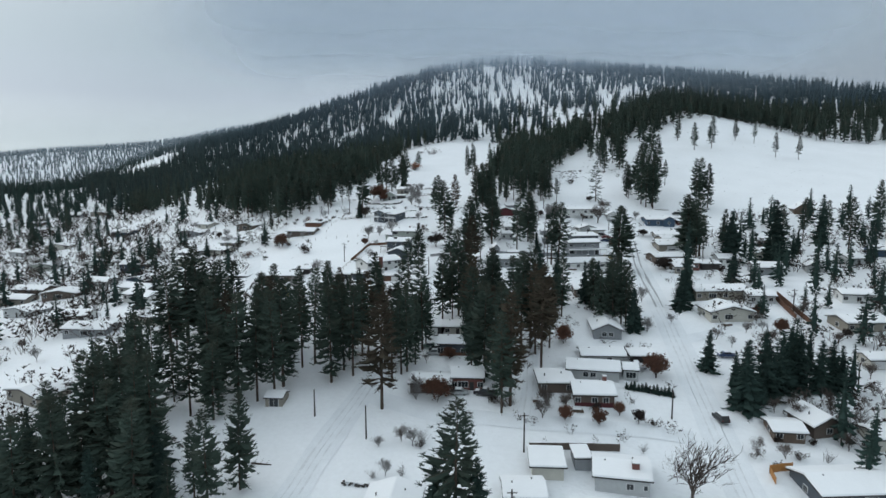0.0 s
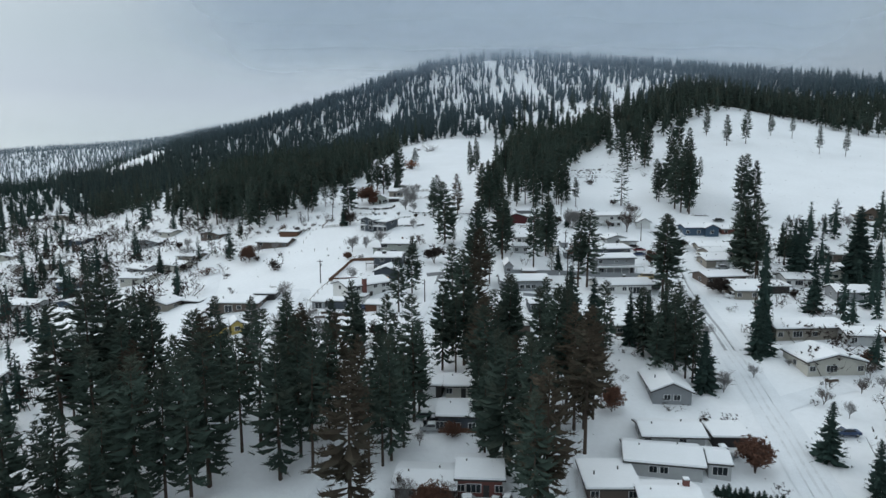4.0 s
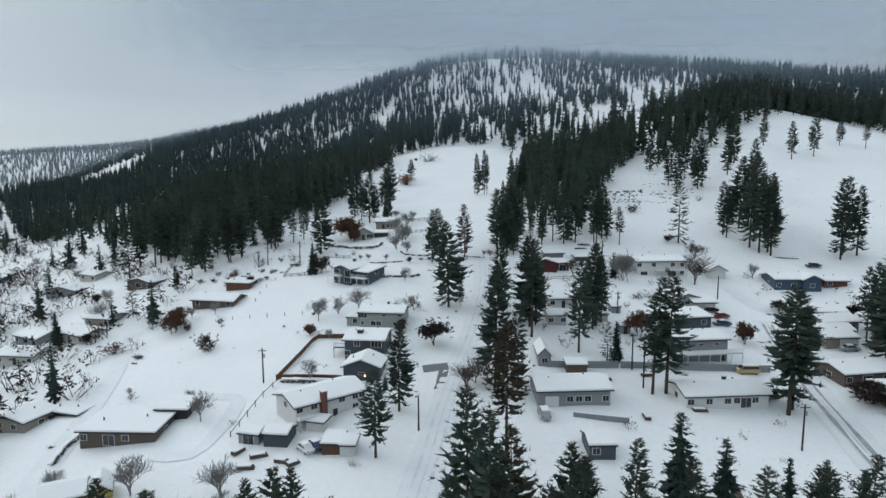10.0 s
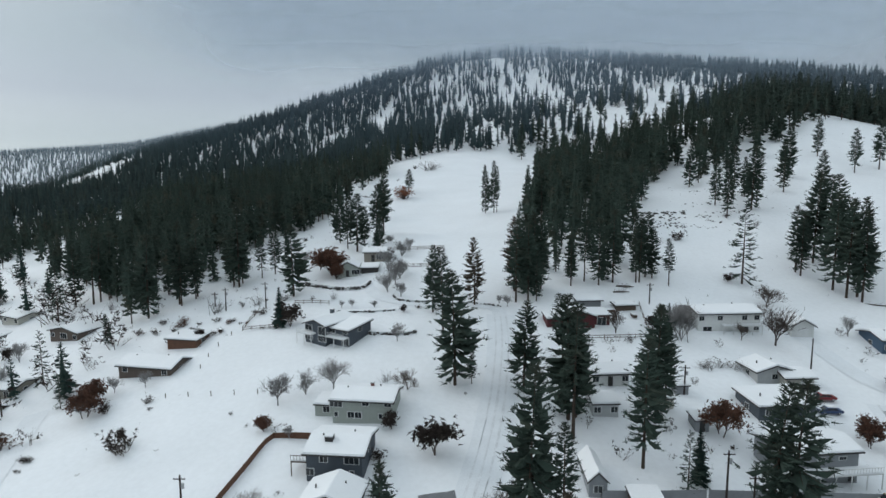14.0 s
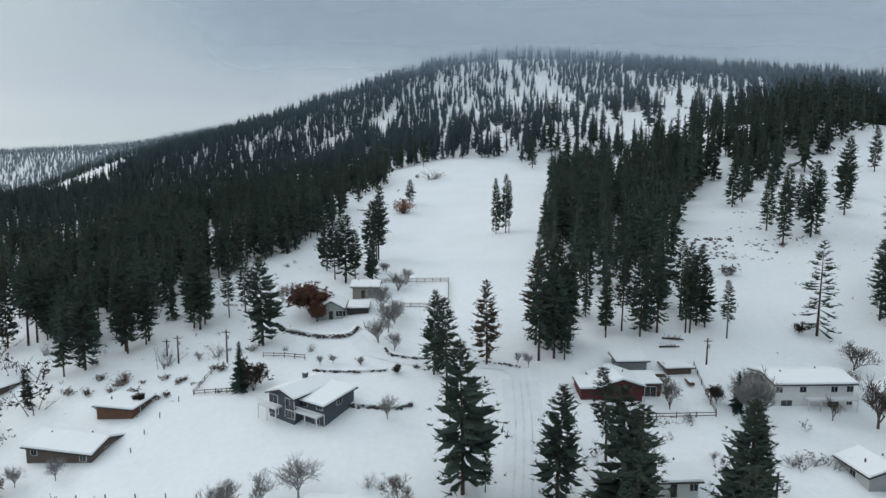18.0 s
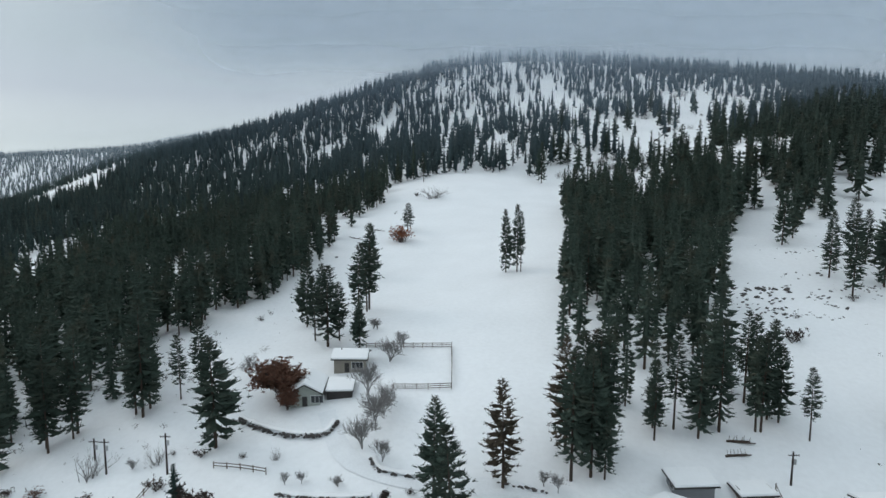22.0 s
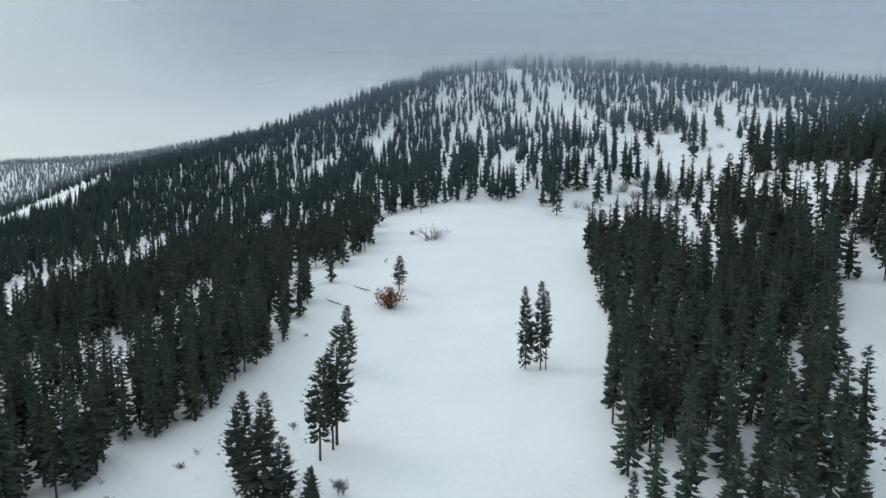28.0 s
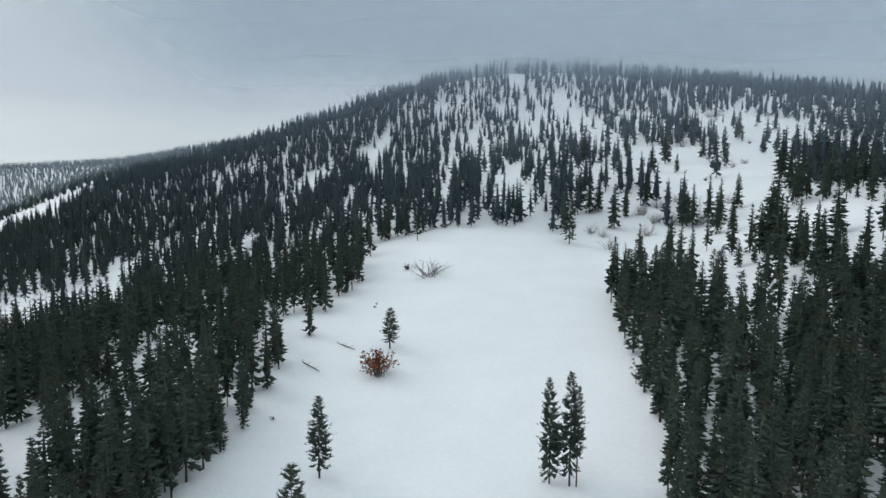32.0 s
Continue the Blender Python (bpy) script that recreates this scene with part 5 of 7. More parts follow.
plant('P', -168.1, 312.7, 14.3)
plant('P', 172.0, 437.9, 18.5)
plant('P', 186.0, 443.4, 21.7)
plant('P', 211.9, 464.7, 14.6)
plant('P', 225.1, 463.4, 14.5)
plant('P', 224.5, 431.4, 16.6)
plant('P', 238.4, 428.4, 15.5)
plant('P', 167.8, 458.2, 17.7)
plant('P', 140.7, 431.5, 21.6)
plant('P', 113.3, 401.3, 19.6)
plant('P', 102.6, 351.1, 18.5)
plant('P', 129.6, 371.2, 14.7)
plant('P', 114.0, 412.4, 15.1)
plant('P', 109.2, 411.3, 18.7)
plant('P', 100.0, 405.4, 17.8)
plant('P', 98.9, 428.2, 17.4)
plant('P', 133.2, 333.0, 26.9)
plant('P', 140.2, 335.4, 23.6)
plant('P', 111.8, 337.2, 25.0)
plant('P', 135.8, 336.3, 26.5)
plant('P', 132.0, 393.4, 22.8)
plant('P', 123.0, 363.3, 18.3)
plant('P', 107.4, 343.3, 27.0)
plant('P', 14.7, 292.3, 18.4, 1.20)
plant('P', 23.4, 283.4, 20.2)
plant('P', 39.4, 285.2, 21.5, 1.10)
plant('P', -120.0, 370.0, 19.4)
plant('P', -111.7, 369.7, 22.5)
plant('P', 17.7, 333.0, 21.8)
plant('P', 21.0, 333.7, 20.6)
plant('P', 23.1, 333.1, 13.7)
plant('P', 20.9, 339.8, 21.3)
plant('P', 23.4, 338.4, 22.0)
plant('R', 18.0, 339.8, 20.4)
plant('R', 22.9, 342.8, 19.9)
plant('P', 25.5, 341.4, 19.7)
plant('W', -14.9, 374.5, 11.2, 1.20)
plant('W', -12.8, 380.5, 9.1)
plant('W', -18.1, 359.6, 13.6, 1.20)
plant('W', -15.1, 347.5, 13.0)
plant('W', -14.0, 352.0, 10.1)
plant('M', 83.6, 658.4, 23.4)
plant('M', 116.6, 651.5, 20.6, 1.20)
plant('M', 223.9, 833.7, 22.0)
plant('M', 173.8, 774.7, 20.5)
plant('M', 180.0, 771.0, 21.6)
plant('M', 178.3, 751.4, 23.2)
plant('M', 144.0, 763.7, 27.0, 1.20)
plant('M', 141.7, 734.2, 12.2)
plant('M', 127.9, 741.6, 18.0)
plant('M', 127.0, 796.2, 17.4)
plant('M', 195.9, 870.7, 27.0)
plant('M', 213.9, 773.3, 13.6)
plant('M', 183.7, 688.7, 27.0, 1.30)
plant('M', 170.5, 642.8, 27.0)
plant('M', 174.0, 661.2, 26.6)
plant('M', 194.2, 675.4, 25.2)
plant('M', 216.1, 700.1, 22.1)
plant('M', 204.2, 658.7, 25.4, 1.20)
plant('M', 143.1, 650.7, 17.9)
plant('M', 120.9, 620.9, 19.8)
plant('M', 125.0, 614.4, 18.2)
plant('M', 115.6, 563.0, 27.0, 1.20)
plant('M', 146.6, 618.7, 22.2)
plant('M', 112.4, 539.6, 11.3)
plant('M', 135.6, 555.7, 17.7, 1.20)
plant('M', 112.0, 516.8, 10.9)
plant('M', 166.6, 594.4, 7.3)
plant('M', 93.0, 672.2, 15.3)
plant('M', 107.8, 685.1, 21.4)
plant('M', 108.4, 558.4, 8.4)
plant('M', 103.4, 560.0, 10.6)
plant('M', 95.7, 796.1, 27.0)
plant('M', 106.2, 787.6, 16.3)
plant('M', 72.0, 690.1, 22.8)
plant('M', 75.7, 681.8, 23.7)
plant('M', 81.3, 684.3, 21.1)
plant('d', 150.3, 709.4, 2.2)
plant('u', 177.5, 825.4, 5.7)
plant('u', 242.7, 939.2, 6.8)
plant('u', 251.2, 939.6, 6.8)
plant('u', 134.1, 602.5, 4.2)
plant('u', 107.4, 660.4, 5.0)
plant('u', 112.1, 654.5, 7.1)
plant('u', 127.7, 668.1, 6.7)
plant('u', 122.3, 642.5, 6.3)
plant('u', 104.1, 660.2, 5.6)
plant('u', 70.7, 652.2, 5.2)
plant('u', 75.6, 648.0, 4.5)
plant('u', 102.8, 673.7, 6.2)
plant('u', 175.6, 732.3, 3.9)
plant('d', 223.3, 813.4, 2.1)
plant('d', 194.0, 908.3, 2.4)
plant('u', 186.8, 740.8, 4.0)
plant('u', 121.1, 546.4, 3.4)
plant('u', 120.7, 536.4, 3.3)
plant('P', -53.2, 140.0, 18.5, 1.13)
plant('P', -53.4, 144.0, 20.5, 1.17)
plant('P', -75.6, 150.7, 17.9, 1.27)
plant('P', -57.6, 159.0, 18.4, 1.22)
plant('R', -61.7, 170.0, 17.0, 1.24)
plant('R', -58.3, 166.7, 20.6, 1.05)
plant('P', -49.5, 168.9, 18.6, 1.28)
plant('R', -25.3, 165.1, 16.8, 1.17)
plant('R', -76.0, 175.5, 16.7, 1.07)
plant('P', -64.0, 173.3, 21.3, 1.26)
plant('R', -48.9, 176.2, 20.3, 1.17)
plant('R', -39.9, 175.1, 15.4, 1.06)
plant('R', -30.6, 183.8, 19.3, 1.04)
plant('R', -55.8, 191.0, 16.7, 1.17)
plant('P', -51.7, 190.8, 19.4, 1.03)
plant('P', -34.6, 187.9, 18.6, 1.00)
plant('P', -31.5, 190.7, 15.1, 1.25)
plant('P', -74.0, 192.4, 17.4, 1.20)
plant('P', -68.1, 191.7, 21.7, 1.22)
plant('P', -35.6, 191.7, 19.1, 1.25)
plant('R', 13.1, 163.8, 19.9, 0.97)
plant('P', 16.3, 165.5, 19.5, 1.28)
plant('P', 8.4, 171.0, 22.5, 1.23)
plant('R', 8.1, 178.2, 22.0, 1.25)
plant('P', 7.0, 185.0, 18.5, 1.01)
plant('P', 20.7, 182.7, 21.9, 1.12)
plant('P', 25.3, 185.7, 19.4, 1.26)
plant('P', 10.4, 191.5, 18.3, 1.22)
plant('P', 29.2, 192.2, 20.8, 1.00)
plant('F', -61.9, 104.1, 16.1, 0.96)
plant('P', -76.7, 109.3, 12.6, 1.21)
plant('F', -52.8, 110.0, 16.7, 0.99)
plant('F', -85.6, 116.6, 14.7, 1.12)
plant('F', -81.0, 117.4, 17.7, 0.95)
plant('P', -75.2, 118.8, 13.2, 1.24)
plant('P', -69.6, 115.0, 13.5, 1.14)
plant('P', -77.7, 124.5, 16.9, 1.01)
plant('F', -60.2, 121.8, 18.7, 1.15)
plant('F', -74.9, 130.4, 12.9, 1.24)
plant('P', -69.2, 131.7, 16.1, 1.10)
plant('P', -87.0, 133.3, 13.0, 1.16)
plant('P', 47.6, 196.8, 16.9, 1.03)
plant('F', 80.7, 146.4, 15.1, 1.30)
plant('F', 85.7, 147.2, 13.5, 1.30)
plant('F', 90.1, 145.9, 12.6, 1.30)
plant('F', 95.1, 145.6, 11.2, 1.30)
plant('F', 68.9, 138.5, 16.8, 1.20)
plant('F', 70.5, 147.4, 9.7)
plant('F', 75.3, 197.0, 12.3, 1.30)
plant('P', 36.7, 191.9, 19.9)
plant('P', 52.4, 197.0, 18.8)
plant('P', 53.8, 193.4, 19.2)
plant('P', 47.0, 199.0, 15.9)
plant('P', 104.7, 268.1, 24.2, 1.30)
plant('P', 105.5, 261.1, 22.5)
plant('F', 118.9, 259.7, 20.8, 1.40)
plant('P', 124.1, 278.1, 17.6)
plant('P', 107.7, 279.9, 19.5)
plant('R', 90.2, 229.4, 4.6, 1.20)
plant('W', -13.6, 355.1, 10.3)
plant('W', -16.8, 342.0, 12.4)
plant('W', -12.9, 338.1, 8.4)
plant('W', -12.2, 313.2, 9.0)
plant('D', -11.5, 328.7, 3.8)
plant('W', -28.4, 334.3, 4.2)
plant('W', -25.6, 334.1, 4.0)
plant('W', -19.5, 332.6, 4.4)
plant('L', -35.2, 360.7, 15.3, 1.40)
plant('L', -33.6, 356.0, 9.2)
plant('W', -45.8, 372.2, 10.2)
plant('W', -40.0, 366.5, 12.0)
plant('W', 13.2, 331.7, 4.8)
plant('W', 15.2, 330.2, 5.5)
plant('D', 49.7, 320.2, 7.3)
plant('o', 55.4, 316.3, 15.8)
plant('o', 57.8, 324.4, 9.2)
plant('B', 40.0, 317.7, 9.7)
plant('B', 42.6, 303.8, 3.3)
plant('D', -40.3, 326.5, 11.2)
plant('O', -21.6, 499.9, 8.6, 1.00)
plant('D', -63.3, 326.2, 5.8)
plant('W', -21.1, 396.4, 5.9)
plant('B', 70.1, 317.2, 7.5)
plant('D', 76.9, 329.1, 2.7, 2.00)
plant('D', 73.8, 330.2, 2.4, 1.80)
plant('D', 79.8, 347.5, 4.7, 1.20)
plant('W', -30.0, 257.0, 10.4, 1.10)
plant('L', -34.8, 281.8, 5.5, 1.20)
plant('W', -29.5, 278.8, 5.4)
plant('W', -34.5, 290.7, 11.0)
plant('W', -29.6, 293.9, 10.1)
plant('W', -24.0, 294.6, 11.8, 1.20)
plant('B', -8.8, 292.8, 8.2)
plant('D', -3.0, 272.0, 11.7, 1.40)
plant('D', -11.0, 279.9, 6.4)
plant('L', 75.9, 278.7, 9.4)
plant('D', 95.2, 298.9, 6.6, 1.60)
plant('L', 49.1, 279.6, 11.7)
plant('D', -119.6, 336.4, 7.2)
plant('W', -114.7, 333.4, 10.8)
plant('S', -86.5, 306.8, 5.8)
plant('L', -78.2, 302.6, 9.3)
plant('W', -74.8, 305.4, 6.9)
plant('W', -68.1, 305.9, 6.9)
plant('D', -63.2, 285.0, 4.8, 0.80)
plant('W', -70.0, 257.5, 3.8)
plant('W', -55.4, 254.2, 5.0)
plant('B', 77.5, 315.6, 15.5, 1.30)
plant('B', 78.5, 325.9, 8.7)
plant('o', 57.4, 322.6, 10.4)
plant('W', 97.9, 320.8, 9.4)
plant('B', 41.2, 324.2, 4.8)
plant('S', -97.6, 316.3, 13.6)
plant('S', -118.9, 358.5, 19.4)
plant('B', 6.2, 253.4, 10.3)
plant('B', 4.1, 249.3, 12.1)
plant('B', 8.3, 256.3, 10.6)
plant('W', 2.9, 290.3, 1.5)
plant('F', -13.0, 251.2, 3.6)
plant('D', -17.4, 208.4, 7.8, 1.40)
plant('W', -49.3, 243.6, 12.3)
plant('W', -35.8, 215.6, 5.9)
plant('W', -39.6, 204.7, 16.3)
plant('W', -52.2, 220.3, 13.0)
plant('W', -71.6, 260.1, 4.2)
plant('D', 88.4, 248.1, 8.8, 1.80)
plant('D', 110.7, 297.0, 5.8)
plant('W', -42.2, 205.6, 10.8)
plant('B', -68.8, 216.0, 7.5)
plant('B', -63.4, 211.9, 8.5)
plant('D', -88.4, 310.1, 6.9)
plant('W', -108.5, 317.1, 13.1)
plant('L', -76.8, 296.7, 10.7)
plant('S', -85.2, 302.3, 7.9)
plant('W', -144.4, 370.1, 8.9)
plant('D', -103.5, 300.0, 6.6)
plant('B', 84.1, 333.6, 10.1, 1.50)
plant('W', -66.5, 222.8, 8.0)
plant('L', 53.8, 153.4, 10.7, 1.20)
plant('D', 49.9, 166.3, 4.8)
plant('d', 54.8, 166.7, 2.2)
plant('W', -6.5, 144.5, 9.7)
plant('L', -1.5, 143.7, 10.1)
plant('W', -4.5, 162.3, 5.8)
plant('L', 1.8, 164.1, 5.9)
plant('D', 107.8, 241.0, 5.8)
plant('W', 65.5, 204.7, 10.6)
plant('W', 68.4, 185.3, 6.0)
plant('D', 94.9, 193.8, 3.6, 1.50)
plant('W', 59.4, 179.8, 9.9)
plant('L', 34.2, 172.4, 9.4)
plant('B', 23.8, 141.2, 7.3)
plant('W', 79.4, 169.1, 6.9)
plant('B', 93.3, 184.1, 6.8)
plant('B', 77.2, 174.0, 6.3)
plant('W', 92.4, 178.4, 6.5)
plant('W', 79.4, 191.2, 3.5)
plant('D', 112.9, 293.7, 8.7)
plant('B', 89.9, 168.6, 9.1)
plant('W', 169.1, 313.4, 10.9)
plant('W', 162.1, 318.5, 7.9)
plant('W', -36.7, 218.5, 12.4)
plant('W', -29.5, 205.0, 13.5)
plant('W', -33.0, 188.6, 13.9)
plant('W', -45.5, 196.4, 14.6)
plant('W', -6.5, 126.2, 7.8)
plant('u', -4.8, 127.7, 2.9)
plant('W', -13.6, 126.2, 5.5)
plant('W', -11.4, 116.8, 7.2)
plant('B', 45.3, 108.4, 19.0, 1.30)
plant('D', 43.1, 133.6, 6.6)
plant('d', 46.1, 133.2, 1.5)
plant('L', 34.3, 133.2, 6.3)
plant('u', 41.2, 123.5, 1.8)
plant('L', 27.1, 134.7, 6.4)
plant('B', 22.2, 135.9, 8.0)
plant('u', -13.8, 116.4, 1.7)
plant('u', -8.3, 117.0, 1.7)
plant('W', -119.5, 180.1, 8.4)
plant('W', -203.9, 329.4, 11.3)
plant('B', -131.8, 192.4, 6.7)
plant('B', -202.3, 385.1, 13.1)
plant('B', -178.6, 357.9, 16.3)
plant('B', -203.2, 309.4, 14.2)
plant('B', -201.8, 290.4, 13.3)
plant('B', -191.3, 333.8, 13.3)
plant('W', -140.3, 255.1, 5.9)
plant('W', -149.9, 236.3, 6.8)
plant('B', -145.4, 300.7, 13.7)
plant('B', -147.4, 324.2, 9.2)
plant('W', -158.0, 388.3, 8.8)
plant('B', -277.9, 466.5, 13.2)
plant('B', -193.2, 419.4, 9.5)
plant('B', -355.8, 526.6, 11.9)
plant('W', -284.0, 433.1, 12.3)
plant('W', -81.3, 182.6, 10.6)
plant('W', -88.2, 207.9, 9.6)
plant('L', 96.5, 189.9, 6.6)
plant('B', 109.5, 188.6, 10.9, 1.30)
plant('B', 78.4, 134.2, 8.7)
plant('B', 75.1, 137.6, 6.5)
plant('B', 86.3, 134.9, 8.0)
plant('B', 96.3, 138.7, 4.9)
plant('D', 112.7, 171.5, 6.0)
plant('W', 126.9, 186.2, 6.4)
plant('B', 64.5, 123.5, 5.9)
plant('L', 96.6, 176.9, 8.2)
plant('B', 86.3, 130.7, 6.2)
plant('B', 101.1, 143.1, 6.7)
plant('D', 77.0, 125.1, 3.0)
plant('B', 87.3, 177.7, 6.2)
plant('W', 97.8, 173.0, 5.0)
plant('d', -78.8, 340.1, 1.7)
plant('d', -78.3, 334.5, 1.7)
plant('d', -67.2, 331.6, 1.7)
plant('d', -50.3, 336.3, 1.8)
plant('d', -67.0, 335.7, 1.0)
plant('d', -62.3, 335.7, 1.5)
plant('d', -60.5, 328.1, 1.2)
plant('d', -59.0, 328.7, 1.4)
plant('d', -57.4, 333.7, 1.4)
plant('d', -54.6, 331.9, 0.8)
plant('d', -53.0, 331.9, 0.8)
plant('d', -52.3, 337.4, 1.2)
plant('d', -47.5, 327.4, 0.8)
plant('d', -51.5, 345.6, 0.7)
plant('d', -37.7, 342.1, 0.9)
plant('d', -53.2, 407.0, 1.3)
plant('d', -7.8, 330.3, 1.0)
plant('d', 99.1, 393.4, 1.6)
plant('d', 75.4, 376.2, 3.4)
plant('d', 109.1, 417.7, 1.4)
plant('d', 116.7, 416.7, 2.1)
plant('d', 42.8, 315.5, 0.7)
plant('d', -73.1, 334.0, 1.3)
plant('d', -71.0, 327.2, 1.8)
plant('d', -83.5, 335.9, 1.8)
plant('d', -47.3, 345.1, 0.7)
plant('d', -45.8, 344.1, 1.4)
plant('r', -72.6, 336.4, 1.5, 2.00)
plant('r', -58.3, 333.1, 1.3)
plant('r', -72.4, 338.3, 2.0)
plant('u', -64.5, 341.9, 4.3)
plant('W', -57.5, 342.5, 4.4)
plant('u', -53.6, 343.6, 3.1)
plant('u', -103.0, 359.6, 2.8)
plant('u', -31.7, 341.2, 1.8)
plant('u', 42.2, 314.0, 1.9)
plant('u', 81.2, 385.9, 1.6)
plant('u', 106.2, 386.1, 2.4)
plant('u', 68.3, 373.4, 3.0)
plant('r', -90.2, 289.4, 3.1, 1.50)
plant('d', -79.6, 282.3, 1.2)
plant('d', -60.8, 283.0, 0.9)
plant('d', -79.2, 278.9, 0.7)
plant('d', -62.5, 295.6, 0.7)
plant('d', -43.6, 289.4, 0.6)
plant('u', -13.4, 296.2, 2.3)
plant('d', 49.9, 276.0, 0.7)
plant('u', 55.9, 304.1, 2.0, 1.50)
plant('u', 59.4, 304.5, 1.8, 1.50)
plant('u', 62.7, 304.3, 2.0, 1.50)
plant('u', 65.5, 304.6, 2.0, 1.50)
plant('d', -36.8, 295.1, 1.0)
plant('d', -79.4, 299.7, 1.5)
plant('d', -73.8, 299.1, 1.5)
plant('d', -108.9, 309.9, 2.1, 1.60)
plant('d', -64.4, 298.7, 1.5)
plant('u', -88.6, 308.0, 2.1)
plant('d', -69.7, 318.5, 1.1)
plant('d', -63.8, 316.4, 0.9)
plant('u', -9.8, 582.5, 6.3, 2.00)
plant('d', -19.2, 592.6, 2.5)
plant('d', -27.8, 552.6, 0.7)
plant('d', -44.5, 476.1, 0.9)
plant('d', -40.6, 424.3, 0.9)
plant('W', -34.7, 420.5, 4.1)
plant('W', -20.1, 396.2, 5.4)
plant('d', 72.6, 442.3, 1.0)
plant('u', 101.3, 674.3, 5.1)
plant('u', 110.1, 658.6, 4.9)
plant('u', 126.4, 669.3, 5.1)
plant('u', 96.6, 644.1, 6.3)
plant('u', 74.5, 628.3, 6.1)
plant('u', 143.8, 663.3, 5.0)
plant('u', 124.2, 683.6, 4.2)
plant('u', 157.5, 681.6, 3.5)
plant('u', 112.7, 679.4, 5.2)
plant('d', 46.2, 479.7, 4.4, 1.30)
plant('W', 49.1, 477.3, 6.7)
plant('d', -28.2, 549.3, 0.8)
plant('d', -22.9, 540.9, 1.1)
plant('d', -80.4, 282.6, 1.4)
plant('d', -80.3, 279.6, 0.7)
plant('d', -85.4, 253.6, 1.2)
plant('d', -76.8, 239.4, 0.9)
plant('u', -16.2, 224.8, 1.6)
plant('d', -13.0, 271.0, 2.2)
plant('d', -72.6, 297.0, 1.9)
plant('d', -61.3, 280.9, 3.9)
plant('u', -18.6, 204.5, 1.8)
plant('F', 44.5, 147.9, 2.0, 1.80)
plant('F', 45.4, 147.6, 2.3, 1.80)
plant('F', 46.2, 147.4, 2.6, 1.80)
plant('F', 47.1, 147.1, 2.0, 1.80)
plant('F', 47.9, 146.8, 2.3, 1.80)
plant('F', 48.8, 146.6, 2.6, 1.80)
plant('F', 49.6, 146.3, 2.0, 1.80)
plant('F', 50.4, 146.0, 2.3, 1.80)
plant('F', 51.2, 145.7, 2.6, 1.80)
plant('F', 52.1, 145.5, 2.0, 1.80)
plant('F', 52.9, 145.2, 2.3, 1.80)
plant('F', 53.7, 144.9, 2.6, 1.80)
plant('F', 54.5, 144.7, 2.0, 1.80)
house(47.3, 180.8, -6, 'grey gable-fronted cottage with snow-laden roof', [(0, 0, 0, 7.7, 12.0, 2.8, 'gy', GREY, 1.7, '.ww.', 1)], dz=-0.97)
house(38.1, 156.0, -12, 'long pale house under thick roof snow', [(0, 0, 0, 12.4, 8.0, 2.7, 'gx', PALE, 1.2, '..ww...', 1), (9.2, 0.5, 0, 3.6, 6.0, 2.7, 'gx', PALE, 0.8, 'p', 1)], dz=-0.73)
b = house(35.3, 145.0, -4, 'brown house with red base and brick chimney', [(0, 0, 0, 9.0, 9.0, 2.8, 'gx', BROWN, 1.3, 'w..w.w.', 1)], dz=-0.83)
add_chimney(b, 3.0, 0.5, 2.5, 5.6)
part('cladding', boxed(-4.52, 4.52, -4.56, -4.51, -1.0, 0.95), REDWALL, b, 'dull red painted base boards')
house(42.0, 163.4, -4, 'low pale house with snow-covered roof', [(0, 0, 0, 10.8, 7.0, 2.5, 'gx', PALE, 0.8, 'w...w..', 1), (10.4, 0.0, 0, 6.0, 5.5, 2.3, 'flat', DARK, 0.3, '', 1)], dz=-0.64)
house(27.3, 150.2, -1, 'flat-roofed dark house among bare trees', [(0, 0, 0, 8.1, 8.0, 2.5, 'flat', BROWN, 0.5, 'w..w', 1)], dz=-0.74)
house(6.1, 152.0, -4, 'dusky red house with snow roof', [(0, 0, 0, 7.3, 8.0, 3.2, 'gx', BRICK, 1.1, 'w.p.d.w', 1)], dz=-0.74)
house(-2.9, 151.0, -5, 'low reddish outhouse joined by a snowy yard', [(0, 0, 0, 9.6, 8.0, 2.4, 'gx', BROWN, 0.8, '.w.w.', 1)], dz=-0.74)
b = house(4.9, 169.5, -4, 'dark house with cedar lower boards and snow roof', [(0, 0, 0, 11.4, 8.0, 3.4, 'gx', SLATE, 1.0, 'p.w.wd.w', 1)], dz=-0.71)
part('cladding', boxed(-5.72, 5.72, -4.00 - 0.06, -4.00 - 0.01, -1.0, 1.1), CEDAR, b, 'orange cedar boards')
house(4.3, 181.7, -2, 'cream cottage between tall pines', [(0, 0, 0, 7.5, 7.0, 2.6, 'gx', CREAM, 0.9, 'w.d.w', 1)], dz=-0.59)
house(-2.4, 182.0, -11, 'dark carport under snow', [(0, 0, 0, 5.0, 6.0, 2.3, 'flat', DARK, 0.3, 'g', 1)], 'shed', 'shed', 'sheds and outbuildings', dz=-0.50)
house(20.2, 117.9, -4, 'cream garage block with flat snowy roof', [(0, 0, 0, 6.0, 7.0, 2.7, 'flat', CREAM, 0.4, '', 1)], 'shed', 'shed', 'sheds and outbuildings', dz=-0.54)
house(27.4, 119.9, 0, 'small grey shed with snow roof', [(0, 0, 0, 3.1, 5.0, 2.4, 'flat', GREY, 0.3, '', 1)], 'shed', 'shed', 'sheds and outbuildings', dz=-0.40)
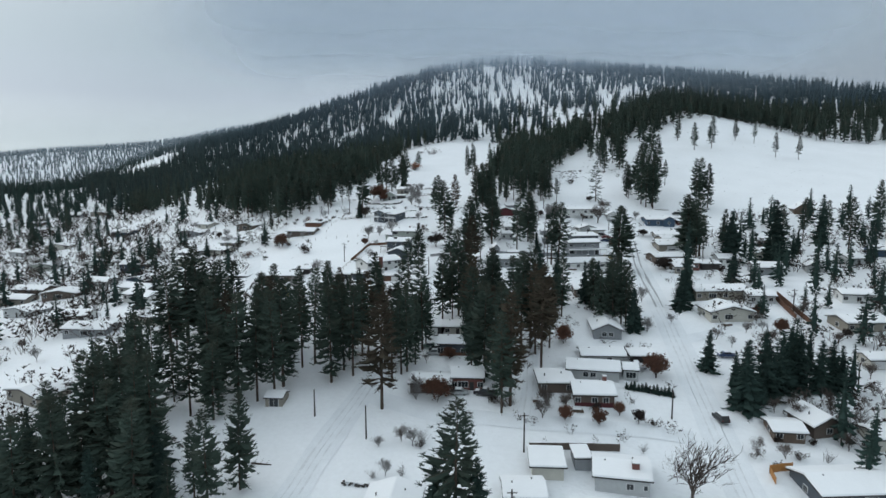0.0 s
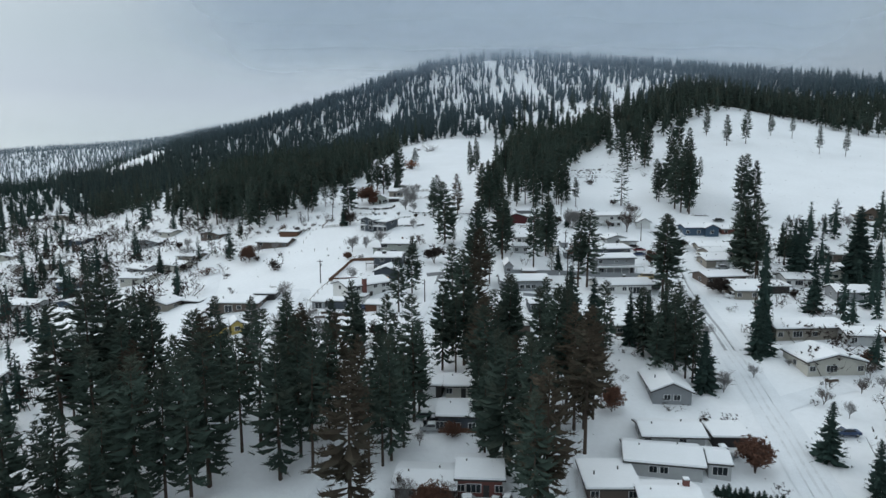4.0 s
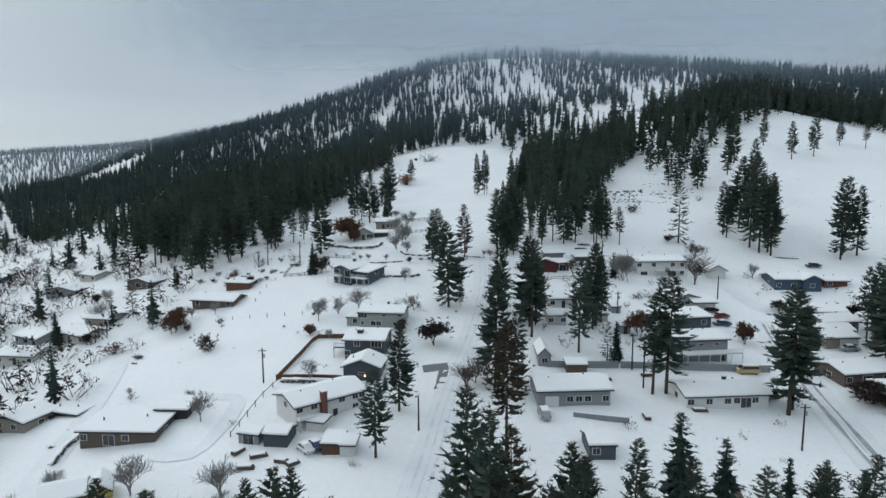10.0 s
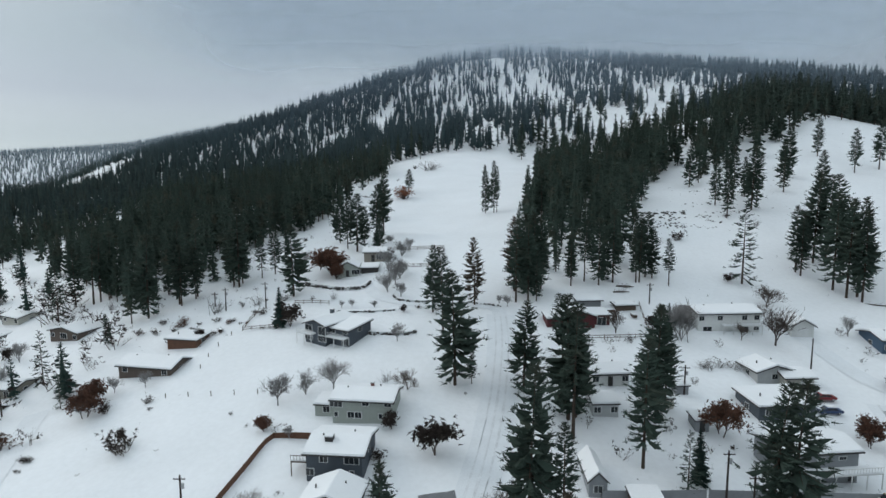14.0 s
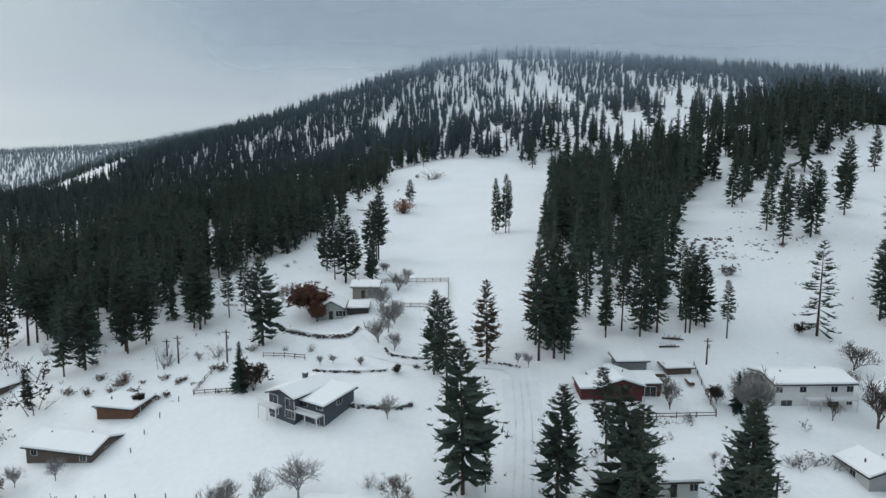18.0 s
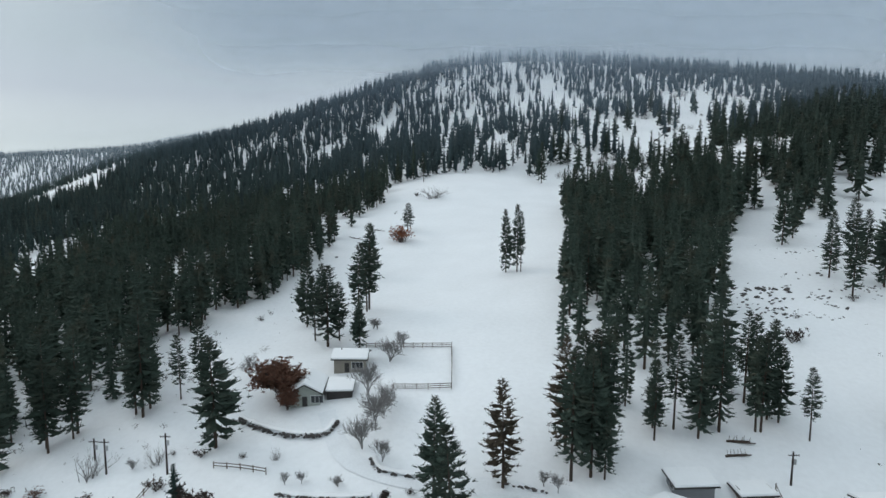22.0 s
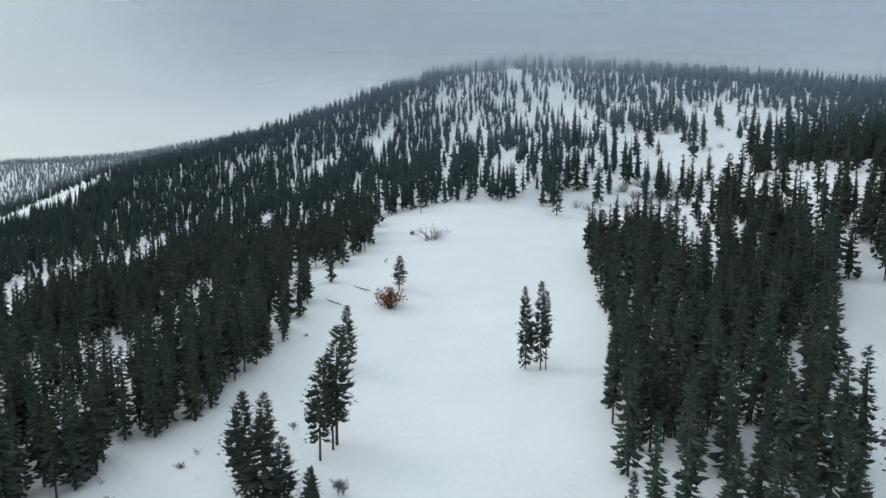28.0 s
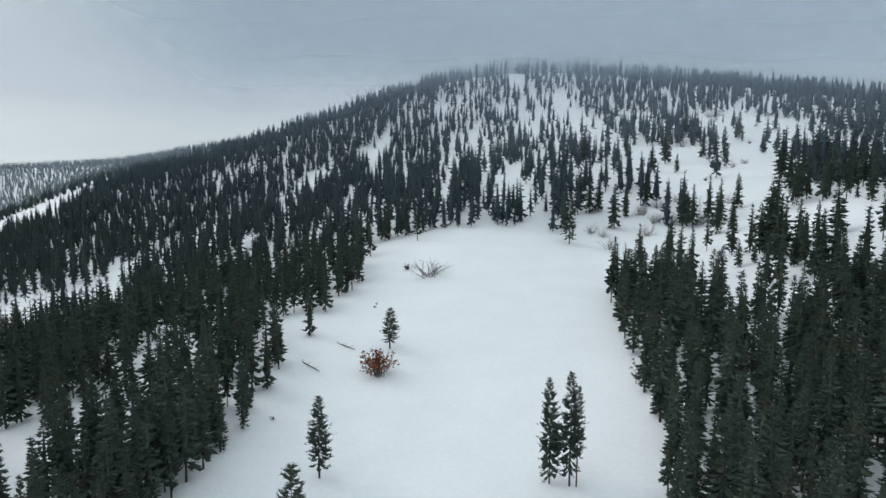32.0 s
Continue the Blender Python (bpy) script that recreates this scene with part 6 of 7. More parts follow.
b = house(34.0, 114.8, -12, 'pale house with brick chimney by the cross street', [(0, 0, 0, 9.8, 9.0, 3.1, 'gx', PALE, 1.1, '....w.n', 1)], dz=-0.66)
add_chimney(b, 2.5, -2.0, 0.5, 5.2, BRICK, 1.3)
house(-9.1, 106.4, -5, 'house with broad snowy gable roof', [(0, 0, 0, 9.4, 9.0, 2.8, 'gy', CREAM, 1.5, '.ww.', 1)], dz=-0.61)
house(14.6, 109.2, -1, 'small white house under snow', [(0, 0, 0, 7.0, 7.0, 2.6, 'gx', WHITE, 0.9, '', 1)], dz=-0.49)
house(-40.0, 146.2, -6, 'small open-fronted field shed with snow roof', [(0, 0, 0, 4.2, 4.5, 2.1, 'gx', TAN, 0.8, 's', 1)], 'shed', 'shed', 'sheds and outbuildings', dz=-0.44)
house(92.4, 210.5, 3, 'long tan bungalow with thick roof snow', [(0, 0, 0, 17.8, 9.0, 3.0, 'gx', TAN, 1.1, 'w.p.w..w', 1)], dz=-0.41)
house(87.0, 191.1, 1, 'cream bungalow with wide snowy hipped roof', [(0, 0, 0, 12.9, 10.0, 3.0, 'gy', CREAM, 1.6, 'w.p..w', 1)], dz=-0.66)
house(96.4, 250.6, -2, 'brick bungalow with white roof and dark carport', [(0, 0, 0, 9.8, 8.0, 2.8, 'gx', BRICK, 0.9, 'p..w', 1), (9.5, 0, 0, 7.0, 7.0, 2.4, 'flat', DARK, 0.3, '', 1)], dz=-0.35)
house(104.9, 296.3, -5, 'tan house beside the upper street', [(0, 0, 0, 11.1, 8.0, 2.7, 'gx', TAN, 1.0, 'w.d.w', 1)], dz=-0.84)
house(101.0, 284.9, -5, 'cream double garage with snowy roof', [(0, 0, 0, 8.9, 7.0, 2.5, 'gx', CREAM, 0.8, 'G..', 1)], dz=-0.61)
house(135.2, 260.5, -17, 'cream house with dark verandah under snow', [(0, 0, 0, 9.2, 9.0, 3.0, 'gy', CREAM, 1.5, 'w.s.w', 1)], dz=-0.51)
house(123.4, 239.2, -10, 'grey house with hipped snowy roof', [(0, 0, 0, 10.3, 9.0, 2.9, 'gx', GREY, 1.3, '.w..w.', 1)], dz=-0.34)
house(183.8, 324.0, -11, 'wooden chalet with steep snowy gable', [(0, 0, 0, 9.1, 8.0, 2.6, 'gy', WOOD, 3.0, '.w.', 1)], dz=-0.95)
house(144.6, 281.6, -19, 'dark brown house half hidden by firs', [(0, 0, 0, 6.6, 8.0, 2.6, 'gx', BROWN, 1.0, 'w.w', 1)], dz=-0.67)
house(133.9, 200.8, -12, 'long white bungalow among bare trees', [(0, 0, 0, 11.5, 8.0, 2.8, 'gx', WHITE, 0.9, 'w.w.w.', 1)], dz=-0.44)
house(120.4, 179.2, 3, 'tan bungalow with deep eaves and snow', [(0, 0, 0, 12.5, 9.0, 2.8, 'gx', TAN, 1.1, 'w.p.w', 1)], dz=-0.65)
house(141.0, 238.2, -14, 'small pale house behind dark firs', [(0, 0, 0, 5.7, 7.0, 2.6, 'gy', PALE, 1.2, '.w.', 1)], dz=-0.29)
house(176.6, 254.3, -17, 'blue house at the foot of the slope', [(0, 0, 0, 7.8, 8.0, 2.8, 'gx', BLUE, 1.0, 'w.w', 1)], dz=-0.47)
house(81.3, 132.2, 6, 'brown hillside house with snowy gable roof', [(0, 0, 0, 6.9, 9.0, 2.7, 'gy', BROWN, 1.8, '.w.', 1)], dz=-0.82)
house(73.2, 129.8, -9, 'weathered cabin behind bare shrubs', [(0, 0, 0, 6.1, 7.0, 2.3, 'gx', WOOD, 0.7, 'w.w', 1)], dz=-0.64)
house(74.3, 111.2, 3, 'dark house with broad snow-covered roof', [(0, 0, 0, 14.1, 10.0, 2.8, 'gx', SLATE, 1.3, 'w.w.p.w', 1)], dz=-0.74)
house(111.3, 157.3, 1, 'cream garage with snow on the roof', [(0, 0, 0, 7.2, 6.0, 2.4, 'gx', CREAM, 0.9, 'G', 1)], 'shed', 'shed', 'sheds and outbuildings', dz=-0.55)
house(91.4, 126.2, 1, 'cream house at the edge of the firs', [(0, 0, 0, 5.2, 7.0, 2.6, 'gx', CREAM, 0.9, 'w', 1)], dz=-0.63)
house(103.7, 204.8, -6, 'pale house behind the cedar fence', [(0, 0, 0, 8.2, 8.0, 2.6, 'gx', PALE, 0.9, 'w.w', 1)], dz=-0.41)
house(25.3, 248.7, 3, 'long grey ranch house with garage and snow roof', [(0, 0, 0, 14.5, 9.0, 3.3, 'gx', GREY, 1.1, '.g.www.w', 1)], dz=-0.62)
b = house(59.8, 271.5, 6, 'two-storey grey house with a white timber deck', [(0, 0, 0, 13.2, 8.0, 5.2, 'gx', GREY, 0.9, 'w..b.b./s....d', 2)], dz=-0.64)
add_deck(b, -6.58 - 0.6, 6.58 + 2.5, -4.00 - 2.6, -4.00, 2.5)
house(64.5, 290.5, 7, 'low dark house with flat snowy roof', [(0, 0, 0, 11.8, 8.0, 2.8, 'flat', SLATE, 0.6, 'w.w', 1)], dz=-0.83)
house(68.7, 302.9, 6, 'small pale gabled house', [(0, 0, 0, 7.9, 7.0, 2.7, 'gy', PALE, 1.2, '.w.', 1)], dz=-0.84)
b = house(56.5, 249.8, 4, 'long white bungalow with snow-deep roof', [(0, 0, 0, 17.3, 9.0, 2.7, 'gx', WHITE, 1.2, 'w.w.wwsw.', 1)], dz=-0.52)
add_chimney(b, 1.5, 0.3, 3.0, 5.0, DARK, 0.7)
b = house(68.5, 325.7, 3, 'long white two-storey house under the slope', [(0, 0, 0, 15.4, 9.0, 5.2, 'gx', WHITE, 0.9, 'w..w...w.w/.s.....s.w', 2)], dz=-2.05)
add_deck(b, -2.0, 7.72, -4.50 - 1.6, -4.50, 2.5)
house(86.3, 323.5, -4, 'white gabled garage under snow', [(0, 0, 0, 5.2, 8.0, 2.9, 'gy', WHITE, 1.5, '.g.', 1)], 'shed', 'shed', 'sheds and outbuildings', dz=-1.13)
house(107.9, 317.2, -1, 'dark blue house with white window frames', [(0, 0, 0, 13.5, 9.0, 3.2, 'gx', BLUE, 1.0, 'w.w..w', 1), (4.0, -2.5, 0, 5.5, 6.0, 3.2, 'gy', BLUE, 1.3, '.w.', 1), (12.5, 0.5, 0, 7.0, 7.0, 2.4, 'gx', BRICK, 0.7, 'w.', 1)], dz=-1.22)
house(104.4, 289.7, 8, 'tan house at the street corner', [(0, 0, 0, 9.9, 8.0, 2.8, 'gx', TAN, 1.1, 'w.w', 1)], dz=-0.74)
house(99.2, 280.9, 3, 'tan double garage with snowy roof', [(0, 0, 0, 8.2, 8.0, 2.6, 'gx', TAN, 0.9, '.G', 1)], dz=-0.65)
house(93.3, 261.6, 10, 'brown house with wide snowy roof by the street', [(0, 0, 0, 13.9, 9.0, 2.8, 'gx', BROWN, 1.1, 'w.p.w.', 1)], dz=-0.49)
house(93.2, 244.7, -2, 'tan brick bungalow by the pickup', [(0, 0, 0, 6.8, 8.0, 2.7, 'gx', TAN, 0.9, 'w.w', 1)], dz=-0.32)
house(73.1, 300.4, 3, 'cream garage with snow-covered roof', [(0, 0, 0, 6.1, 6.0, 2.6, 'gx', CREAM, 0.8, '.g', 1)], 'shed', 'shed', 'sheds and outbuildings', dz=-0.70)
house(46.9, 294.6, 6, 'small grey garden shed', [(0, 0, 0, 2.5, 3.0, 1.9, 'gx', GREY, 0.5, '', 1)], 'shed', 'shed', 'sheds and outbuildings', dz=-0.34)
house(46.1, 282.4, 1, 'grey board shed with snow roof', [(0, 0, 0, 2.5, 3.5, 2.1, 'flat', GREY, 0.3, 'd', 1)], 'shed', 'shed', 'sheds and outbuildings', dz=-0.33)
house(28.9, 259.5, -1, 'long brown shed beside the alley', [(0, 0, 0, 4.4, 3.5, 2.2, 'flat', BROWN, 0.3, '', 1)], 'shed', 'shed', 'sheds and outbuildings', dz=-0.26)
house(32.6, 298.4, 4, 'small white house beyond the pines', [(0, 0, 0, 7.7, 7.0, 2.6, 'gx', WHITE, 0.9, 'w.d.w', 1)], dz=-0.79)
house(22.4, 265.7, -2, 'grey gabled house next to the ranch house', [(0, 0, 0, 2.8, 9.0, 2.8, 'gy', GREY, 1.4, '.w.', 1)], dz=-0.72)
house(29.0, 286.8, 2, 'pale cottage among pines', [(0, 0, 0, 4.8, 6.0, 2.6, 'gx', PALE, 0.8, 'w.w', 1)], dz=-0.61)
house(41.5, 289.1, 7, 'cream garden shed under snow', [(0, 0, 0, 3.4, 3.0, 2.0, 'flat', CREAM, 0.2, '', 1)], 'shed', 'shed', 'sheds and outbuildings', dz=-0.32)
house(26.6, 228.9, 1, 'slate cabin behind the young pines', [(0, 0, 0, 4.5, 6.0, 2.5, 'gx', SLATE, 0.8, 'w.', 1)], dz=-0.37)
house(19.9, 212.7, -0, 'brown house shaded by tall pines', [(0, 0, 0, 5.0, 7.0, 2.6, 'gx', BROWN, 0.9, 'w.', 1)], dz=-0.47)
house(47.2, 212.8, 0, 'brown house behind dark firs', [(0, 0, 0, 5.3, 7.0, 2.7, 'gx', BROWN, 0.9, 'w.w', 1)], dz=-0.41)
house(31.2, 323.4, 4, 'dark red barn with lean-to wings and snow roof', [(0, 0, 0, 7.9, 8.0, 2.8, 'gy', REDWALL, 1.3, '.....', 1), (-5.6, -1.0, 0, 4.2, 5.0, 2.2, 'flat', REDWALL, 0.5, '', 1), (6.2, 0.5, 0, 4.0, 5.5, 2.5, 'flat', REDWALL, 0.5, 's', 1)], 'barn', 'barn', 'farm buildings', dz=-0.99)
house(36.1, 331.5, 4, 'long grey shed behind the barn', [(0, 0, 0, 6.0, 4.0, 2.2, 'flat', GREY, 0.4, '', 1)], 'shed', 'shed', 'sheds and outbuildings', dz=-0.51)
house(45.6, 330.7, 5, 'low stacked timber store under snow', [(0, 0, 0, 5.1, 3.0, 1.4, 'flat', WOOD, 0.2, '', 1)], 'shed', 'shed', 'sheds and outbuildings', dz=-0.40)
b = house(-29.0, 319.6, -33, 'modern dark house with glazed front and white decks', [(0, 0, 0, 6.4, 10.0, 4.7, 'gy', SLATE, 1.0, 's.s/p.p', 2)], dz=-1.17)
add_deck(b, -4.6, 0.2, -5.00 - 1.7, -5.00, 2.7)
wing(b, 5.6, 0.8, 0.3, 6.4, 8.0, 3.6, 'flat', SLATE, 0.9, front='p.w/..s', floors=2)
add_deck(b, 2.6, 8.6, -4.9, -3.2, 2.3)
add_chimney(b, -0.5, 1.5, 5.4, 7.0, SLATE, 0.8)
house(-30.4, 361.4, 4, 'sage cottage with snowy gable and small porch', [(0, 0, 0, 6.0, 9.0, 2.9, 'gy', GREEN, 1.6, 'w.d.p', 1), (6.6, 0.5, 0, 5.0, 6.5, 2.3, 'flat', DARK, 0.3, '', 1)], dz=-0.71)
house(-23.3, 373.3, 0, 'tan outbuilding with snow roof by the paddock', [(0, 0, 0, 6.8, 6.0, 3.0, 'gx', TAN, 1.0, '..d.p.', 1)], 'shed', 'shed', 'sheds and outbuildings', dz=-0.40)
b = house(-16.1, 286.1, -8, 'pale green two-storey house with low snow roof', [(0, 0, 0, 11.3, 8.0, 4.3, 'gx', GREEN, 0.9, 'p...b..b/n.ww..n.', 2), (-7.5, 0.5, 0, 4.5, 5.0, 2.3, 'flat', GREEN, 0.3, 'w', 1)], dz=-0.79)
add_chimney(b, 1.0, 0.5, 4.4, 6.3, BRICK, 0.6)
b = house(-18.6, 270.9, -6, 'slate house with attached gabled garage and deck', [(0, 0, 0, 9.2, 10.0, 4.6, 'gx', SLATE, 1.0, '..w...p./w.....n.', 2)], dz=-0.86)
add_chimney(b, -1.5, -2.0, 4.8, 6.4, DARK, 1.3)
add_deck(b, -4.60 - 3.2, -4.60, -5.00 + 1.5, -5.00 + 6.0, 2.4, WOOD)
b = house(-18.2, 259.5, -7, 'slate gabled garage lit by a warm lamp', [(0, 0, 0, 8.0, 7.0, 3.0, 'gy', SLATE, 1.5, '..b..', 1)], dz=-0.55)
part('wall_lamp', boxed(0.6, 1.0, -3.50 - 0.14, -3.50 - 0.02, 0.9, 1.25, bevel=0.03), LIT, b, 'glowing orange wall lamp')
b = house(-25.4, 245.1, 38, 'white two-storey house with brick chimney and snow roof', [(0, 0, 0, 15.1, 9.0, 4.3, 'gx', WHITE, 1.2, 'w.w...w.ww/n.w..d..w.', 2)], dz=-0.95)
add_chimney(b, -2.0, -4.5 - 0.56, 0.0, 6.4, BRICK, 1.1)
add_deck(b, -7.53, -7.53 + 3.5, -4.5 - 1.5, -4.5, 2.2, TRIM)
house(-36.1, 235.2, -15, 'open grey lean-to shed under snow', [(0, 0, 0, 4.1, 4.0, 2.0, 'gx', GREY, 0.5, 's', 1)], 'shed', 'shed', 'sheds and outbuildings', dz=-0.28)
house(-31.0, 234.1, -8, 'slate-grey shed with thick snow roof', [(0, 0, 0, 4.5, 4.5, 2.3, 'gx', SLATE, 0.6, '', 1)], 'shed', 'shed', 'sheds and outbuildings', dz=-0.30)
house(-24.6, 237.8, -16, 'white storage box in the snow', [(0, 0, 0, 3.6, 3.0, 1.8, 'flat', WHITE, 0.2, '', 1)], 'shed', 'shed', 'sheds and outbuildings', dz=-0.21)
house(-20.5, 231.0, -4, 'tarpaulined trailer with snow on top', [(0, 0, 0, 3.3, 5.0, 1.9, 'flat', CEDAR, 0.2, '', 1)], 'shed', 'shed', 'sheds and outbuildings', dz=-0.34)
house(-17.5, 229.6, -4, 'white cargo trailer covered in snow', [(0, 0, 0, 2.6, 4.0, 2.0, 'flat', WHITE, 0.2, '', 1)], 'trailer', 'trailer', 'sheds and outbuildings', dz=-0.27)
house(-62.8, 242.0, -3, 'low brown house with flat snow-covered roof', [(0, 0, 0, 14.7, 9.0, 2.7, 'flat', BROWN, 0.5, 'w..s.w...', 1)], dz=-0.49)
house(-55.5, 248.3, -4, 'open carport with flat snowy roof', [(0, 0, 0, 6.1, 6.0, 2.3, 'flat', DARK, 0.2, '', 1)], 'shed', 'shed', 'sheds and outbuildings', dz=-0.37)
house(-91.5, 253.7, -17, 'tan gabled house on the lower slope', [(0, 0, 0, 9.6, 8.0, 2.7, 'gy', TAN, 1.0, '.w.w.', 1), (7.5, 5.0, 0.3, 8.0, 4.0, 2.2, 'flat', DARK, 0.2, '', 1)], dz=-0.51)
house(-56.9, 220.4, 25, 'bright yellow cottage with snow on its roof', [(0, 0, 0, 3.1, 6.0, 2.6, 'gy', YELLOW, 1.1, '.w.', 1), (-5.5, 1.0, 0, 6.0, 6.0, 2.3, 'gx', YELLOW, 0.9, 'w', 1)], dz=-0.19)
house(-69.7, 314.8, -12, 'dark brown hillside house with snow roof', [(0, 0, 0, 13.7, 8.0, 2.4, 'gx', BROWN, 1.3, 'w..w', 1)], dz=-0.96)
house(-66.1, 326.0, -11, 'rust-brown garage dug into the slope', [(0, 0, 0, 8.0, 6.0, 2.2, 'flat', CEDAR, 0.3, '', 1)], 'shed', 'shed', 'sheds and outbuildings', dz=-0.74)
house(-106.5, 317.4, -11, 'tan house on the valley slope', [(0, 0, 0, 8.7, 8.0, 2.6, 'gx', TAN, 0.9, 'w.w', 1)], dz=-0.93)
house(-137.5, 370.3, -28, 'cream house lower in the valley', [(0, 0, 0, 8.9, 8.0, 2.6, 'gx', CREAM, 0.9, 'w.w', 1)], dz=-1.17)
house(-104.2, 156.8, -28, 'tan bungalow in the valley with snow roof', [(0, 0, 0, 13.6, 8.5, 2.7, 'gy', TAN, 1.2, 'w.d.w', 1)], dz=-0.77)
house(-114.6, 201.6, -7, 'grey valley house under snow', [(0, 0, 0, 15.0, 8.5, 2.7, 'gx', GREY, 1.2, 'w.p.w', 1)], dz=-0.46)
house(-95.2, 206.2, -21, 'cream valley house with snowy roof', [(0, 0, 0, 11.7, 8.5, 2.7, 'gx', CREAM, 1.2, 'w.d.w', 1)], dz=-0.58)
house(-164.8, 270.6, 0, 'brown house in the valley town', [(0, 0, 0, 15.0, 8.5, 2.7, 'gy', BROWN, 1.2, 'w.p.w', 1)], dz=-0.36)
house(-157.8, 286.4, -14, 'pale grey bungalow with snow-covered roof', [(0, 0, 0, 15.0, 8.5, 2.7, 'gx', PALE, 1.2, 'w.d.w', 1)], dz=-0.61)
house(-116.0, 241.6, -28, 'white valley house under deep snow', [(0, 0, 0, 14.3, 8.5, 2.7, 'gx', WHITE, 1.2, 'w.p.w', 1)], dz=-0.55)
house(-213.6, 337.8, -7, 'sage green house in the snowy town', [(0, 0, 0, 15.0, 8.5, 2.7, 'gy', GREEN, 1.2, 'w.d.w', 1)], dz=-0.58)
house(-204.1, 405.9, -21, 'blue house in the snowy valley', [(0, 0, 0, 15.0, 8.5, 2.7, 'gx', BLUE, 1.2, 'w.p.w', 1)], dz=-0.89)
house(-186.3, 351.9, 0, 'tan bungalow in the valley with snow roof', [(0, 0, 0, 12.4, 8.5, 2.7, 'gx', TAN, 1.2, 'w.d.w', 1)], dz=-0.67)
house(-141.6, 357.6, -14, 'grey valley house under snow', [(0, 0, 0, 12.9, 8.5, 2.7, 'gy', GREY, 1.2, 'w.p.w', 1)], dz=-1.08)
house(-109.0, 308.2, -28, 'cream valley house with snowy roof', [(0, 0, 0, 13.0, 8.5, 2.7, 'gx', CREAM, 1.2, 'w.d.w', 1)], dz=-1.06)
house(-187.9, 286.3, -7, 'brown house in the valley town', [(0, 0, 0, 15.0, 8.5, 2.7, 'gx', BROWN, 1.2, 'w.p.w', 1)], dz=-0.46)
house(-165.1, 245.6, -21, 'pale grey bungalow with snow-covered roof', [(0, 0, 0, 15.0, 8.5, 2.7, 'gy', PALE, 1.2, 'w.d.w', 1)], dz=-0.42)
house(-133.3, 223.4, 0, 'white valley house under deep snow', [(0, 0, 0, 13.0, 8.5, 2.7, 'gx', WHITE, 1.2, 'w.p.w', 1)], dz=-0.25)
house(-157.8, 318.4, -14, 'sage green house in the snowy town', [(0, 0, 0, 12.4, 8.5, 2.7, 'gx', GREEN, 1.2, 'w.d.w', 1)], dz=-0.83)
house(-131.9, 274.8, -28, 'blue house in the snowy valley', [(0, 0, 0, 12.5, 8.5, 2.7, 'gy', BLUE, 1.2, 'w.p.w', 1)], dz=-0.71)
house(-186.0, 271.2, -7, 'tan bungalow in the valley with snow roof', [(0, 0, 0, 14.5, 8.5, 2.7, 'gx', TAN, 1.2, 'w.d.w', 1)], dz=-0.39)
house(-315.5, 545.6, -21, 'grey valley house under snow', [(0, 0, 0, 15.0, 8.5, 2.7, 'gx', GREY, 1.2, 'w.p.w', 1)], dz=-0.62)
house(-239.5, 392.8, 0, 'cream valley house with snowy roof', [(0, 0, 0, 15.0, 8.5, 2.7, 'gy', CREAM, 1.2, 'w.d.w', 1)], dz=-0.52)
house(-331.8, 516.9, -14, 'brown house in the valley town', [(0, 0, 0, 15.0, 8.5, 2.7, 'gx', BROWN, 1.2, 'w.p.w', 1)], dz=-0.57)
house(-258.7, 386.9, -28, 'pale grey bungalow with snow-covered roof', [(0, 0, 0, 15.0, 8.5, 2.7, 'gx', PALE, 1.2, 'w.d.w', 1)], dz=-0.61)
house(-178.9, 327.2, -7, 'white valley house under deep snow', [(0, 0, 0, 13.5, 8.5, 2.7, 'gy', WHITE, 1.2, 'w.p.w', 1)], dz=-0.71)
house(-125.1, 257.9, -21, 'sage green house in the snowy town', [(0, 0, 0, 15.0, 8.5, 2.7, 'gx', GREEN, 1.2, 'w.d.w', 1)], dz=-0.55)
house(-150.4, 309.3, 0, 'blue house in the snowy valley', [(0, 0, 0, 14.4, 8.5, 2.7, 'gx', BLUE, 1.2, 'w.p.w', 1)], dz=-0.65)
house(-291.4, 539.4, -14, 'tan bungalow in the valley with snow roof', [(0, 0, 0, 15.0, 8.5, 2.7, 'gy', TAN, 1.2, 'w.d.w', 1)], dz=-0.60)
house(-124.9, 312.7, -28, 'grey valley house under snow', [(0, 0, 0, 11.1, 8.5, 2.7, 'gx', GREY, 1.2, 'w.p.w', 1)], dz=-1.05)
house(-120.2, 298.5, -7, 'cream valley house with snowy roof', [(0, 0, 0, 11.5, 8.5, 2.7, 'gx', CREAM, 1.2, 'w.d.w', 1)], dz=-0.75)
house(-106.3, 346.3, -21, 'brown house in the valley town', [(0, 0, 0, 10.6, 8.5, 2.7, 'gy', BROWN, 1.2, 'w.p.w', 1)], dz=-1.21)
house(159.8, 245.2, 8, 'pale grey bungalow with snow-covered roof', [(0, 0, 0, 8.0, 8.5, 2.7, 'gx', PALE, 1.2, 'w.d.w', 1)], dz=-0.31)
house(115.9, 256.6, -6, 'white valley house under deep snow', [(0, 0, 0, 8.0, 8.5, 2.7, 'gx', WHITE, 1.2, 'w.p.w', 1)], dz=-0.40)
house(-92.2, 231.9, -28, 'sage green house in the snowy town', [(0, 0, 0, 11.8, 8.5, 2.7, 'gy', GREEN, 1.2, 'w.d.w', 1)], dz=-0.56)
car(61.7, 134.6, 5, 'black', 'suv')
car(49.9, 158.0, 88, 'white', 'pickup')
car(3.6, 146.3, 86, 'silver', 'sedan')
car(10.1, 145.5, 70, 'black', 'pickup')
car(-1.7, 169.0, 88, 'black', 'sedan')
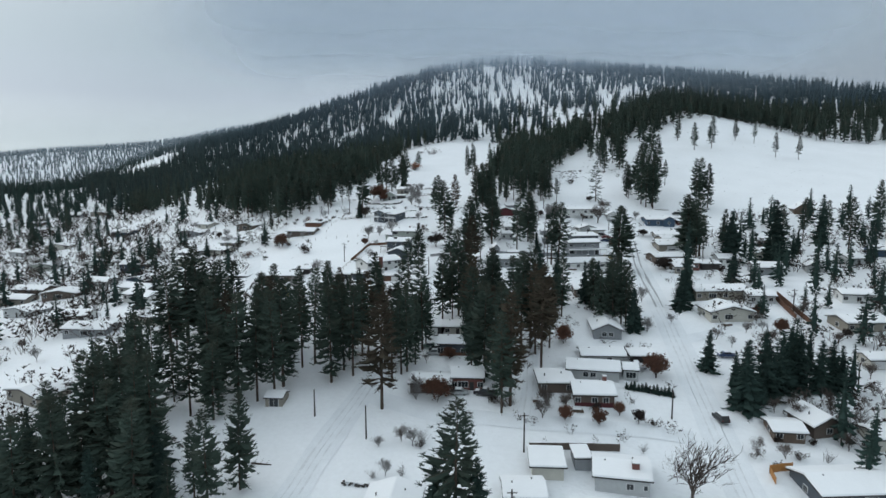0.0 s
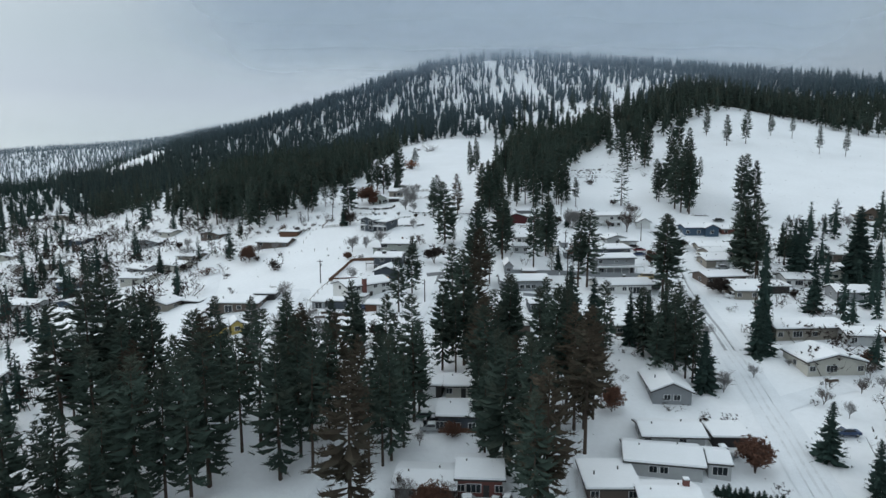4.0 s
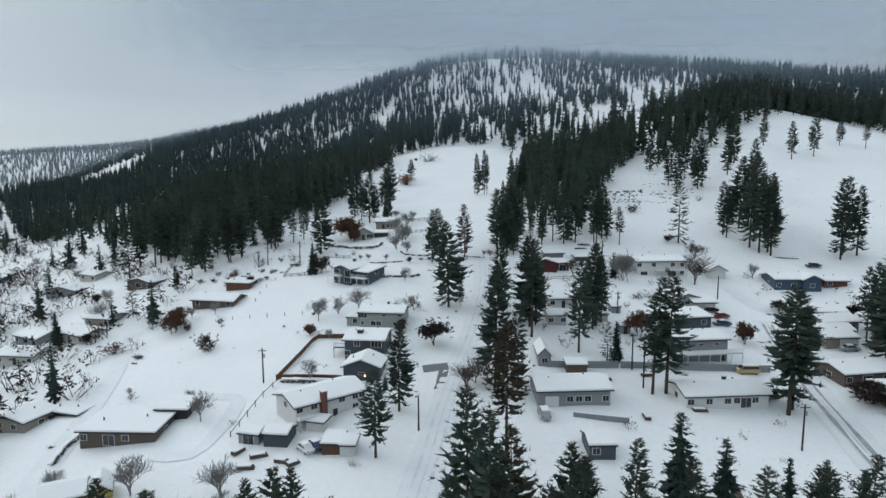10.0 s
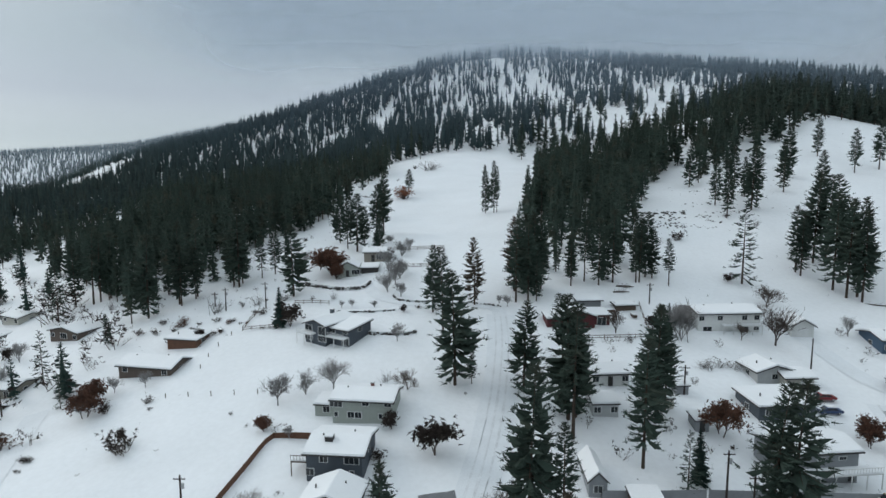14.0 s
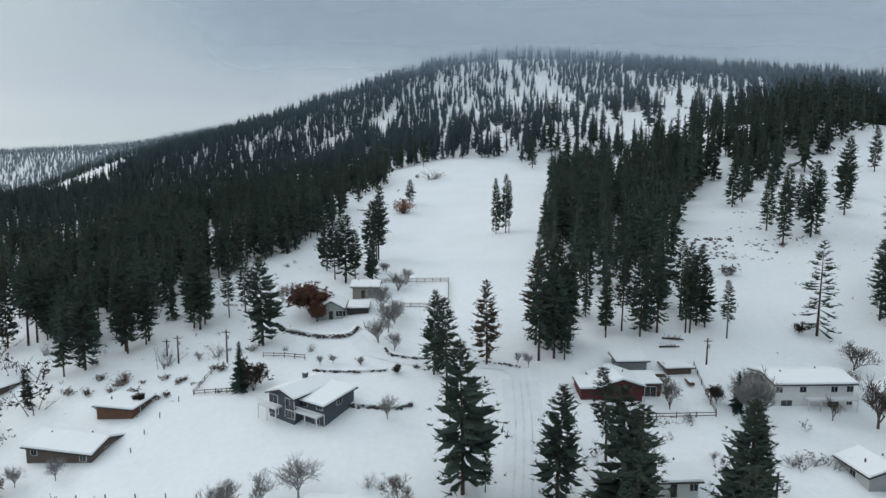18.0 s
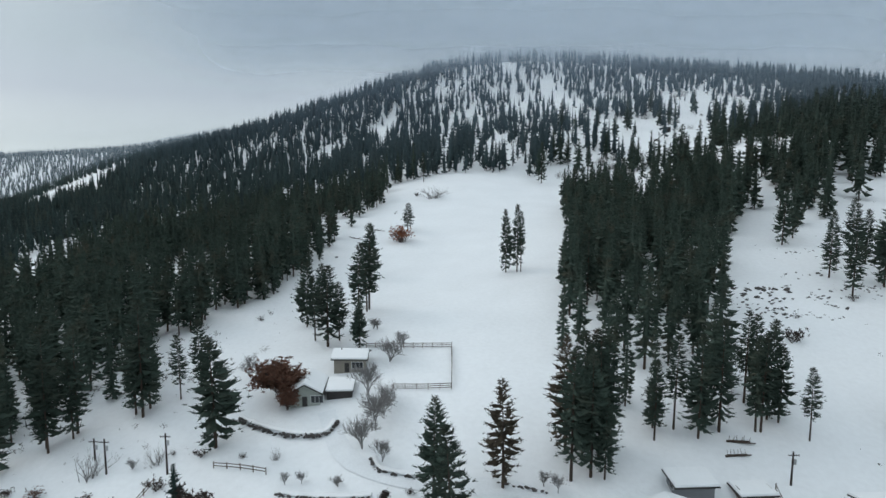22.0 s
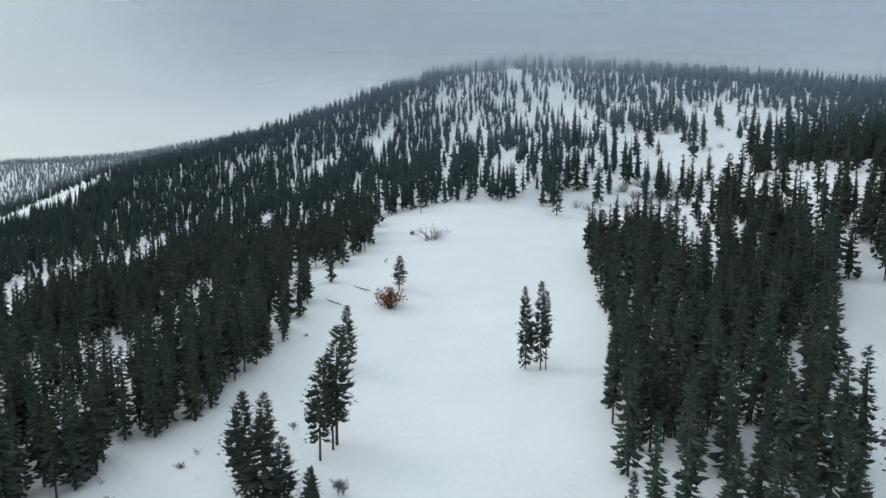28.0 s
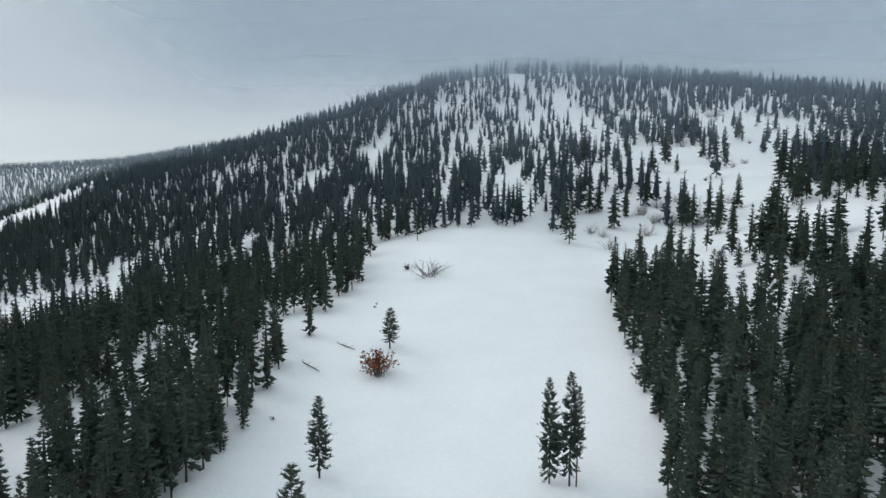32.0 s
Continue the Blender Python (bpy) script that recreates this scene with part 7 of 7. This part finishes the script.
car(-2.3, 166.8, 88, 'silver', 'sedan')
car(18.8, 240.0, 2, 'silver', 'suv')
car(88.8, 263.7, 88, 'black', 'suv')
car(76.3, 293.9, 88, 'red', 'sedan')
car(74.7, 289.1, 88, 'blue', 'sedan')
car(68.8, 262.0, 88, 'beige', 'van')
car(89.9, 242.5, 88, 'white', 'pickup')
car(100.6, 275.4, 88, 'silver', 'sedan')
car(67.2, 250.4, 88, 'black', 'suv')
car(-25.5, 230.1, 40, 'white', 'sedan')
car(-23.9, 230.8, 40, 'blue', 'sedan')
car(-3.8, 170.8, 88, 'green', 'sedan')
car(121.3, 328.0, 88, 'black', 'sedan')
car(74.7, 297.4, 88, 'black', 'sedan')
car(75.5, 163.6, 88, 'blue', 'sedan')
car(-125.2, 249.1, 88, 'blue', 'sedan')
car(-67.0, 152.0, 88, 'silver', 'sedan')
pole(-29.5, 138.8, 6.5, 0)
pole(-16.6, 129.2, 7.6, 0)
pole(16.5, 123.5, 8.4)
pole(51.1, 135.4, 6.6, 0)
pole(-40.7, 258.3, 8.0)
pole(-5.4, 235.5, 6.6, 0)
pole(63.1, 229.5, 8.8)
pole(-61.9, 342.2, 6.6)
pole(-50.2, 340.2, 7.3)
pole(53.1, 333.7, 5.6)
pole(42.1, 261.3, 8.6)
pole(42.2, 253.3, 10.0)
pole(47.4, 293.1, 6.3)
pole(80.5, 305.9, 7.1, 0)
pole(106.8, 188.9, 8.6)
pole(110.7, 224.7, 6.8)
pole(11.7, 102.1, 6.6)
pole(99.2, 145.7, 6.8, 0)
pole(-66.7, 347.3, 4.0)
pole(-99.4, 303.9, 4.1, 0)
pole(-109.4, 279.6, 6.2)
fence([(-21.3, 382.9), (-11.1, 381.5), (-1.1, 380.2)], 1.3, 'dark post and rail paddock fence in snow', gap=2.2, rails=3)
fence([(-1.1, 380.2), (-1.1, 369.2), (-1.2, 360.6)], 1.3, 'dark post and rail paddock fence in snow', gap=2.2, rails=3)
fence([(-1.2, 360.6), (-7.1, 360.7), (-13.0, 361.4)], 1.3, 'dark post and rail paddock fence in snow', gap=2.2, rails=3)
fence([(-42.2, 340.3), (-37.1, 339.0), (-32.3, 337.3)], 1.1, 'low rail fence above the snowy garden', gap=2.5)
fence([(-51.4, 337.6), (-52.4, 332.7), (-52.8, 327.6)], 1.2, 'rail fence running down the snowy bank', gap=2.5)
fence([(-52.8, 327.6), (-48.0, 327.1), (-43.5, 326.6)], 1.1, 'low rail fence along the field edge', gap=2.5)
fence([(-38.0, 258.9), (-35.9, 267.6), (-33.3, 278.2), (-32.4, 279.2)], 1.2, 'reddish brown board fence of the garden', CEDAR, 2.4, boards=True)
fence([(-32.4, 279.2), (-27.8, 278.7), (-24.0, 277.9)], 1.2, 'reddish brown board fence of the garden', CEDAR, 2.4, boards=True)
fence([(-38.1, 259.3), (-30.3, 258.1), (-22.4, 256.4)], 1.2, 'brown board fence above a stone bank', CEDAR, 2.4, boards=True)
fence([(-40.9, 236.3), (-39.0, 251.7), (-36.5, 259.2)], 1.2, 'wire fence posts across the snowy field', gap=4.0, rails=1)
fence([(-60.8, 299.4), (-48.3, 297.4), (-34.9, 295.2)], 1.0, 'far field fence of thin posts', gap=5.0, rails=0)
fence([(-57.4, 310.5), (-57.2, 319.1), (-55.2, 326.0)], 1.0, 'thin fence posts down the field', gap=5.0, rails=0)
fence([(63.6, 116.6), (66.0, 117.1), (68.4, 117.4)], 1.7, 'new orange cedar fence panel', ORANGE, 2.2, boards=True)
fence([(63.6, 116.6), (63.0, 113.2)], 1.5, 'orange cedar fence by the lower garden', ORANGE, 2.2, boards=True)
fence([(110.3, 207.9), (107.9, 196.4), (106.2, 186.1)], 1.8, 'long cedar board fence along the lane', CEDAR, 2.4, boards=True)
fence([(111.7, 207.8), (109.2, 191.1), (107.7, 177.8)], 1.8, 'long cedar board fence along the lane', CEDAR, 2.4, boards=True)
fence([(39.7, 261.9), (49.2, 262.2), (59.3, 262.6), (74.4, 262.9)], 1.7, 'grey board fence along the alley', GREY, 2.6, boards=True)
fence([(22.8, 260.8), (29.1, 261.0), (39.2, 261.9)], 1.7, 'grey board fence beside the sheds', GREY, 2.6, boards=True)
fence([(17.7, 124.1), (26.2, 124.0), (36.2, 123.6)], 1.6, 'brown board wall beside the garages', BROWN, 2.6, boards=True)
fence([(32.6, 313.9), (42.7, 315.2), (47.9, 315.9)], 1.2, 'wire fence behind the barn', gap=4.0, rails=2)
fence([(49.9, 332.2), (48.9, 324.4), (48.2, 316.7)], 1.2, 'wire fence along the farm lane', gap=3.0, rails=2)
fence([(24.5, 239.8), (28.1, 239.1), (34.7, 238.1)], 1.1, 'low retaining boards beside a driveway', GREY, 2.6, boards=True)
stone_wall([(-42.2, 353.9), (-37.4, 350.1), (-31.7, 347.2), (-26.7, 346.2), (-23.8, 347.0), (-22.5, 350.3)], 0.9, 'curved dark stone garden wall topped with snow')
stone_wall([(-20.6, 318.1), (-16.5, 317.0), (-11.5, 315.9), (-7.9, 317.2)], 0.6, 'low stone wall beside the driveway')
stone_wall([(-14.9, 338.8), (-13.2, 335.7), (-7.4, 333.9), (-0.7, 334.0)], 0.5, 'low rough stone edging of the lane')
stone_wall([(6.0, 332.1), (10.3, 330.9), (13.5, 329.8)], 0.4, 'row of dark stones at the field edge', cap=False)
stone_wall([(-36.7, 257.4), (-30.8, 256.3), (-22.1, 255.0)], 0.7, 'rough stone bank below the fence')
stone_wall([(-60.2, 133.8), (-57.2, 130.5), (-54.0, 129.1)], 0.5, 'curved kerb wall round a round bed', cap=False)
stone_wall([(-19.6, 114.6), (-15.6, 113.6), (-12.9, 113.5)], 0.6, 'low garden wall with frosted shrubs', cap=True)
stone_wall([(-72.3, 232.3), (-73.2, 238.4), (-72.8, 243.4)], 0.7, 'stone terrace wall below the lower house')
stone_wall([(-29.6, 331.9), (-22.7, 330.3), (-13.8, 329.6)], 0.35, 'low terrace edge of the driveway')
outcrop(79.1, 400.0, 1.6)
outcrop(80.6, 395.5, 0.9)
outcrop(74.1, 393.7, 0.9)
outcrop(79.0, 387.9, 0.9)
outcrop(90.7, 396.1, 0.9)
outcrop(92.7, 395.1, 0.9)
outcrop(100.4, 399.0, 0.9)
outcrop(105.2, 398.6, 0.9)
outcrop(105.9, 416.7, 0.9)
outcrop(100.5, 420.9, 0.9)
outcrop(111.6, 417.3, 0.9)
outcrop(106.8, 398.4, 0.9)
outcrop(84.2, 387.4, 0.9)
outcrop(84.6, 401.1, 0.9)
outcrop(93.2, 391.3, 0.9)
outcrop(107.9, 394.6, 0.9)
outcrop(74.8, 403.0, 1.5)
outcrop(74.1, 397.1, 0.9)
outcrop(77.3, 391.3, 0.9)
outcrop(90.0, 406.5, 0.9)
outcrop(98.3, 408.4, 0.9)
outcrop(106.4, 417.2, 0.9)
outcrop(79.7, 389.7, 0.9)
outcrop(101.3, 421.7, 0.9)
outcrop(90.0, 385.4, 0.9)
outcrop(74.2, 389.0, 0.9)
outcrop(111.4, 413.3, 0.9)
outcrop(86.3, 385.6, 0.9)
log(-42.1, 505.2, -51, 12.9)
log(-34.0, 518.1, -46, 11.5)
log(115.4, 334.6, -29, 8.2)
log(47.0, 339.8, 11, 4.0)
log(48.9, 343.4, -2, 4.0)
log(47.6, 339.8, 4, 4.0)
log(49.6, 343.1, -14, 4.0)
log(-37.2, 122.2, -10, 4.3)
road("driveway", [(-5.3, 260.2), (-2.4, 260.6), (0.4, 261.0)], 3.2, "wet cleared asphalt driveway between snow banks", False, ASPHALT)
road("driveway", [(-0.5, 260.0), (-1.1, 255.6), (-1.8, 251.0)], 2.2, "wet cleared asphalt spur of the driveway", False, ASPHALT)
road("driveway", [(-53.4, 232.3), (-46.3, 231.5), (-44.2, 239.3), (-43.9, 249.8), (-46.0, 253.2), (-51.6, 254.2)], 3.0, "curved packed-snow driveway", False)
road("lane", [(18.4, 135.5), (21.0, 147.9), (22.9, 162.1), (26.6, 192.0)], 4.0, "packed-snow lane between houses")
road("lane", [(-18.4, 147.0), (-3.2, 138.8), (10.8, 135.6), (26.8, 133.2), (38.8, 131.5), (53.6, 128.4)], 5.5, "snowy cross street", False)
road("lane", [(11.6, 318.0), (12.9, 324.6), (10.8, 330.1), (-0.7, 331.9), (-12.0, 334.8), (-19.6, 340.5), (-25.4, 354.5)], 4.0, "snowy farm lane bending past the barn", False)
road("lane", [(-68.5, 209.3), (-72.7, 228.1), (-79.2, 261.4), (-90.6, 302.6)], 5.0, "sunken snowy lane down the open slope", False)
road("lane", [(97.9, 294.6), (91.0, 301.8), (87.9, 310.8), (85.7, 320.4)], 5.0, "upper street bending to the white house", False)
road("lane", [(63.7, 172.0), (79.9, 179.1), (86.5, 181.6)], 5.0, "side street toward the firs", False)
house(167.2, 737.6, 0, 'small dark hut high on the snowy slope', [(0, 0, 0, 5.0, 4.0, 3.6, 'flat', DARK, 0.3, '', 1)], 'hut', 'hut', 'farm buildings')

def woodpile(x, y, rot, w=2.6, rows=3):
    """A low stack of weathered planks with snow lying on it."""
    root = tagged(new("woodpile"), "low stack of dark weathered planks under snow", "woodpile", "stacks and lumber in the yards")
    root.matrix_world = Matrix.Translation((x, y, float(ground_at(x, y)) - 0.05)) @ pose(0, 0, 0, 0, 0, rot)
    for k in range(rows):
        for j in range(3):
            part("plank", boxed(-w / 2 + 0.1 * (j % 2), w / 2 - 0.12 * k, j * 0.36 - 0.52, j * 0.36 - 0.2, 0.02 + k * 0.22, 0.2 + k * 0.22, bevel=0.015), WOOD, root)
    part("snow_cap", boxed(-w / 2 + 0.1, w / 2 - 0.5, -0.5, 0.5, rows * 0.22 + 0.004, rows * 0.22 + 0.2, bevel=0.06), ROOF_SNOW, root)
    return root


for x, y, rot, w in ((-33.5, 229.0, 20, 3.2), (-29.0, 227.2, -15, 2.6), (-26.8, 226.4, 40, 2.4), (-34.8, 225.6, 5, 3.0), (-22.2, 233.8, 75, 2.8), (-30.4, 238.6, 10, 2.6), (-37.6, 230.6, 60, 2.8), (34.6, 256.4, 0, 3.2),
                     (44.8, 258.6, 5, 2.8), (50.6, 243.6, 0, 3.0), (38.8, 240.4, 90, 2.6), (41.0, 328.6, 5, 3.6), (46.8, 326.4, 90, 3.0), (84.6, 183.4, 10, 2.6), (30.6, 138.4, -10, 2.8), (21.6, 143.0, 80, 2.4)):
    woodpile(x, y, rot, w)
tracks = smooth_line([(70.0, 200), (73.4, 221), (79.2, 253), (85.2, 280), (87.5, 290)], 2.5)
for k, o in enumerate((-1.2, 0.9)):
    V, F = ribbon(tracks, o, 0.6, 0.16, 0.2, k + 21)
    wet = new("wheel_track", mesh("wheel_track", V, F, [WET], smooth=True))
    wet.parent = main_street
for kind, x, y, h in (("B", 83, 123, 7.5), ("B", 90, 131, 8.0), ("B", 97, 129, 7.0), ("B", 69, 121, 6.0), ("B", 80, 139, 8.0), ("B", 88, 138, 9.0), ("B", 100, 135, 7.5), ("D", 94, 122, 5.0),
                      ("D", 70, 126, 3.5), ("B", 63, 121, 5.0), ("d", 66, 118, 1.6), ("d", 72, 121, 1.8), ("u", 77, 120, 2.2), ("u", 84, 119, 2.0), ("d", 87, 124, 1.8), ("B", 105, 150, 8.0), ("B", 100, 160, 7.0),
                      ("B", 95, 166, 8.0), ("B", 108, 168, 7.0), ("B", 118, 166, 8.0), ("B", 24, 141, 8.5), ("B", 28, 139, 7.5), ("D", 35, 138, 4.6), ("L", 40, 137, 5.5), ("B", -7, 147, 8.5), ("B", 1, 146, 8.0),
                      ("d", 12, 142, 2.4), ("d", 14, 141, 2.0), ("u", 16, 142, 2.2), ("B", -9, 128, 6.5), ("d", -5, 126, 1.6), ("d", 0, 116, 1.8), ("d", -2, 115, 1.5)):
    plant(kind, x, y, h)
for x, y, h, w in ((-63, 113, 24, 1.3), (-68, 118, 25, 1.3), (-59, 112, 20, 1.2), (-73, 112, 22, 1.3), (-79, 112, 19, 1.3), (-65, 124, 24, 1.3), (-83, 128, 18, 1.3), (-72, 137, 22, 1.3), (-80, 142, 20, 1.2)):
    plant("P", x, y, h, w)
# ---- loose growth that fills the yards and slopes ----
def clear(x, y):
    return all(math.hypot(x - a, y - b) > r for a, b, r in HOMES) and abs(x - np.interp(y, [60, 110, 156, 187, 219, 252, 280], [50, 56, 63, 68, 73, 79, 85])) > 6 and abs(x - np.interp(y, [85, 129, 175, 204, 251, 282, 325], [-36, -25, -12, -7, 1, 8, 13])) > 6


YARDS = [(15, 120), (52, 130), (72, 230), (76, 320), (20, 320), (14, 250), (5, 190)]
EAST = [(68, 130), (90, 120), (110, 230), (125, 320), (88, 322), (80, 230)]
woods("yard_shrubs", "leafless shrubs along fences and in snowy yards", stand([YARDS], 0, 80, 120, 325, 5.0, 0.42, 31, 0.6, 2.6, clear) + stand([EAST], 65, 130, 115, 325, 5.0, 0.5, 32, 0.6, 3.0, clear)
      + stand([[(-60, 215), (-25, 215), (-20, 250), (-30, 300), (-55, 262)]], -65, -15, 210, 305, 6.0, 0.12, 33, 0.8, 2.2, clear), SCRUB, [TWIG, DARK_LEAF], "scrub")
WEED = [tuple((V / 0.5, F) for V, F in (shrub(500 + s, 0.5, 3)[0], shrub(520 + s, 0.5, 2, 0.09)[1])) for s in range(6)]
SLOPE = [(62, 350), (80, 418), (100, 446), (170, 515), (260, 520), (250, 380), (150, 330), (70, 338)]
BANK = [(-50, 255), (-75, 240), (-115, 330), (-100, 370), (-75, 400), (-45, 415), (-40, 345), (-60, 320)]
woods("dry_weeds", "dry weed stalks poking through the snow", stand([SLOPE], 60, 265, 330, 525, 4.2, 0.22, 34, 0.3, 0.8) + stand([BANK], -120, -35, 240, 420, 4.0, 0.22, 35, 0.3, 0.8)
      + stand([YARDS, EAST], 0, 130, 115, 325, 3.6, 0.3, 36, 0.25, 0.7, clear) + stand([[(80, 640), (160, 640), (200, 760), (120, 760)]], 80, 200, 640, 760, 6.0, 0.35, 37, 0.8, 2.0), WEED, [TWIG, DARK_LEAF], "weeds")
